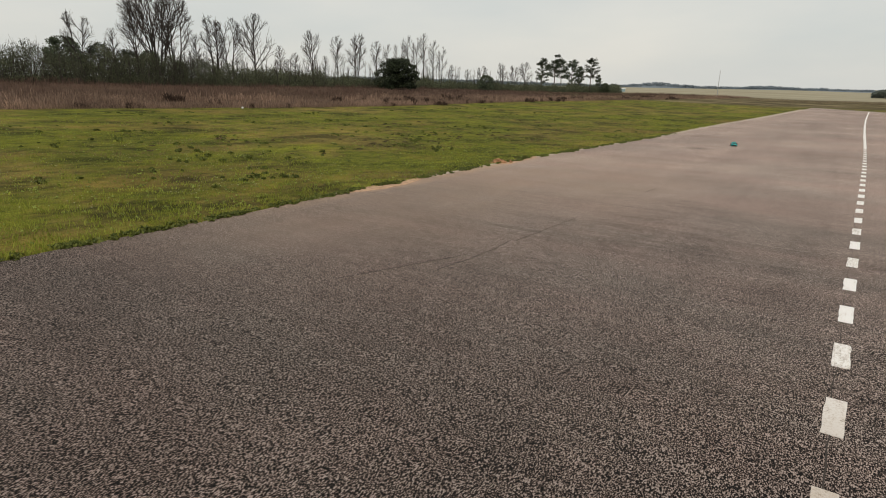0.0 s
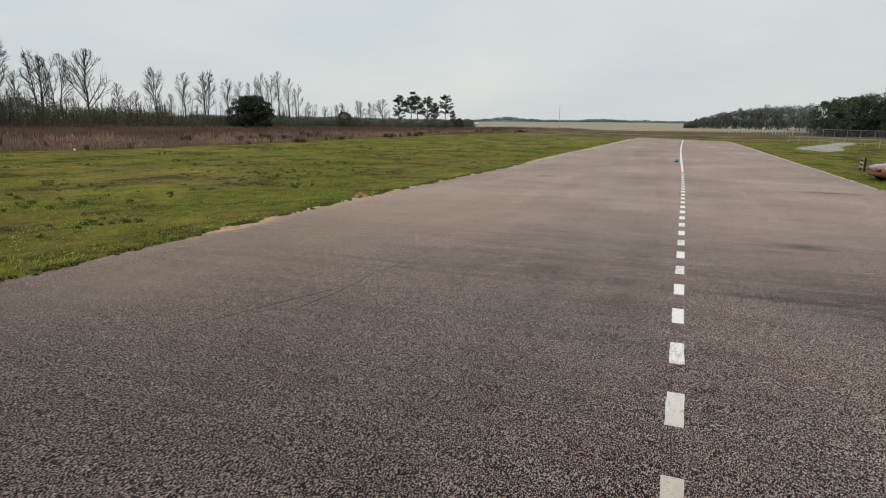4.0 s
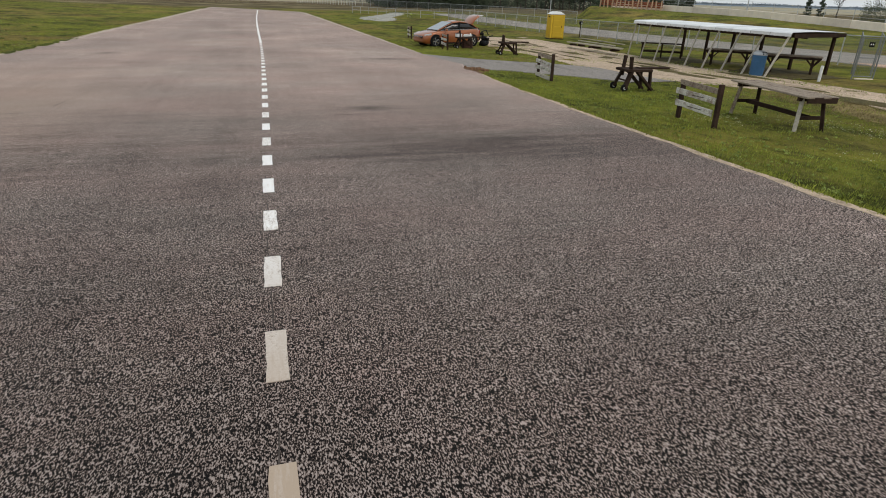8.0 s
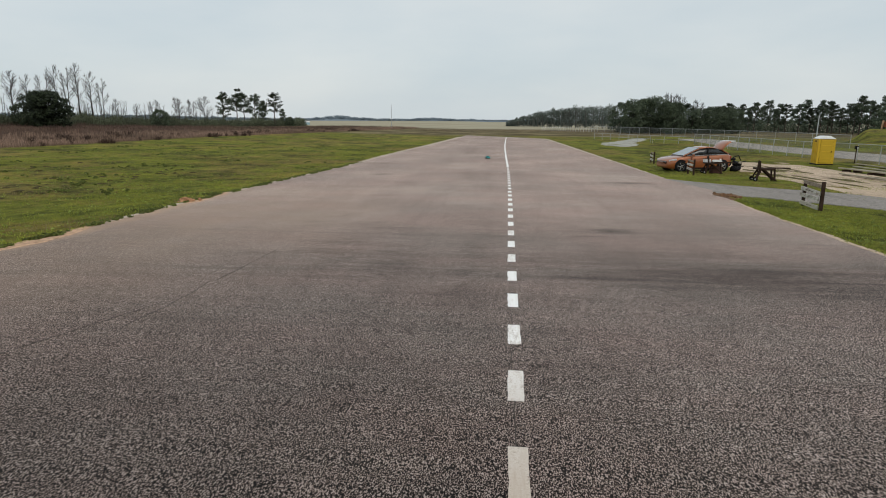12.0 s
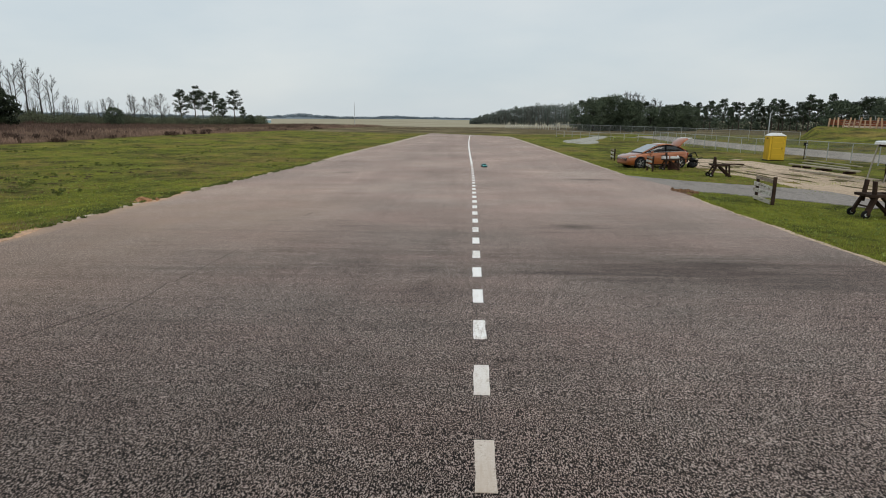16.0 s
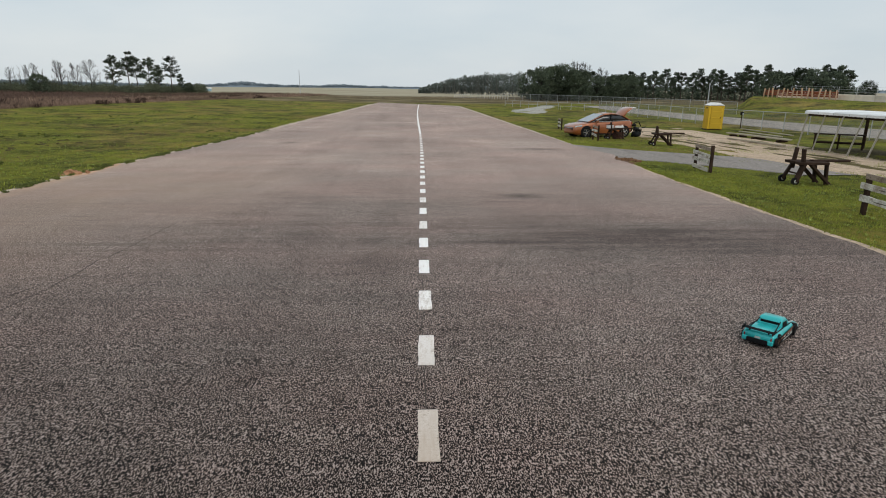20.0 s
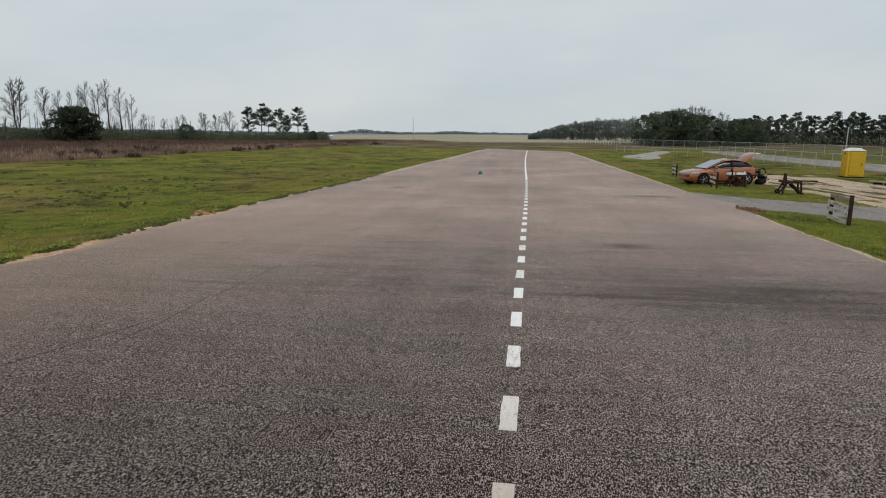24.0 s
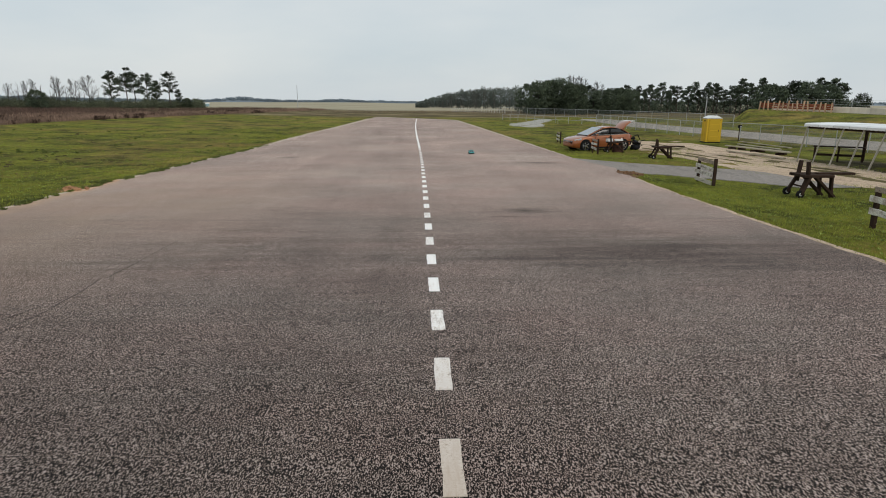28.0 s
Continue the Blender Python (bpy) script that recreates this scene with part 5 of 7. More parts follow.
def work_stand(x, y, turn, label="dark wooden model starting stand on two wheels"):
    """A bench to hold a model aircraft: small top, two upright prongs, crossed legs, two wheels and a long plank."""
    t = root("work_stand", label, "work stand", at(x, y, turn), "model starting stands")
    for yy in (-0.36, 0.36):
        beam_part("prong", (-0.30, yy * 0.8, 0.45), (-0.36 + 0.12 * (yy > 0), yy * 0.8, 1.09), 0.14, 0.07, WOOD_DARK, t)
        beam_part("leg", (-0.52, yy, 0.10), (-0.28, yy * 0.8, 0.66), 0.16, 0.08, WOOD_DARK, t)
        beam_part("brace", (-0.10, yy * 0.9, 0.62), (0.56, yy * 0.9, 0.0), 0.17, 0.07, WOOD_DARK, t)
        beam_part("back_leg", (0.46, yy * 0.8, 0.0), (0.40, yy * 0.8, 0.62), 0.12, 0.07, WOOD_DARK, t)
        bm = bmesh.new()
        tube(bm, (-0.52, yy - 0.03, 0.118), (-0.52, yy + 0.03, 0.118), 0.118, 18)
        tube(bm, (-0.52, yy - 0.036, 0.118), (-0.52, yy + 0.036, 0.118), 0.09, 14)
        w = part("wheel", bm, RUBBER, t)
        part("hub", one(tube, (-0.52, yy - 0.042, 0.118), (-0.52, yy + 0.042, 0.118), 0.050, 12), WHITE, w, "white wheel hub")
    for k in range(3):
        beam_part("top_board", (-0.50, -0.27 + 0.27 * k, 0.665), (0.42, -0.27 + 0.27 * k, 0.665), 0.25, 0.08, WOOD_DARK, t)
    beam_part("tail_plank", (0.10, 0.0, 0.71), (1.22, 0.0, 0.715), 0.24, 0.06, WOOD_DARK, t, "long plank that carries the tail")
    beam_part("stretcher", (-0.40, -0.33, 0.34), (-0.40, 0.33, 0.34), 0.06, 0.04, WOOD_DARK, t)
    return t


def long_table():
    """The long rough table beside the runway."""
    a, b = Vector((11.85, 12.55)), Vector((11.72, 10.15))
    mid = (a + b) / 2
    m = at(mid.x + 0.16, mid.y - 0.05, -99)
    t = root("long_table", "long weathered wooden work table on splayed legs in the grass", "table", m)
    for k in range(4):
        beam_part("top_board", (-1.42 + 0.02 * (k % 2), -0.30 + 0.20 * k, 0.80), (1.42 - 0.03 * (k % 2), -0.30 + 0.20 * k, 0.80), 0.185, 0.04, WOOD_BROWN, t)
    for xx in (-1.12, 1.12):
        for yy, mat in ((-0.30, WOOD_GREY if xx > 0 else WOOD_BROWN), (0.30, WOOD_DARK)):
            beam_part("leg", (xx + 0.10 * (1 if xx > 0 else -1), yy * 1.15, -0.05), (xx, yy * 0.85, 0.78), 0.085, 0.075, mat, t)
        beam_part("cross_piece", (xx, -0.36, 0.735), (xx, 0.36, 0.735), 0.08, 0.09, WOOD_DARK, t)
        beam_part("tie", (xx * 1.04, -0.33, 0.33), (xx * 1.04, 0.33, 0.33), 0.05, 0.08, WOOD_DARK, t)
    beam_part("rail", (-1.15, 0.0, 0.33), (1.15, 0.0, 0.33), 0.05, 0.10, WOOD_DARK, t)
    beam_part("apron", (1.40, -0.36, 0.745), (1.40, 0.36, 0.745), 0.035, 0.12, WOOD_DARK, t)


def trestle_table(x, y, turn, length=2.3):
    t = root("trestle_table", "dark weathered plank table on knee-braced legs under the shelter", "table", at(x, y, turn), "plank tables under the shelter")
    for k in range(4):
        beam_part("top_board", (-length / 2 + 0.02 * (k % 2), -0.30 + 0.2 * k, 0.77), (length / 2, -0.30 + 0.2 * k, 0.77), 0.185, 0.045, WOOD_BROWN, t)
    for yy in (-0.34, 0.34):
        beam_part("apron", (-length / 2 + 0.06, yy, 0.70), (length / 2 - 0.06, yy, 0.70), 0.04, 0.10, WOOD_DARK, t)
    for s in (-1, 1):
        xx = s * (length / 2 - 0.34)
        for yy in (-0.28, 0.28):
            beam_part("leg", (xx, yy, -0.03), (xx, yy, 0.75), 0.09, 0.09, WOOD_DARK, t)
            beam_part("knee_brace", (xx, yy, 0.32), (xx + 0.30 * s, yy, 0.72), 0.07, 0.05, WOOD_DARK, t)
            beam_part("inner_brace", (xx, yy, 0.36), (xx - 0.34 * s, yy, 0.72), 0.07, 0.05, WOOD_DARK, t)
        beam_part("crossbar", (xx, -0.32, 0.28), (xx, 0.32, 0.28), 0.05, 0.09, WOOD_DARK, t)


def work_bench(x, y, turn):
    t = root("work_bench", "dark wooden bench table at the end of the shelter", "table", at(x, y, turn))
    for k in range(3):
        beam_part("top_board", (-1.2, -0.2 + 0.2 * k, 0.80), (1.2, -0.2 + 0.2 * k, 0.80), 0.19, 0.05, WOOD_DARK, t)
    for xx in (-1.1, 0.0, 1.1):
        for yy in (-0.25, 0.25):
            beam_part("leg", (xx, yy, -0.03), (xx, yy, 0.78), 0.09, 0.09, WOOD_DARK, t)
    for yy in (-0.25, 0.25):
        beam_part("rail", (-1.1, yy, 0.35), (1.1, yy, 0.35), 0.05, 0.09, WOOD_DARK, t)


def shelter():
    """The open sun shelter: leaning front struts, dark back posts and a white sheet roof."""
    x0, x1, y0, y1, top = 20.85, 24.9, 19.95, 31.1, 1.31
    askew = lambda x: 1.15 * (x - x0) / (x1 - x0)
    t = root("sun_shelter", "open shelter with a white sheet roof and leaning grey struts", "shelter", Matrix.Translation((0, 0, 0)))
    n = 9
    for k in range(n):
        y = y0 + 0.15 + (y1 - y0 - 0.3) * k / (n - 1)
        f = 20.2 + 0.06 * k
        beam_part("strut", (f, y + 0.2, zg(f, y) - 0.05), (20.9, y, top - 0.02), 0.085, 0.065, WOOD_GREY, t)
    for k in range(6):
        y = y0 + 0.7 + (y1 - y0 - 1.0) * k / 5
        yb = y + askew(24.7) - 0.35
        beam_part("post", (24.7, yb, zg(24.7, yb) - 0.05), (24.7, yb, top - 0.04), 0.12, 0.12, WOOD_DARK, t)
        beam_part("rafter", (20.9, y, top - 0.07), (24.8, yb, top - 0.10), 0.05, 0.16, WOOD_DARK, t)
    for xx in (20.97, 22.2, 24.7):
        beam_part("plate", (xx, y0 + 0.15 + askew(xx), top - 0.16), (xx, y1 - 0.1 + askew(xx), top - 0.16), 0.06, 0.17, WOOD_DARK, t)
    # corrugated sheets with a rolled front edge
    sheets = 10
    for s in range(sheets):
        a, b = y0 + (y1 - y0) * s / sheets + 0.01, y0 + (y1 - y0) * (s + 1) / sheets - 0.01
        verts, faces = [], []
        prof = [(x0 - 0.10, -0.13), (x0 - 0.10, -0.02), (x0, 0.03), (x0 + 1.5, 0.045), (x1 - 0.6, 0.01), (x1 + 0.1, -0.02)]
        m = 9
        for i in range(m):
            y = a + (b - a) * i / (m - 1)
            for px, pz in prof:
                verts.append((px, y + askew(px), top + pz + 0.012 * (i % 2)))
            for px, pz in reversed(prof):
                verts.append((px + 0.004, y + askew(px), top + pz + 0.012 * (i % 2) - 0.012))
        w = 2 * len(prof)
        for i in range(m - 1):
            for j in range(w):
                k = i * w
                faces.append((k + j, k + (j + 1) % w, k + w + (j + 1) % w, k + w + j))
        link("roof_sheet", mesh_of("roof_sheet", verts, faces, ROOFING), t)
    beam_part("gable_board", (x0 + 0.1, y0 + 0.01, top - 0.10), (x1 + 0.1, y0 + askew(x1) + 0.01, top - 0.12), 0.03, 0.16, WOOD_DARK, t, "dark fascia board")
    work_bench(22.85, 31.0, -36)
    trestle_table(23.15, 25.8, -43)
    trestle_table(23.3, 22.0, -46)
    # blue bin with a domed lid, leaned on a strut
    b = root("litter_bin", "blue plastic litter barrel with a grey domed lid", "bin", at(20.75, 21.3))
    bm = bmesh.new()
    bmesh.ops.create_cone(bm, cap_ends=True, segments=24, radius1=0.27, radius2=0.29, depth=0.86, matrix=pose(0, 0, 0.43))
    for z in (0.28, 0.58):
        bmesh.ops.create_cone(bm, cap_ends=True, segments=24, radius1=0.295, radius2=0.295, depth=0.04, matrix=pose(0, 0, z))
    part("barrel", bm, BLUE, b)
    bm = bmesh.new()
    bmesh.ops.create_uvsphere(bm, u_segments=20, v_segments=10, radius=0.30, matrix=pose(0, 0, 0.86) @ Matrix.Diagonal((1, 1, 0.6, 1)))
    bmesh.ops.bisect_plane(bm, geom=[*bm.verts, *bm.edges, *bm.faces], plane_co=(0, 0, 0.85), plane_no=(0, 0, -1), clear_outer=True)
    lid = part("lid", bm, GALV, b, "grey domed lid", True)
    part("flap", one(box, (0.22, 0.02, 0.12), pose(0, -0.245, 0.93, -35)), BLACK, lid)
    p = root("marker_post", "short white marker post by the shelter", "post", at(21.75, 19.0))
    bm = bmesh.new()
    tube(bm, (0, 0, -0.05), (0, 0, 0.60), 0.06, 12)
    bmesh.ops.bevel(bm, geom=[e for e in bm.edges if e.calc_length() < 0.05], offset=0.012, segments=2, affect="EDGES")
    part("shaft", bm, WHITE, p)


def toilet():
    t = root("portable_toilet", "yellow plastic portable toilet with a white roof", "toilet", at(25.45, 50.2, -6) @ Matrix.Diagonal((1.03, 1.03, 1.0, 1)))
    bm = bmesh.new()
    box(bm, (1.16, 1.16, 1.98), pose(0, 0, 1.07), 0.04)
    body = part("body", bm, YELLOW, t)
    for s in (-1, 1):
        for k in range(4):
            part("rib", one(box, (0.04, 0.03, 1.7), pose(-0.42 + 0.28 * k, 0.585 * s, 1.05), 0.008), YELLOW, body)
        part("corner_post", one(box, (0.07, 0.07, 1.98), pose(0.565 * s, -0.565, 1.07), 0.012), YELLOW, body)
    for k in range(5):
        part("side_rib", one(box, (0.03, 0.045, 1.72), pose(-0.590, -0.44 + 0.22 * k, 1.05), 0.008), YELLOW, body)
    for z in (0.55, 1.05, 1.55):
        part("door_rib", one(box, (0.66, 0.014, 0.05), pose(0.0, -0.622, z), 0.004), YELLOW, body)
    for x in (-0.435, 0.435):
        part("door_gap", one(box, (0.022, 0.012, 1.76), pose(x, -0.584, 1.06)), BLACK, body)
    # black slab draws the shade line below the roof's overhang
    part("eaves_shadow_gap", one(box, (1.17, 1.17, 0.03), pose(0, 0, 2.045)), BLACK, body)
    door = part("door", one(box, (0.84, 0.035, 1.74), pose(0.0, -0.60, 1.06), 0.012), YELLOW, t)
    part("handle", one(box, (0.04, 0.05, 0.14), pose(0.34, -0.635, 1.05), 0.008), BLACK, door)
    part("vent", one(box, (0.02, 0.30, 0.12), pose(-0.588, 0, 1.86), 0.004), BLACK, t)
    part("skid", one(box, (1.24, 1.24, 0.09), pose(0, 0, 0.045), 0.01), BLACK, t)
    bm = bmesh.new()
    r = bmesh.ops.create_cube(bm, size=1, matrix=pose(0, 0, 2.17) @ Matrix.Diagonal((1.26, 1.30, 0.24, 1)))
    for v in r["verts"]:
        if v.co.z > 2.17:
            v.co.x *= 0.34
            v.co.y *= 0.86
    bmesh.ops.bevel(bm, geom=bm.edges[:], offset=0.03, segments=2, affect="EDGES")
    part("roof", bm, WHITE, t, "white moulded roof")


def timbers():
    rng = random.Random(8)
    for x0, y0, x1, y1 in ((21.0, 39.0, 20.65, 32.2), (23.15, 43.2, 22.9, 35.3), (23.5, 42.4, 23.3, 35.8), (28.2, 50.4, 27.4, 42.0), (26.2, 47.0, 25.7, 40.6)):
        lift = rng.choice((0.09, 0.20, 0.30))
        a, b = Vector((x0, y0, zg(x0, y0) + lift)), Vector((x1, y1, zg(x1, y1) + lift))
        mid = (a + b) / 2
        t = root("long_timber", "long pale weathered timber lying in the grass", "timber", Matrix.Translation(mid), "timbers on the ground")
        beam_part("beam", a - mid, b - mid, 0.20, 0.07, WOOD_RAW, t)
        for u in (0.12, 0.5, 0.88):
            p = a.lerp(b, u) - mid
            beam_part("bearer", p + Vector((-0.28, 0, -lift / 2 - 0.05)), p + Vector((0.28, 0, -lift / 2 - 0.05)), 0.10, max(lift - 0.02, 0.06), WOOD_DARK, t)
    for x, y in ((18.6, 46.5), (17.0, 49.5)):
        t = root("loose_board", "loose pale board lying in the grass", "board", at(x, y, rng.uniform(0, 180)))
        beam_part("beam", (-0.9, 0, 0.04), (0.9, 0.1, 0.05), 0.16, 0.04, WOOD_RAW, t)


def fence(name, pts, height, spacing, label, mesh_wire=True, rails=(1.0,), post_r=0.042, wood=None):
    """Posts along a line of points, with rails, and chain link wire between."""
    t = root(name, label, "fence")
    stops = []
    for (xa, ya), (xb, yb) in zip(pts, pts[1:]):
        ln = math.hypot(xb - xa, yb - ya)
        n = max(1, round(ln / spacing))
        stops += [(xa + (xb - xa) * k / n, ya + (yb - ya) * k / n) for k in range(n)]
    stops.append(pts[-1])
    gs = [(x, y, zg(x, y)) for x, y in stops]
    mat = wood or GALV
    for x, y, z in gs:
        part("post", one(tube, (x, y, z - 0.05), (x, y, z + height + 0.03), post_r if wood else post_r * 0.75, 7), mat, t)
    for h in rails:
        for a, b in zip(gs, gs[1:]):
            part("rail", one(tube, (a[0], a[1], a[2] + height * h), (b[0], b[1], b[2] + height * h), 0.024 if not wood else 0.05, 6), mat, t)
    if mesh_wire:
        # woven wire as real thin strands
        verts, faces = [], []
        pitch = 0.10
        for a, b in zip(gs, gs[1:]):
            va, vb = Vector(a), Vector(b)
            ln = (vb - va).length
            d = (vb - va) / ln
            n = int((ln + height) / pitch)
            for sgn in (1, -1):
                for k in range(n):
                    s0 = k * pitch - (height if sgn > 0 else 0)
                    lo, hi = (s0, s0 + height) if sgn > 0 else (s0 + height, s0)
                    c0, c1 = min(max(lo, 0), ln), min(max(hi, 0), ln)
                    if abs(c1 - c0) < 0.05:
                        continue
                    f0, f1 = abs(c0 - lo) / height, 1 - abs(c1 - hi) / height
                    p, q = va + d * c0 + Vector((0, 0, height * f0)), va + d * c1 + Vector((0, 0, height * f1))
                    w = 0.0031
                    k0 = len(verts)
                    nrm = d.cross(Vector((0, 0, 1))) * w
                    verts += [tuple(p + Vector((0, 0, w))), tuple(p + nrm - Vector((0, 0, w))), tuple(p - nrm - Vector((0, 0, w))), tuple(q + Vector((0, 0, w))), tuple(q + nrm - Vector((0, 0, w))), tuple(q - nrm - Vector((0, 0, w)))]
                    faces += [(k0, k0 + 1, k0 + 4, k0 + 3), (k0 + 1, k0 + 2, k0 + 5, k0 + 4), (k0 + 2, k0, k0 + 3, k0 + 5)]
        w = link("chain_link_wire", mesh_of("chain_link_wire", verts, faces, GALV_DULL), t)
        w["kind"] = "stuff"
    return t


def fences():
    fence("chain_link_fence", [(25.4, 8.0), (27.9, 15.0), (30.4, 22.6), (30.2, 54.0), (28.6, 60.0), (27.4, 89.0)], 1.55, 3.0, "galvanised chain link fence with a top rail")
    fence("pipe_fence", [(27.4, 89.0), (22, 101), (16.8, 113.5)], 1.1, 3.0, "low galvanised pipe fence near the gate", False, (1.0, 0.5))
    fence("far_fence", [(25, 178), (38, 130), (44.5, 96), (44.8, 82)], 1.7, 5.0, "chain link fence on the far side of the road", True, (1.0,))
    fence("post_fence", [(26.5, 174), (12.5, 197)], 1.2, 1.25, "pale post fence beyond the runway end", False, (0.9,), 0.075, WHITE_POST)
    # walk gate with a small sign
    g = root("walk_gate", "chain link walk gate with a small dark sign", "gate", at(24.45, 19.35, -22) @ Matrix.Diagonal((0.84, 1, 0.96, 1)))
    for x in (-0.5, 0.5):
        part("post", one(tube, (x, 0, -0.05), (x, 0, 1.80), 0.032, 8), GALV_DULL, g)
    leaf = part("leaf", one(tube, (-0.42, 0.03, 0.12), (0.42, 0.03, 0.12), 0.025, 6), GALV_DULL, g)
    for z in (0.9, 1.7):
        part("bar", one(tube, (-0.42, 0.03, z), (0.42, 0.03, z), 0.017, 6), GALV_DULL, leaf)
    for x in (-0.42, 0.42):
        part("stile", one(tube, (x, 0.03, 0.1), (x, 0.03, 1.72), 0.017, 6), GALV_DULL, leaf)
    bm = bmesh.new()
    for k in range(11):
        for s in (1, -1):
            x = -0.42 + 0.08 * k
            tube(bm, (x, 0.03, 0.12), (min(0.42, max(-0.42, x + 0.3 * s)), 0.03, 1.7), 0.0035, 3)
    part("wire", bm, GALV_DULL, leaf)
    sg = part("sign", one(box, (0.26, 0.01, 0.20), pose(0, -0.01, 1.45), 0.003), BLACK, g, "small dark sign with two pale marks")
    for x in (-0.05, 0.05):
        part("mark", one(box, (0.05, 0.006, 0.06), pose(x, -0.018, 1.46)), WHITE, sg)
    for x in (-0.5, 0.5):
        part("top_bar", one(tube, (x, 0, 1.78), (x + 1.6, 2.6, 1.84), 0.022, 7), GALV_DULL, g)
        part("rear_post", one(tube, (x + 1.6, 2.6, -0.05), (x + 1.6, 2.6, 1.88), 0.03, 8), GALV_DULL, g)
    part("tie_bar", one(tube, (-0.5, 0, 1.78), (0.5, 0, 1.78), 0.02, 7), GALV_DULL, g)
    # a bar in the grass before the gate
    part("sill", one(box, (0.9, 0.06, 0.05), pose(0, -0.12, 0.03), 0.01), CONCRETE, g)


def bank_wall():
    """Low pale wall on the crest of the bank, in cast lengths, with a wire fence on it."""
    t = root("bank_wall", "low pale concrete wall on the crest of the grass bank", "wall", kind="structure")
    y = 20.0
    while y < 108:
        ln = 4.0
        xa = 66.0
        za, zb = zg(xa, y), zg(xa, y + ln - 0.06)
        verts = []
        for yy, z in ((y, za), (y + ln - 0.06, zb)):
            verts += [(xa, yy, z - 0.1), (xa, yy, z + 0.85), (xa + 0.05, yy, z + 0.88), (xa + 0.30, yy, z + 0.88), (xa + 0.35, yy, z - 0.1)]
        faces = [(0, 1, 6, 5), (1, 2, 7, 6), (2, 3, 8, 7), (3, 4, 9, 8), (4, 3, 2, 1, 0), (5, 6, 7, 8, 9)]
        link("wall_panel", mesh_of("wall_panel", verts, faces, CONCRETE), t)
        y += ln
    f = root("crest_fence", "wire fence with slim posts on the bank wall", "fence")
    y = 20.0
    last = None
    while y < 108:
        z = zg(66.2, y) + 0.86
        part("post", one(tube, (66.2, y, z), (66.2, y, z + 1.15), 0.035, 6), GALV, f)
        if last:
            for h in (0.35, 0.75, 1.1):
                part("wire", one(tube, (66.2, last[0], last[1] + h), (66.2, y, z + h), 0.012, 4), GALV, f)
        last = (y, z)
        y += 4.0
    # stand of orange seats on the crest
    b = root("bleachers", "small bleachers with orange boards and pale posts", "bleachers")
    n, lean = 15, random.Random(6)
    for k in range(n):
        y = 90 + 1.22 * k
        x = 64.5 - 0.10 * k
        z = zg(x, y)
        beam_part("post", (x, y, z - 0.1), (x + lean.uniform(-0.2, 0.2), y + lean.uniform(-0.28, 0.28), z + lean.uniform(1.25, 1.75)), 0.17, 0.20, PEACH, b)
        if k < n - 1:
            for h in (0.5, 0.82, 1.12):
                beam_part("seat_board", (x + 0.3, y + 0.05, z + h), (x + 0.2, y + 1.25, z + h + lean.uniform(-0.05, 0.05)), 0.05, 0.26, RUST, b)


PEACH = plain("faded_orange_paint", (0.58, 0.38, 0.25), 0.8, vary=0.25)
RUST = plain("rusty_red_paint", (0.30, 0.09, 0.045), 0.85, vary=0.3)


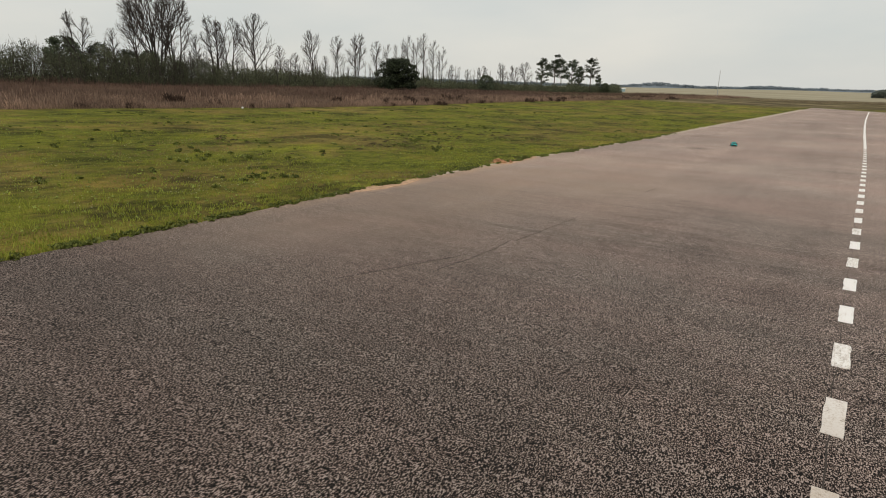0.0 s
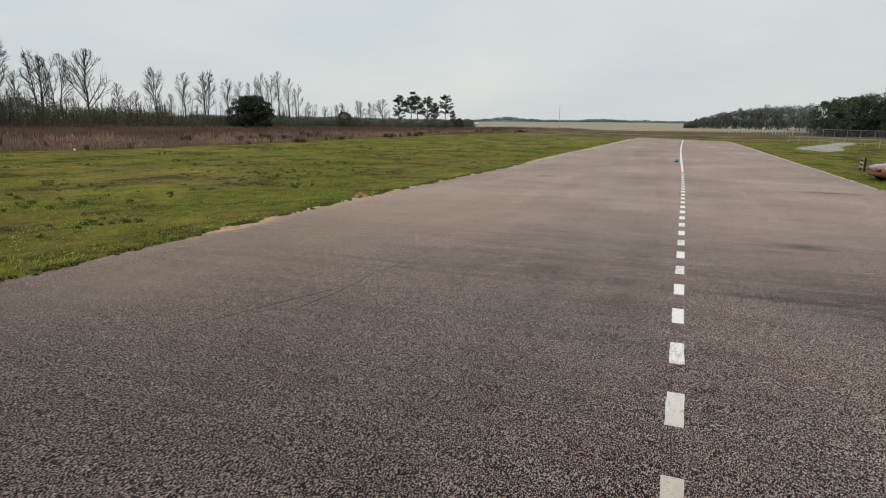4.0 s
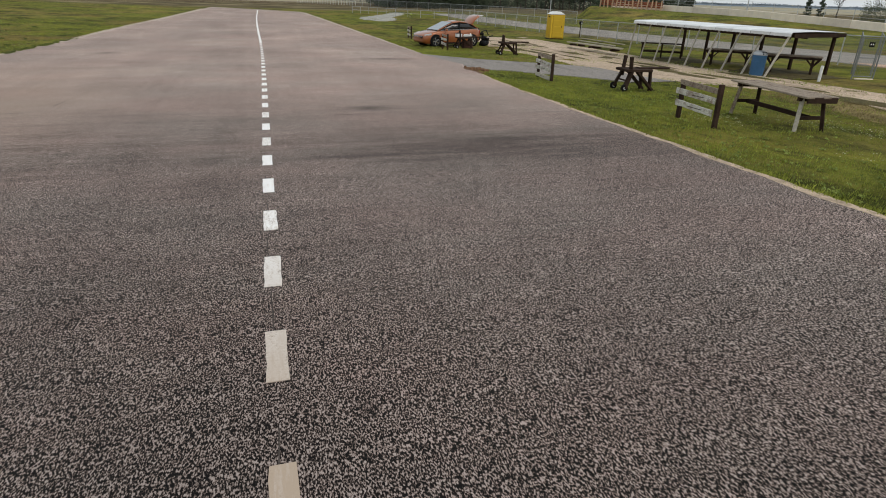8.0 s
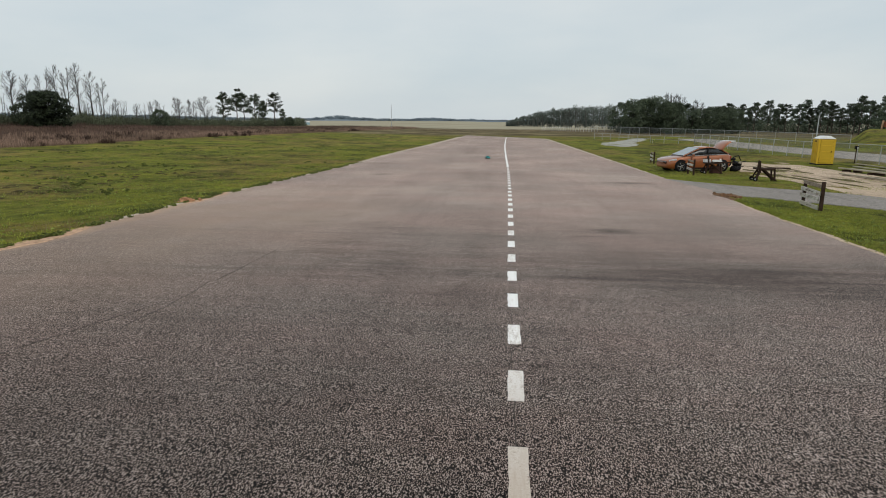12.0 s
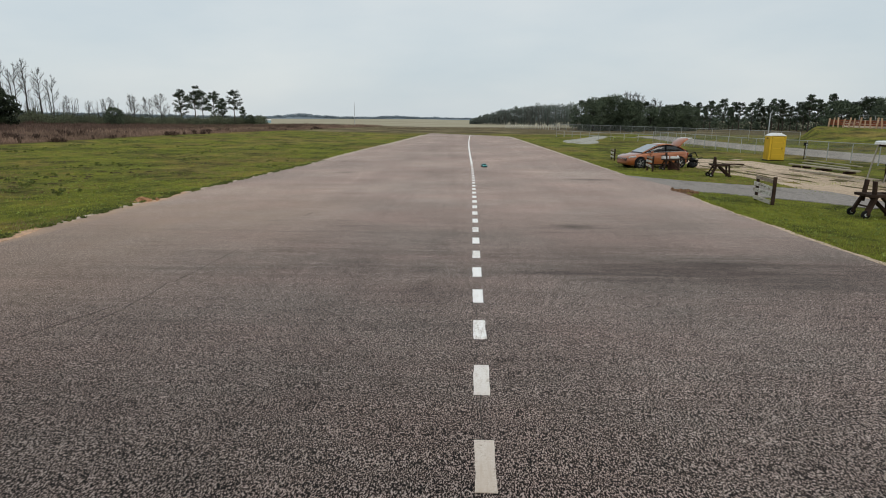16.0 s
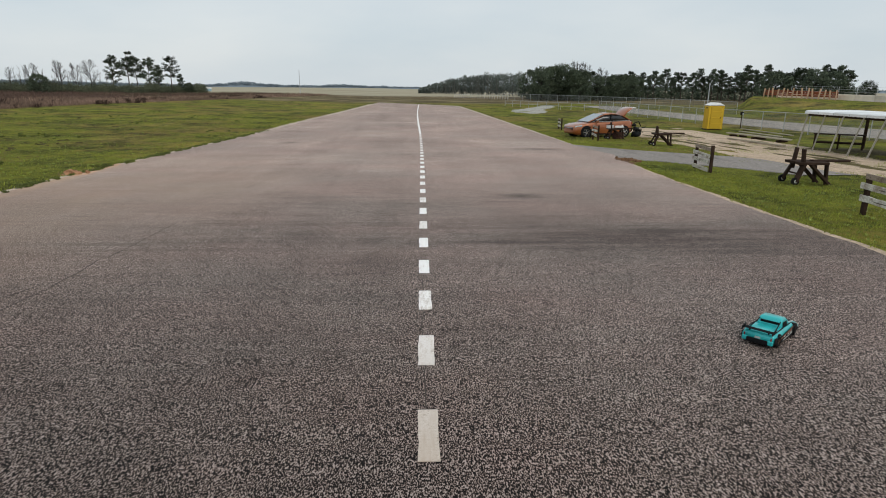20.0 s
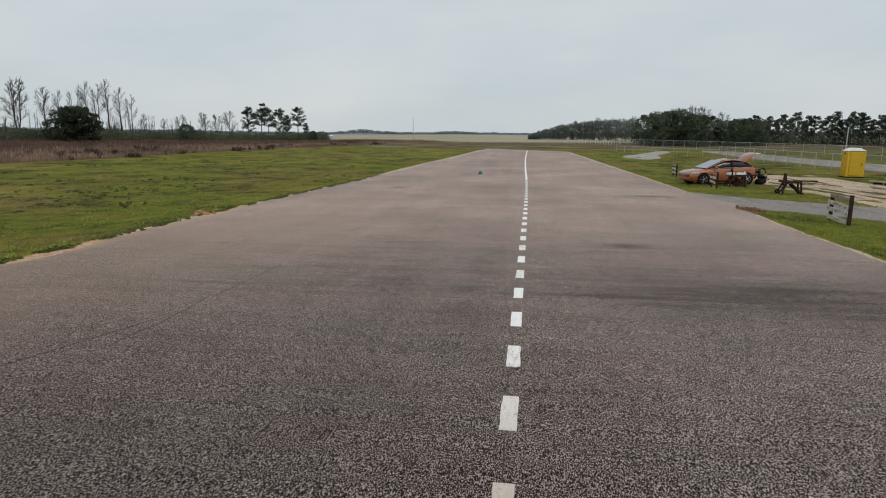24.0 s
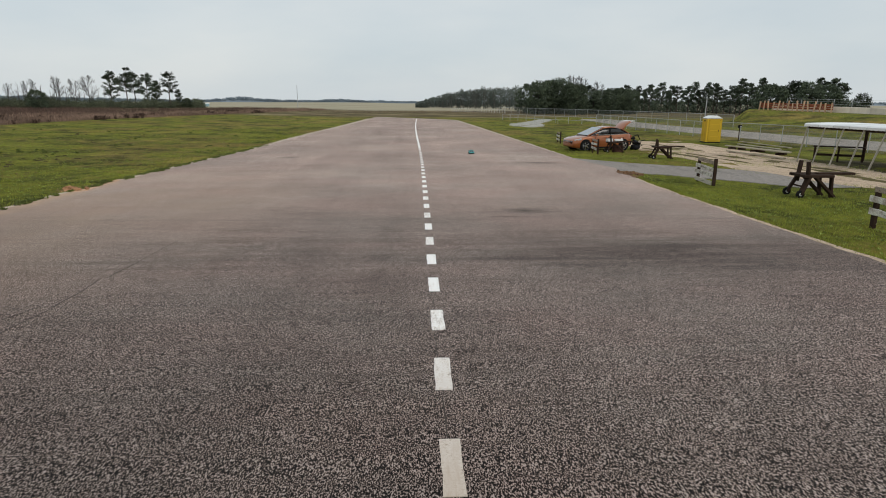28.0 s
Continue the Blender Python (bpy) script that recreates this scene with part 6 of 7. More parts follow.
def poles():
    for az, d, h, r, label in ((-10.8, 200, 7.6, 0.10, "slim grey pole far beyond the field"), (26.3, 66, 3.9, 0.06, "slim galvanised pole behind the fence"), (42.3, 105, 7.0, 0.09, "dark light pole behind the bank")):
        x, y = polar(az, d)
        t = root("pole", label, "pole", at(x, y))
        part("shaft", one(tube, (0, 0, -0.1), (0, 0, h), r, 10, r * 0.6), GALV, t)
        part("cap", one(tube, (0, 0, h), (0, 0, h + 0.08), r * 0.8, 10), GALV, t)
    x, y = polar(-18.8, 262)
    s = root("shed", "small pale blue shed far across the field", "shed", at(x, y, 20))
    part("wall", one(box, (3.2, 2.4, 1.1), pose(0, 0, 0.55), 0.02), SHEDBLUE, s)
    bm = bmesh.new()
    box(bm, (3.4, 1.4, 0.06), pose(0, -0.62, 1.25, 18), 0.0)
    box(bm, (3.4, 1.4, 0.06), pose(0, 0.62, 1.25, -18), 0.0)
    part("roof", bm, WHITE, s)
    # meter box on the fence, and a white ball far out in the grass
    b = root("post_box", "small dark box on a post by the fence", "box", at(29.3, 52.6))
    part("post", one(beam, (0, 0, -0.05), (0, 0, 1.25), 0.06, 0.06), WOOD_DARK, b)
    part("case", one(box, (0.26, 0.2, 0.28), pose(0, 0, 1.30), 0.02), BLACK, b)
    part("door", one(box, (0.12, 0.02, 0.14), pose(0.04, -0.105, 1.27), 0.005), GALV, b)
    x, y = -45.4, 33.2
    bm = bmesh.new()
    bmesh.ops.create_icosphere(bm, subdivisions=3, radius=0.10, matrix=pose(0, 0, 0.085) @ Matrix.Diagonal((1, 1, 0.9, 1)))
    w = root("white_marker", "rounded white marker in the grass by the brown field", "marker", at(x, y))
    part("cap", bm, WHITE, w, "", True)
    c = root("clay_clump", "clump of orange clay and dead grass at the runway edge", "clump", at(-11.15, 19.35))
    rng = random.Random(3)
    bm = bmesh.new()
    bmesh.ops.create_icosphere(bm, subdivisions=4, radius=0.30, matrix=pose(0, 0, 0.02) @ Matrix.Diagonal((0.6, 0.75, 0.42, 1)))
    for v in bm.verts:
        v.co += v.co.normalized() * 0.12 * noise.noise(v.co * 7) + v.co.normalized() * 0.08 * noise.noise(v.co * 19)
    part("mound", bm, CLUMP, c)
    for _ in range(9):
        bm = bmesh.new()
        r = rng.uniform(0.04, 0.085)
        px, py = rng.gauss(0.06, 0.16), rng.gauss(0.1, 0.28)
        bmesh.ops.create_icosphere(bm, subdivisions=2, radius=r, matrix=pose(px, py, 0.035 + r * 0.4, rng.uniform(0, 90), 0, rng.uniform(0, 90)) @ Matrix.Diagonal((1, 0.8, 0.7, 1)))
        for v in bm.verts:
            v.co += v.normal * 0.035 * noise.noise(v.co * 16)
        part("clod", bm, CLUMP, c)
    blades("clump_grass", DRYBLADES, "dead grass on the clay clump", "grass", [(-11.45 + rng.gauss(0, 0.15), 19.7 + rng.gauss(0, 0.35), 0.10, 0.08, 10) for _ in range(22)], 31)


SHEDBLUE = plain("pale_blue_sheet", (0.35, 0.50, 0.56), 0.6, vary=0.1)


# ---- the parked car ----
def car_paint():
    m, n, l, b = material("orange_car_paint", 0.32, 0.30, 0.4)
    c = ramp(m, tex(m, 300, 2), [(0.3, (0.31, 0.082, 0.020)), (0.7, (0.41, 0.118, 0.032))])
    l.new(blend(m, calc(m, "MULTIPLY", tex(m, 1.5, 4), 0.22), c, (0.33, 0.18, 0.10)), b.inputs["Base Color"])
    b.inputs["Coat Weight"].default_value = 0.9
    b.inputs["Coat Roughness"].default_value = 0.06
    return m


def glass_material(name, tint):
    m, n, l, b = material(name, 0.06, 0, 0.6)
    b.inputs["Base Color"].default_value = (*tint, 1)
    b.inputs["Transmission Weight"].default_value = 0.35
    return m


CARPAINT = car_paint()
DARKGLASS = glass_material("tinted_glass", (0.02, 0.022, 0.024))
# pale metallic tone puts the sky's reflection into the windscreen's own colour
SKYGLASS = plain("sky_toned_windscreen", (0.36, 0.378, 0.388), 0.12, 0.75, vary=0.05, relief=0)
CHROME = plain("bright_alloy", (0.62, 0.62, 0.63), 0.25, 0.9, vary=0.08, relief=0)
LAMP = plain("clear_lamp_lens", (0.55, 0.56, 0.56), 0.12, 0.1, vary=0.1, relief=0)
REDLENS = plain("red_lamp_lens", (0.35, 0.015, 0.012), 0.2, 0, vary=0.1, relief=0)


def loft(sections, closed=True):
    """Skin over cross-sections; each is a list of points of one length."""
    bm = bmesh.new()
    rings = [[bm.verts.new(p) for p in s] for s in sections]
    n = len(rings[0])
    for a, b in zip(rings, rings[1:]):
        for i in range(n if closed else n - 1):
            j = (i + 1) % n
            bm.faces.new((a[i], a[j], b[j], b[i]))
    if closed:
        bm.faces.new(rings[0][::-1])
        bm.faces.new(rings[-1])
    bmesh.ops.recalc_face_normals(bm, faces=bm.faces)
    return bm


def wheel(parent, x, y, r, w, spokes, name="wheel"):
    side = 1 if y > 0 else -1
    bm = bmesh.new()
    prof = [(r * 0.66, w / 2), (r * 0.93, w / 2), (r, w * 0.36), (r, -w * 0.36), (r * 0.93, -w / 2), (r * 0.66, -w / 2)]
    n = 28
    rings = [[bm.verts.new((x + pr * math.cos(6.2832 * i / n), y + py, r + pr * math.sin(6.2832 * i / n))) for pr, py in prof] for i in range(n)]
    for i in range(n):
        a, b = rings[i], rings[(i + 1) % n]
        for j in range(len(prof)):
            k = (j + 1) % len(prof)
            bm.faces.new((a[j], a[k], b[k], b[j]))
    bmesh.ops.recalc_face_normals(bm, faces=bm.faces)
    tyre = part(name, bm, RUBBER, parent, "", True)
    bm = bmesh.new()
    for k in range(spokes):
        a = 6.2832 * k / spokes
        yy = y + side * w * 0.42
        beam(bm, (x, yy, r), (x + r * 0.64 * math.cos(a), yy, r + r * 0.64 * math.sin(a)), r * 0.17, 0.04 * r / 0.3, 0.004)
    tube(bm, (x, y + side * w * 0.36, r), (x, y + side * w * 0.49, r), r * 0.17, 14)
    for i in range(n):
        a, b = 6.2832 * i / n, 6.2832 * (i + 1) / n
        yy = y + side * w * 0.44
        beam(bm, (x + r * 0.65 * math.cos(a), yy, r + r * 0.65 * math.sin(a)), (x + r * 0.65 * math.cos(b), yy, r + r * 0.65 * math.sin(b)), r * 0.07, w * 0.1, 0)
    part("rim", bm, CHROME if r > 0.2 else BRONZE, tyre, "spoked alloy rim")
    part("brake_disc", one(tube, (x, y + side * w * 0.15, r), (x, y + side * w * 0.25, r), r * 0.55, 18), BLACK, tyre)
    return tyre


BRONZE = plain("bronze_plastic", (0.10, 0.06, 0.035), 0.4, 0.4, vary=0.1, relief=0)


def arch_sections(table, half):
    """Body cross-sections: table rows (x, low z, shoulder z, half width, tuck)."""
    out = []
    for x, zl, zs, w, tuck in table:
        pts = [(-w + tuck, zl), (-w, zl + 0.12), (-w - 0.01, zl + 0.55 * (zs - zl)), (-w + 0.02, zs - 0.07), (-w + 0.10, zs), (0, zs + half)]
        ring = [(x, a, z) for a, z in pts] + [(x, -a, z) for a, z in pts[-2::-1]]
        out.append(ring)
    return out


def sedan():
    # nose along local +x
    t = root("parked_car", "orange sedan parked on the grass with its boot lid open", "car", at(12.88, 41.48, 180 + 12) @ Matrix.Scale(1.10, 4))
    body = arch_sections([(2.14, 0.30, 0.56, 0.60, 0.10), (2.10, 0.24, 0.66, 0.74, 0.08), (1.98, 0.20, 0.74, 0.83, 0.05), (1.74, 0.19, 0.82, 0.88, 0.03), (1.30, 0.19, 0.89, 0.91, 0.02), (0.95, 0.19, 0.94, 0.915, 0.02), (0.45, 0.19, 0.95, 0.92, 0.02), (-0.3, 0.19, 0.97, 0.92, 0.02), (-0.9, 0.19, 1.00, 0.92, 0.02), (-1.4, 0.21, 1.04, 0.905, 0.02), (-1.74, 0.26, 1.04, 0.85, 0.05), (-1.92, 0.36, 0.96, 0.74, 0.08)], 0.02)
    bm = loft(body)
    bod = part("body", bm, CARPAINT, t, "orange metallic body", True)
    bod.modifiers.new("bevel", "BEVEL").width = 0.015
    # glazed cabin under a curved roof
    cab = []
    for x, zs, w, zr in ((1.16, 0.93, 0.70, 0.95), (0.62, 0.95, 0.78, 1.22), (0.12, 0.96, 0.79, 1.415), (-0.42, 0.98, 0.80, 1.485), (-1.0, 1.00, 0.79, 1.43), (-1.5, 1.03, 0.74, 1.235), (-1.76, 1.04, 0.68, 1.08)):
        k = max(0.0, (zr - zs) / 0.46)
        cab.append([(x, -w, zs - 0.05), (x, -w + 0.16 * k, zs + (zr - zs) * 0.86), (x, -w * 0.55, zr), (x, w * 0.55, zr), (x, w - 0.16 * k, zs + (zr - zs) * 0.86), (x, w, zs - 0.05)])
    part("cabin_glass", loft(cab), DARKGLASS, t, "dark tinted cabin glass", True)
    part("windscreen", loft([[(1.14, -0.68, 0.965), (1.14, 0.68, 0.965), (1.16, 0.68, 0.985), (1.16, -0.68, 0.985)], [(0.14, -0.57, 1.415), (0.14, 0.57, 1.415), (0.16, 0.57, 1.435), (0.16, -0.57, 1.435)]]), SKYGLASS, t, "windscreen toned pale for the sky it mirrors")
    roof = []
    for x, w, zr in ((0.16, 0.60, 1.412), (-0.12, 0.64, 1.470), (-0.45, 0.65, 1.503), (-0.85, 0.64, 1.475), (-1.3, 0.60, 1.355)):
        roof.append([(x, -w - 0.03, zr - 0.07), (x, -w * 0.6, zr), (x, w * 0.6, zr), (x, w + 0.03, zr - 0.07), (x, w * 0.5, zr - 0.05), (x, -w * 0.5, zr - 0.05)])
    part("roof", loft(roof), CARPAINT, t, "", True)
    for s in (-1, 1):
        for a, b in (((1.16, 0.735 * s, 0.95), (0.14, 0.655 * s, 1.375)), ((-1.20, 0.665 * s, 1.36), (-1.76, 0.71 * s, 1.07))):
            part("pillar", one(beam, a, b, 0.07, 0.05, 0.01), CARPAINT, t)
        part("window_trim", one(beam, (0.95, 0.83 * s, 0.965), (-1.68, 0.80 * s, 1.045), 0.02, 0.03, 0.004), CHROME, t)
        part("door_post", one(beam, (-0.35, 0.815 * s, 0.98), (-0.42, 0.685 * s, 1.42), 0.06, 0.03, 0.006), BLACK, t)
        part("side_crease", one(beam, (1.20, 0.925 * s, 0.72), (-1.55, 0.905 * s, 0.86), 0.012, 0.02, 0.003), CARPAINT, t)
        mir = part("mirror", one(box, (0.12, 0.18, 0.12), pose(0.66, 0.99 * s, 1.00), 0.03), CARPAINT, t)
        part("mirror_glass", one(box, (0.01, 0.14, 0.09), pose(0.597, 0.99 * s, 1.00)), CHROME, mir)
        for x in (0.02, -0.95):
            part("door_handle", one(box, (0.18, 0.03, 0.03), pose(x, 0.925 * s, 0.84), 0.008), CARPAINT, t)
        for x, ln in ((0.72, 0.6), (-0.38, 0.7), (-1.25, 0.55)):
            part("door_gap", one(box, (0.012, 0.012, ln), pose(x, 0.922 * s, 0.30 + ln / 2)), BLACK, t)
        part("sill", one(box, (2.4, 0.03, 0.09), pose(0.05, 0.915 * s, 0.23), 0.01), BLACK, t)
        part("headlight", one(box, (0.46, 0.10, 0.12), pose(1.84, 0.795 * s, 0.70, 0, 12, -18 * s), 0.03), LAMP, t, "clear headlight")
        part("fog_lamp", one(box, (0.10, 0.16, 0.10), pose(2.04, 0.62 * s, 0.36, 0, 0, -24 * s), 0.02), BLACK, t)
        part("tail_light", one(box, (0.10, 0.26, 0.15), pose(-1.85, 0.66 * s, 0.88, 0, 0, 14 * s), 0.03), REDLENS, t, "red tail light")
        for x in (1.34, -1.28):
            wheel(t, x, 0.84 * s, 0.335, 0.22, 5)
            bm = bmesh.new()
            tube(bm, (x, 0.70 * s, 0.36), (x, 0.922 * s, 0.36), 0.385, 28)
            part("wheel_arch", bm, BLACK, t, "dark wheel arch")
    part("grille", one(box, (0.06, 1.25, 0.20), pose(2.11, 0, 0.53), 0.02), BLACK, t)
    part("lower_grille", one(box, (0.06, 1.15, 0.14), pose(2.10, 0, 0.33), 0.02), BLACK, t)
    part("badge", one(box, (0.02, 0.16, 0.05), pose(2.145, 0, 0.57), 0.01), CHROME, t)
    part("grille_bar", one(box, (0.03, 1.2, 0.025), pose(2.14, 0, 0.60), 0.006), CHROME, t)
    part("rear_bumper", one(box, (0.14, 1.5, 0.22), pose(-1.88, 0, 0.46), 0.05), CARPAINT, t)
    # the boot lid stands open
    lid = []
    for x, z, w in ((-1.36, 1.20, 0.60), (-1.46, 1.38, 0.63), (-1.58, 1.54, 0.64), (-1.76, 1.68, 0.64), (-1.96, 1.78, 0.62), (-2.12, 1.80, 0.56)):
        lid.append([(x, -w, z), (x + 0.03, -w + 0.16, z + 0.05), (x + 0.03, w - 0.16, z + 0.05), (x, w, z), (x - 0.03, w - 0.16, z - 0.03), (x - 0.03, -w + 0.16, z - 0.03)])
    bl = part("boot_lid", loft(lid), CARPAINT, t, "raised orange boot lid", True)
    part("lid_lining", one(box, (0.46, 0.9, 0.02), pose(-1.68, 0, 1.53, 0, 42, 0), 0.004), WHITE, bl, "pale lining")
    part("lid_edge", one(box, (0.30, 1.2, 0.05), pose(-2.06, 0, 1.81, 0, 8, 0), 0.015), WHITE, bl, "pale trim at the lid's edge")
    part("boot_opening", one(box, (0.10, 1.2, 0.40), pose(-1.89, 0, 0.88), 0.02), BLACK, t)
    # gear heaped behind the car
    c = root("gear_bag", "heap of black bags and gear behind the open boot", "bag", at(15.4, 41.2, 20))
    rng = random.Random(61)
    for x, y, z, s in ((0, 0, 0.2, 0.6), (0.45, 0.2, 0.18, 0.5), (-0.1, -0.3, 0.16, 0.46), (0.1, 0.1, 0.55, 0.5), (-0.3, 0.15, 0.52, 0.42), (0.3, -0.1, 0.50, 0.34), (-0.15, 0.0, 0.82, 0.36)):
        bm = bmesh.new()
        box(bm, (s, s * rng.uniform(0.45, 0.7), s * rng.uniform(0.5, 0.7)), pose(x, y, z, rng.uniform(-14, 14), rng.uniform(-14, 14), rng.uniform(0, 90)), 0.07)
        bmesh.ops.subdivide_edges(bm, edges=bm.edges[:], cuts=1)
        for v in bm.verts:
            v.co += v.normal * 0.045 * noise.noise(v.co * 6)
        part("bag", bm, BLACK, c, "", True)
    for a, b in (((-0.2, 0, 0.95), (0.25, 0, 1.06)), ((0.25, 0, 1.06), (0.55, 0.1, 0.72)), ((0.35, -0.2, 0.62), (0.80, -0.1, 0.70)), ((0.3, 0.2, 0.4), (0.82, 0.1, 0.30))):
        part("strap", one(beam, a, b, 0.06, 0.05, 0.012), BLACK, c)
    part("flap", one(box, (0.22, 0.02, 0.14), pose(0.15, -0.32, 0.62, 20, 10, 15), 0.004), WOOD_GREY, c, "pale flap")


def field_kit():
    """The stand before the car, loaded with white model parts and a box."""
    work_stand(13.2, 38.9, -4, "red brown model stand on wheels loaded with white parts")
    k = root("model_wing", "white foam model aircraft wing lying on the stand", "model", Matrix.Translation((13.45, 38.85, zg(13.4, 38.85) + 0.752)) @ Matrix.Rotation(radians(30), 4, "Z") @ Matrix.Scale(0.72, 4))
    wing = loft([[(x, -0.14 + sw, 0.01), (x, -0.05 + sw, 0.05), (x, 0.12 + sw, 0.02), (x, 0.12 + sw, 0.0), (x, -0.13 + sw, 0.0)] for x, sw in ((-0.55, 0.06), (0.0, 0.0), (0.55, 0.06))])
    part("panel", wing, WHITE, k)
    part("fin", one(box, (0.22, 0.02, 0.22), pose(0.38, 0.02, 0.13, 0, 25, 0), 0.006), WHITE, k)
    part("fuselage", loft([[(x, -r, 0.10), (x, -r * 0.7, 0.10 + r), (x, r * 0.7, 0.10 + r), (x, r, 0.10), (x, r * 0.6, 0.10 - r), (x, -r * 0.6, 0.10 - r)] for x, r in ((-0.62, 0.03), (-0.45, 0.08), (-0.1, 0.085), (0.3, 0.05), (0.55, 0.025))]), WHITE, k, "white foam fuselage")
    b = root("flight_box", "pale wooden field box on the stand", "box", Matrix.Translation((12.88, 39.05, zg(12.88, 39.0) + 0.705)))
    part("tray", one(box, (0.40, 0.26, 0.20), pose(0, 0, 0.10), 0.01), WHITE, b)
    part("lid", one(box, (0.42, 0.28, 0.03), pose(0, 0, 0.22), 0.008), WOOD_RED, b)
    part("carry_handle", one(tube, (-0.12, 0, 0.26), (0.12, 0, 0.26), 0.012, 8), BLACK, b)
    b = root("tool_crate", "dark red wooden crate on the ground by the stand", "crate", at(13.5, 39.1, 10))
    for z in (0.09, 0.24, 0.39):
        for yy in (-0.2, 0.2):
            part("slat", one(box, (0.62, 0.02, 0.13), pose(0, yy, z), 0.004), WOOD_RED, b)
        for xx in (-0.3, 0.3):
            part("end_slat", one(box, (0.02, 0.38, 0.13), pose(xx, 0, z), 0.004), WOOD_RED, b)
    part("base", one(box, (0.6, 0.38, 0.02), pose(0, 0, 0.015)), WOOD_DARK, b)
    y = root("yard_flag", "thin stake with a small green flag by the drive", "flag", at(22.9, 94.6))
    part("stake", one(tube, (0, 0, -0.05), (0, 0, 0.7), 0.014, 6), WHITE, y)
    part("pennant", one(box, (0.34, 0.012, 0.16), pose(0.18, 0, 0.55, 0, 20, 0), 0.003), PENNANT, y)


PENNANT = plain("yellow_green_cloth", (0.35, 0.42, 0.10), 0.8, vary=0.15)


# ---- the model truck that is driven about ----
def teal_paint():
    m, n, l, b = material("teal_model_paint", 0.32, 0.15, 0.4)
    c = ramp(m, tex(m, 9, 4, 0.6), [(0.3, (0.008, 0.40, 0.42)), (0.7, (0.03, 0.64, 0.63))])
    l.new(blend(m, calc(m, "MULTIPLY", tex(m, 40, 4), 0.25), c, (0.02, 0.30, 0.31)), b.inputs["Base Color"])
    b.inputs["Coat Weight"].default_value = 0.4
    return m


TEAL = teal_paint()
COPPER = plain("copper_decal", (0.26, 0.13, 0.085), 0.45, 0.3, vary=0.2, relief=0)
PALE = plain("pale_decal", (0.55, 0.55, 0.52), 0.5, vary=0.1, relief=0)


STEERED = []


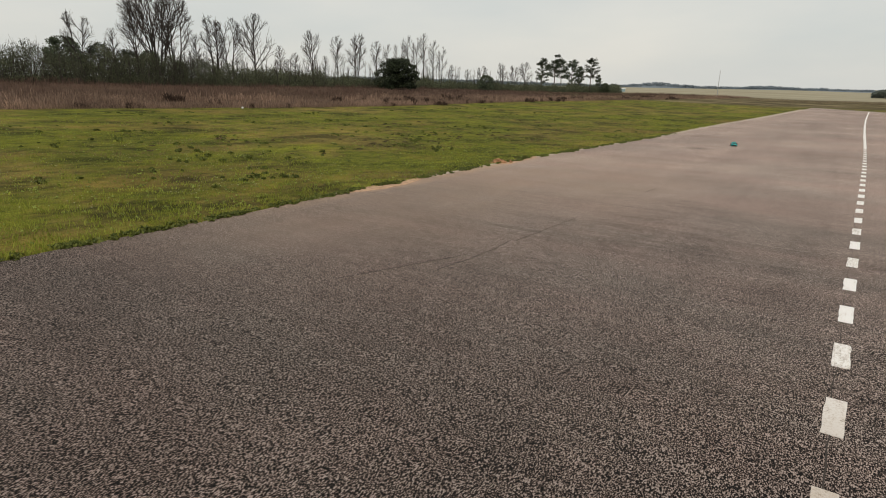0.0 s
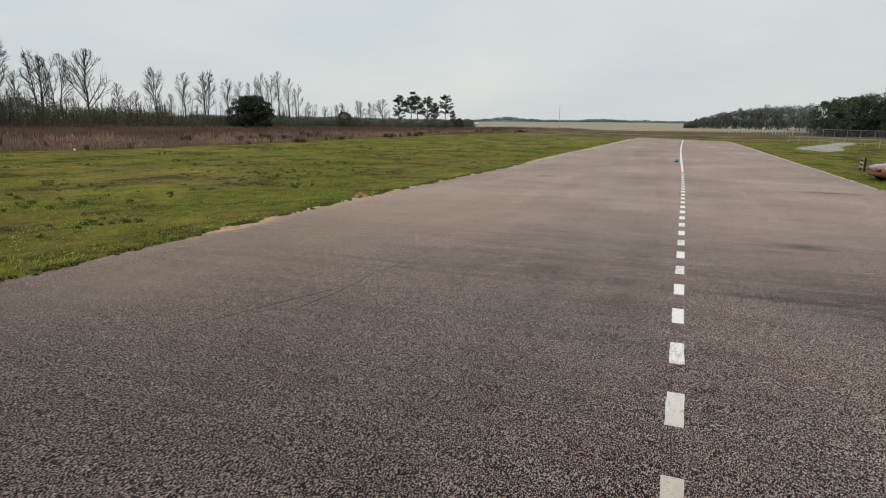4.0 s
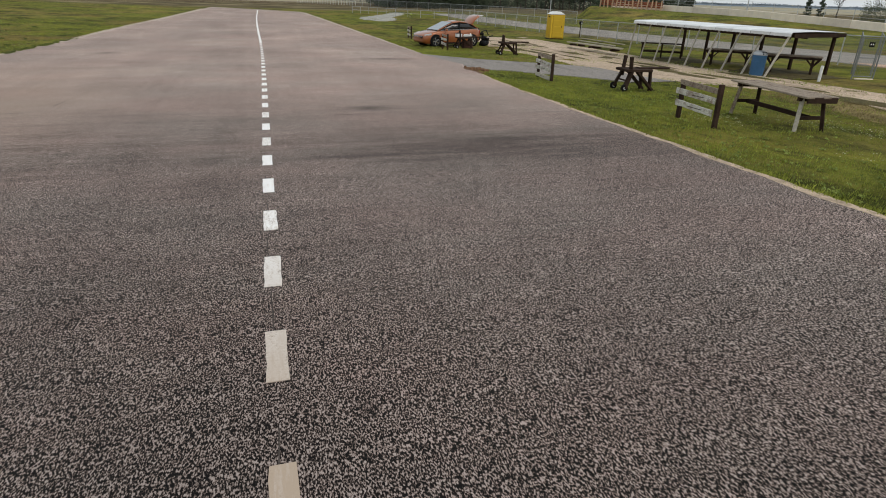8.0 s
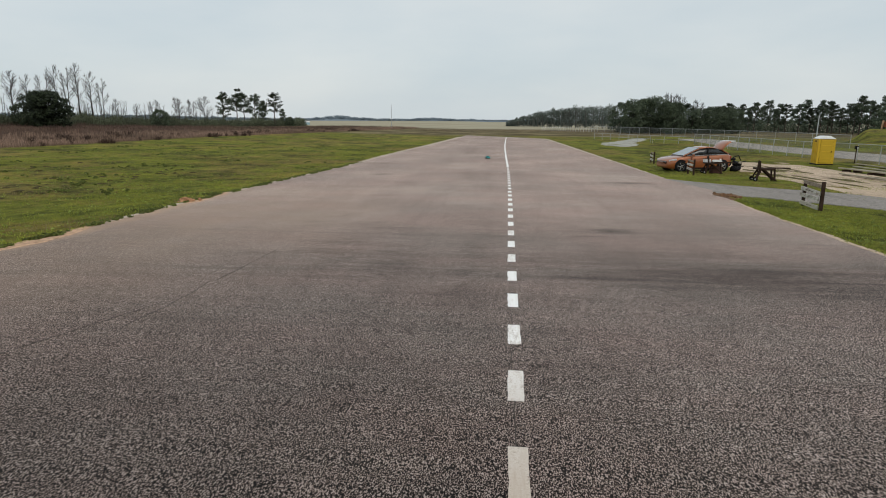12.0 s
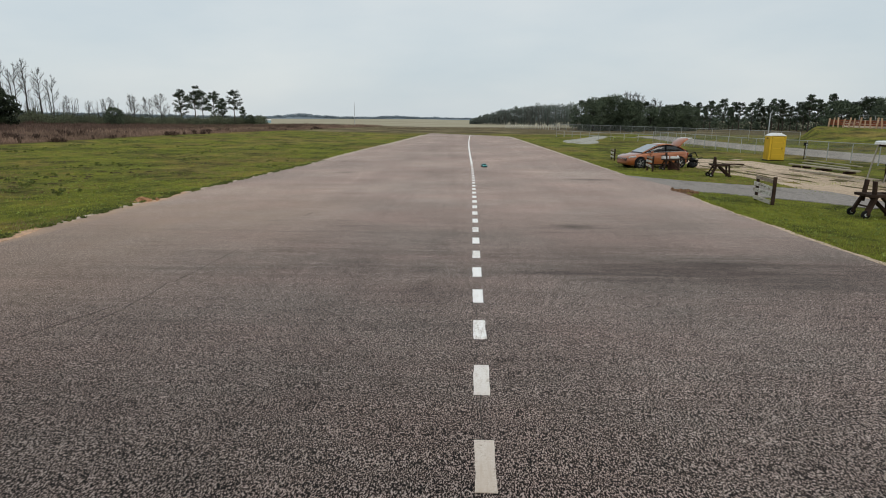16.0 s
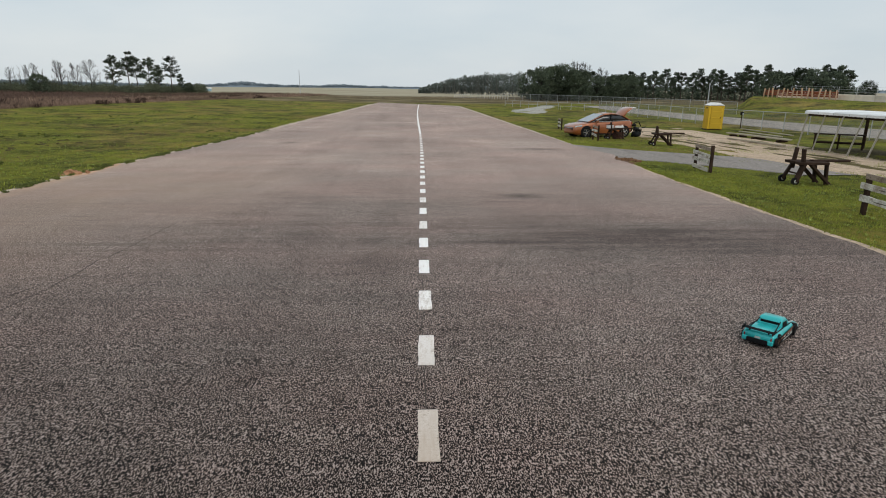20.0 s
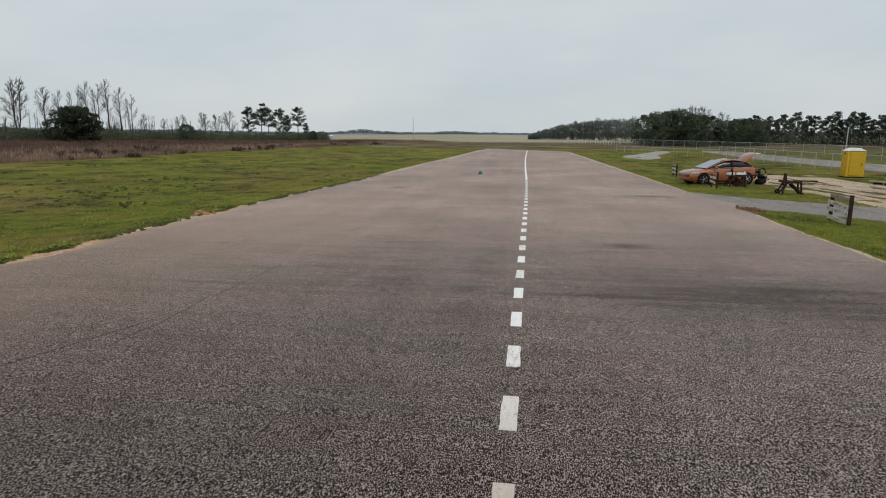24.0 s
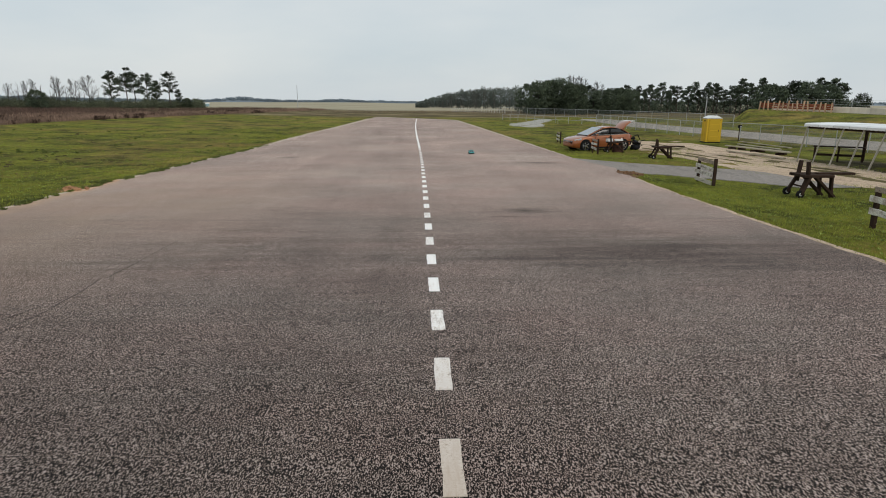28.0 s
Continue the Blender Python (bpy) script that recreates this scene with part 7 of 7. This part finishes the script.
def model_truck():
    """A low street truck model, 0.70 m long: nose along local +y, wheels on the ground."""
    t = root("model_truck", "teal radio-controlled model street truck with a black rear wing", "model car")
    k = 1.0

    def P(x, y, z):
        return (x * k, y * k, z * k * 1.14)
    rows = [(0.345, 0.045, 0.075, 0.118), (0.325, 0.036, 0.092, 0.138), (0.25, 0.030, 0.108, 0.146), (0.14, 0.030, 0.116, 0.146), (0.05, 0.030, 0.120, 0.144), (-0.08, 0.030, 0.122, 0.144), (-0.20, 0.032, 0.126, 0.148), (-0.30, 0.040, 0.124, 0.146), (-0.345, 0.056, 0.112, 0.136)]
    secs = []
    for y, zl, zs, w in rows:
        pts = [(-w + 0.012, zl), (-w, zl + 0.02), (-w - 0.002, zl + (zs - zl) * 0.6), (-w + 0.012, zs - 0.008), (-w + 0.03, zs), (0, zs + 0.004)]
        secs.append([P(x, y, z) for x, z in pts] + [P(-x, y, z) for x, z in pts[-2::-1]])
    part("body", loft(secs), TEAL, t, "teal moulded shell", True)
    # cab with slanted screens
    cab = []
    for y, w, zr in ((0.135, 0.112, 0.119), (0.080, 0.104, 0.176), (0.060, 0.100, 0.188), (-0.030, 0.098, 0.193), (-0.055, 0.100, 0.186), (-0.072, 0.110, 0.122)):
        cab.append([P(-w - 0.012, y, 0.112), P(-w, y, (zr * 0.85 + 0.112 * 0.15)), P(-w * 0.85, y, zr), P(w * 0.85, y, zr), P(w, y, (zr * 0.85 + 0.112 * 0.15)), P(w + 0.012, y, 0.112)])
    part("cab", loft(cab), TEAL, t, "", True)
    part("windscreen", loft([[P(-0.102, 0.131, 0.126), P(0.102, 0.131, 0.126), P(0.102, 0.128, 0.122), P(-0.102, 0.128, 0.122)], [P(-0.088, 0.086, 0.176), P(0.088, 0.086, 0.176), P(0.088, 0.083, 0.172), P(-0.088, 0.083, 0.172)]]), BLACK, t, "black windscreen")
    for s in (-1, 1):
        part("cab_trim", one(beam, P(0.1195 * s, 0.135, 0.126), P(0.1185 * s, -0.075, 0.126), 0.006, 0.008, 0.001), BLACK, t)
        part("bed_trim", one(beam, P(0.124 * s, -0.085, 0.1285), P(0.126 * s, -0.30, 0.1295), 0.010, 0.005, 0.001), BLACK, t)
    part("bonnet_panel", one(box, (0.15 * k, 0.05 * k, 0.003), pose(0, 0.155 * k, 0.1335 * k, -3)), BLACK, t)
    part("rear_window", one(box, (0.165 * k, 0.004, 0.040 * k), pose(0, -0.067 * k, 0.166 * k, 14)), BLACK, t)
    for s in (-1, 1):
        part("side_window", one(box, (0.004, 0.098 * k, 0.042 * k), pose(0.1075 * s * k, 0.018 * k, 0.162 * k, 0, -10 * s, 0), 0.001), BLACK, t)
        part("pillar_bar", one(beam, P(0.092 * s, -0.06, 0.170), P(0.108 * s, -0.24, 0.128), 0.008, 0.009, 0.002), BLACK, t, "black sloping bed bar")
        part("roof_strip", one(box, (0.012, 0.09 * k, 0.006), pose(0.068 * s * k, 0.01 * k, 0.2125 * k), 0.001), BLACK, t)
        part("side_decal", one(box, (0.003, 0.36 * k, 0.074 * k), pose(0.1480 * s * k, -0.005, 0.072 * k, 4, 0, 0)), BLACK, t, "black side decal")
        part("rear_flank", one(box, (0.003, 0.052 * k, 0.060 * k), pose(0.1478 * s * k, -0.310 * k, 0.082 * k)), BLACK, t, "black patch behind the wheel")
        part("flank_patch", one(box, (0.003, 0.10 * k, 0.020 * k), pose(0.1500 * s * k, 0.06 * k, 0.088 * k, 9, 0, 0)), COPPER, t, "copper patch")
        part("side_flash", one(box, (0.003, 0.34 * k, 0.012 * k), pose(0.1490 * s * k, -0.03 * k, 0.092 * k, 9, 0, 0)), COPPER, t, "copper flash")
        part("side_stripe", one(box, (0.003, 0.24 * k, 0.007 * k), pose(0.1495 * s * k, 0.0, 0.050 * k, 4, 0, 0)), PALE, t)
        for y in (0.09, 0.02, -0.08):
            part("sticker", one(box, (0.003, 0.035 * k, 0.014 * k), pose(0.1502 * s * k, y * k, 0.074 * k, 9, 0, 0)), PALE, t)
        part("skirt", one(box, (0.018, 0.30 * k, 0.022), pose(0.142 * s * k, -0.01 * k, 0.034 * k), 0.004), BLACK, t)
        part("headlight", one(box, (0.055 * k, 0.012, 0.020 * k), pose(0.085 * s * k, 0.343 * k, 0.086 * k), 0.003), LAMP, t, "clear headlight")
        part("tail_light", one(box, (0.010 * k, 0.008, 0.036 * k), pose(0.118 * s * k, -0.346 * k, 0.095 * k), 0.002), REDLENS, t, "red tail light")
        part("wing_stay", one(beam, P(0.085 * s, -0.31, 0.11), P(0.085 * s, -0.340, 0.150), 0.008, 0.03, 0.002), BLACK, t)
        part("wing_endplate", one(box, (0.005, 0.100 * k, 0.036 * k), pose(0.134 * s * k, -0.340 * k, 0.168 * k, 6), 0.001), BLACK, t)
        for y in (0.205, -0.225):
            bm = bmesh.new()
            tube(bm, P(0.10 * s, y, 0.058), P(0.1495 * s, y, 0.058), 0.064 * k, 22)
            part("wheel_arch", bm, BLACK, t)
    # open bed with a folded tonneau
    part("bed_floor", one(box, (0.225 * k, 0.20 * k, 0.008), pose(0, -0.20 * k, 0.1415 * k), 0.002), TEAL, t)
    for x in (-0.075, 0.0, 0.075):
        part("bed_rib", one(box, (0.012 * k, 0.17 * k, 0.006), pose(x * k, -0.20 * k, 0.147 * k), 0.002), TEAL, t)
    part("wing_blade", one(box, (0.266 * k, 0.040 * k, 0.007), pose(0, -0.338 * k, 0.164 * k, 8), 0.002), BLACK, t, "black rear wing")
    part("wing_flap", one(box, (0.26 * k, 0.016 * k, 0.005), pose(0, -0.372 * k, 0.178 * k, -28), 0.002), BLACK, t)
    part("splitter", one(box, (0.28 * k, 0.05 * k, 0.016), pose(0, 0.345 * k, 0.038 * k), 0.003), BLACK, t)
    part("grille", one(box, (0.225 * k, 0.012, 0.048 * k), pose(0, 0.3490 * k, 0.066 * k), 0.003), BLACK, t)
    part("bonnet_scoop", one(box, (0.060 * k, 0.10 * k, 0.014 * k), pose(0, 0.21 * k, 0.128 * k, -5), 0.004), PALE, t, "pale bonnet scoop")
    for x in (-0.092, 0.092):
        part("pale_stripe", one(box, (0.012 * k, 0.16 * k, 0.003), pose(x * k, 0.225 * k, 0.1280 * k, -7)), PALE, t)
    for x in (-0.058, 0.058):
        part("bonnet_stripe", one(box, (0.046 * k, 0.15 * k, 0.003), pose(x * k, 0.225 * k, 0.1290 * k, -7)), BLACK, t)
    part("rear_bumper", one(box, (0.20 * k, 0.025 * k, 0.044 * k), pose(0, -0.345 * k, 0.054 * k), 0.006), BLACK, t)
    for s in (-1, 1):
        part("bumper_corner", one(box, (0.052 * k, 0.034 * k, 0.046 * k), pose(0.112 * s * k, -0.340 * k, 0.060 * k), 0.008), TEAL, t)
    part("rear_sticker", one(box, (0.05 * k, 0.003, 0.018 * k), pose(0, -0.3475 * k, 0.090 * k)), PALE, t)
    for s in (-1, 1):
        part("diffuser_fin", one(box, (0.005, 0.07 * k, 0.03 * k), pose(0.05 * s * k, -0.33 * k, 0.045 * k)), BLACK, t)
        for y in (0.205, -0.225):
            w = truck_wheel(t, 0.128 * s * k, y * k, 0.055 * k, 0.046 * k)
            if y > 0:
                STEERED.append((w, (0.128 * s * k, y * k, 0)))
    part("chassis", one(box, (0.18 * k, 0.58 * k, 0.012), pose(0, -0.01 * k, 0.035 * k), 0.003), BLACK, t)
    return t


def truck_wheel(parent, x, y, r, w):
    side = 1 if x > 0 else -1
    bm = bmesh.new()
    hub = (x, y)
    x, y = 0.0, 0.0
    prof = [(r * 0.62, w / 2), (r * 0.94, w / 2), (r, w * 0.36), (r, -w * 0.36), (r * 0.94, -w / 2), (r * 0.62, -w / 2)]
    n = 24
    rings = [[bm.verts.new((x + px, y + pr * math.cos(6.2832 * i / n), r + pr * math.sin(6.2832 * i / n))) for pr, px in prof] for i in range(n)]
    for i in range(n):
        a, b = rings[i], rings[(i + 1) % n]
        for j in range(len(prof)):
            q = (j + 1) % len(prof)
            bm.faces.new((a[j], a[q], b[q], b[j]))
    bmesh.ops.recalc_face_normals(bm, faces=bm.faces)
    tyre = part("wheel", bm, RUBBER, parent, "", True)
    tyre.matrix_basis = Matrix.Translation((*hub, 0))
    bm = bmesh.new()
    xx = x + side * w * 0.36
    for k in range(6):
        a = 6.2832 * k / 6
        beam(bm, (xx, y, r), (xx, y + r * 0.62 * math.cos(a), r + r * 0.62 * math.sin(a)), r * 0.2, 0.006, 0)
    tube(bm, (xx - 0.004, y, r), (xx + 0.006, y, r), r * 0.2, 10)
    part("rim", bm, BRONZE, tyre, "bronze spoked rim")
    return tyre


TOY = [
    (0, -6.08, 37.90, 14),
    (0.2, -6.82, 42.50, 8),
    (0.6, -7.75, 50.42, 2),
    (1, -7.42, 57.20, -7),
    (1.4, -6.55, 62.08, -26),
    (1.8, -4.70, 65.90, -40),
    (2, -3.56, 67.06, -50),
    (2.5, -0.93, 67.60, -90),
    (3, 0.35, 67.0, -135),
    (3.5, 0.55, 63.5, -172),
    (4, -0.20, 54.0, -184),
    (4.5, -1.23, 41.34, -184),
    (4.7, -1.69, 36.65, -185),
    (4.9, -2.20, 30.66, -182),
    (5, -2.05, 27.59, -185),
    (5.1, -2.66, 25.33, -184),
    (5.3, -2.67, 19.78, -150),
    (5.5, -2.18, 14.72, -125),
    (5.7, -1.29, 10.86, -108),
    (5.9, -0.06, 7.41, -97),
    (6, 0.68, 6.05, -97),
    (6.1, 1.31, 4.88, -76),
    (6.2, 1.95, 3.92, -60),
    (6.3, 2.60, 3.09, -38),
    (6.4, 3.18, 2.60, -14),
    (6.6, 3.80, 2.00, 38),
    (6.9, 3.80, 0.30, 115),
    (7.3, 3.00, -1.70, 195),
    (7.7, 2.30, -2.40, 275),
    (8, 1.70, -1.50, 335),
    (8.3, 1.00, 0.90, 395),
    (8.5, 0.16, 2.22, 440),
    (8.6, -0.78, 2.56, 415),
    (8.7, -1.82, 3.11, 397),
    (8.8, -2.83, 3.90, 391),
    (8.9, -3.75, 4.89, 372),
    (9, -4.51, 5.94, 362),
    (9.1, -5.39, 7.16, 347),
    (9.2, -6.00, 8.37, 331),
    (9.3, -6.49, 9.86, 318),
    (9.5, -6.76, 12.52, 308),
    (9.7, -6.36, 15.35, 300),
    (10, -4.23, 19.33, 287),
    (10.3, -0.73, 22.15, 292),
    (10.6, 2.05, 25.05, 325),
    (11, 3.47, 30.05, 354),
    (11.3, 3.16, 36.09, 368),
    (11.6, 1.62, 43.18, 375),
    (12, -1.50, 53.14, 376),
    (12.3, -3.00, 59.00, 371),
    (12.5, -3.18, 61.82, 351),
    (13, -1.74, 67.20, 330),
    (13.5, 1.05, 69.12, 253),
    (14, 3.41, 65.64, 196),
    (14.5, 3.56, 60.25, 172),
    (14.8, 2.40, 58.00, 151),
    (15.1, 0.93, 55.44, 160),
    (15.4, 0.11, 51.66, 174),
    (15.7, 0.04, 46.74, 185),
    (16, 1.08, 39.78, 190),
    (16.2, 2.12, 34.91, 194),
    (16.4, 3.17, 31.09, 189),
    (16.6, 3.76, 25.05, 184),
    (16.8, 3.93, 19.86, 172),
    (17, 4.07, 15.85, 156),
    (17.2, 3.46, 12.70, 142),
    (17.4, 2.42, 9.86, 122),
    (17.6, 1.26, 7.70, 95),
    (17.7, 0.59, 6.84, 88),
    (17.8, -0.07, 6.10, 82),
    (17.9, -0.66, 5.40, 66),
    (18, -1.11, 4.76, 46),
    (18.1, -1.57, 4.34, 26),
    (18.2, -2.00, 4.05, 12),
    (18.3, -2.43, 3.93, 0),
    (18.4, -2.82, 4.0, -10),
    (18.5, -3.03, 4.09, -18),
    (18.6, -3.30, 4.45, -32),
    (18.8, -3.22, 5.34, -60),
    (19, -2.68, 6.34, -85),
    (19.2, -1.59, 7.24, -98),
    (19.4, -0.08, 7.26, -110),
    (19.5, 0.62, 6.94, -118),
    (19.6, 1.11, 6.79, -116),
    (19.8, 2.38, 5.92, -100),
    (20, 3.70, 5.41, -50),
    (20.1, 4.11, 5.30, -27),
    (20.2, 4.52, 5.35, 5),
    (20.4, 4.97, 5.69, 34),
    (20.6, 5.11, 6.27, 52),
    (20.8, 4.71, 6.91, 72),
    (21, 3.87, 7.20, 129),
    (21.2, 2.71, 7.07, 116),
    (21.4, 1.22, 7.08, 90),
    (21.5, 0.52, 7.20, 80),
    (21.8, -1.70, 8.40, 40),
    (22.2, -4.00, 12.60, 15),
    (22.7, -5.30, 22.00, 3),
    (23.1, -5.10, 31.00, -3),
    (23.5, -4.31, 39.49, -6),
    (23.8, -3.56, 45.35, -4),
    (24, -3.61, 49.80, 4),
    (24.3, -4.20, 55.19, 6),
    (24.6, -4.62, 59.76, -1),
    (25, -3.97, 65.07, -15),
    (25.3, -2.44, 68.03, -39),
    (25.6, -0.63, 69.17, -86),
    (26, 1.02, 68.25, -133),
    (26.3, 1.62, 67.06, -164),
    (26.6, 1.95, 65.01, -173),
    (27, 2.38, 60.72, -175),
    (27.2, 2.61, 58.02, -176),
    (27.5, 2.95, 51.68, -177),
    (27.8, 3.32, 42.76, -178),
    (28, 3.44, 37.04, -179),
]

build_ground()
build_runway()
build_tracks()
build_turf_patches()
build_clods()
shelter()
toilet()
fences()
bank_wall()
poles()
for x, y, turn, planks in ((9.92, 11.62, -95, (0.62, 0.36)), (10.46, 20.95, -95, (0.62, 0.38, 0.14)), (11.55, 37.85, -94, (0.62, 0.34)), (12.05, 49.6, -94, (0.60, 0.32))):
    pilot_stand(x, y, turn, planks)
work_stand(12.06, 17.45, -3)
work_stand(14.05, 33.3, -7)
long_table()
timbers()
sedan()
field_kit()
build_trees()
build_grass()
truck = model_truck()
truck.scale = (1.07, 1.07, 1.07)
build_centre_line()
build_scuffs()


def motions():
    rows = []
    for t, x, y, turn in TOY:
        fall = math.degrees(math.atan2(zg(x, y + 0.3) - zg(x, y - 0.3), 0.6))
        up = Matrix.Rotation(radians(fall), 4, "X")
        rows.append((t, Matrix.Translation((x, y, zg(x, y) + LIFT + 0.002)) @ up @ Matrix.Rotation(radians(turn), 4, "Z")))
    walk(truck, rows)
    # the front wheels turn with the bends
    bends = []
    for i, (t, x, y, turn) in enumerate(TOY):
        a, b = TOY[max(i - 1, 0)], TOY[min(i + 1, len(TOY) - 1)]
        way = math.hypot(b[1] - a[1], b[2] - a[2]) + 0.3
        bends.append((t, max(-24.0, min(24.0, 0.42 * (b[3] - a[3]) / way))))
    for w, at_hub in STEERED:
        walk(w, [(t, Matrix.Translation(at_hub) @ Matrix.Rotation(radians(s), 4, "Z")) for t, s in bends])


motions()
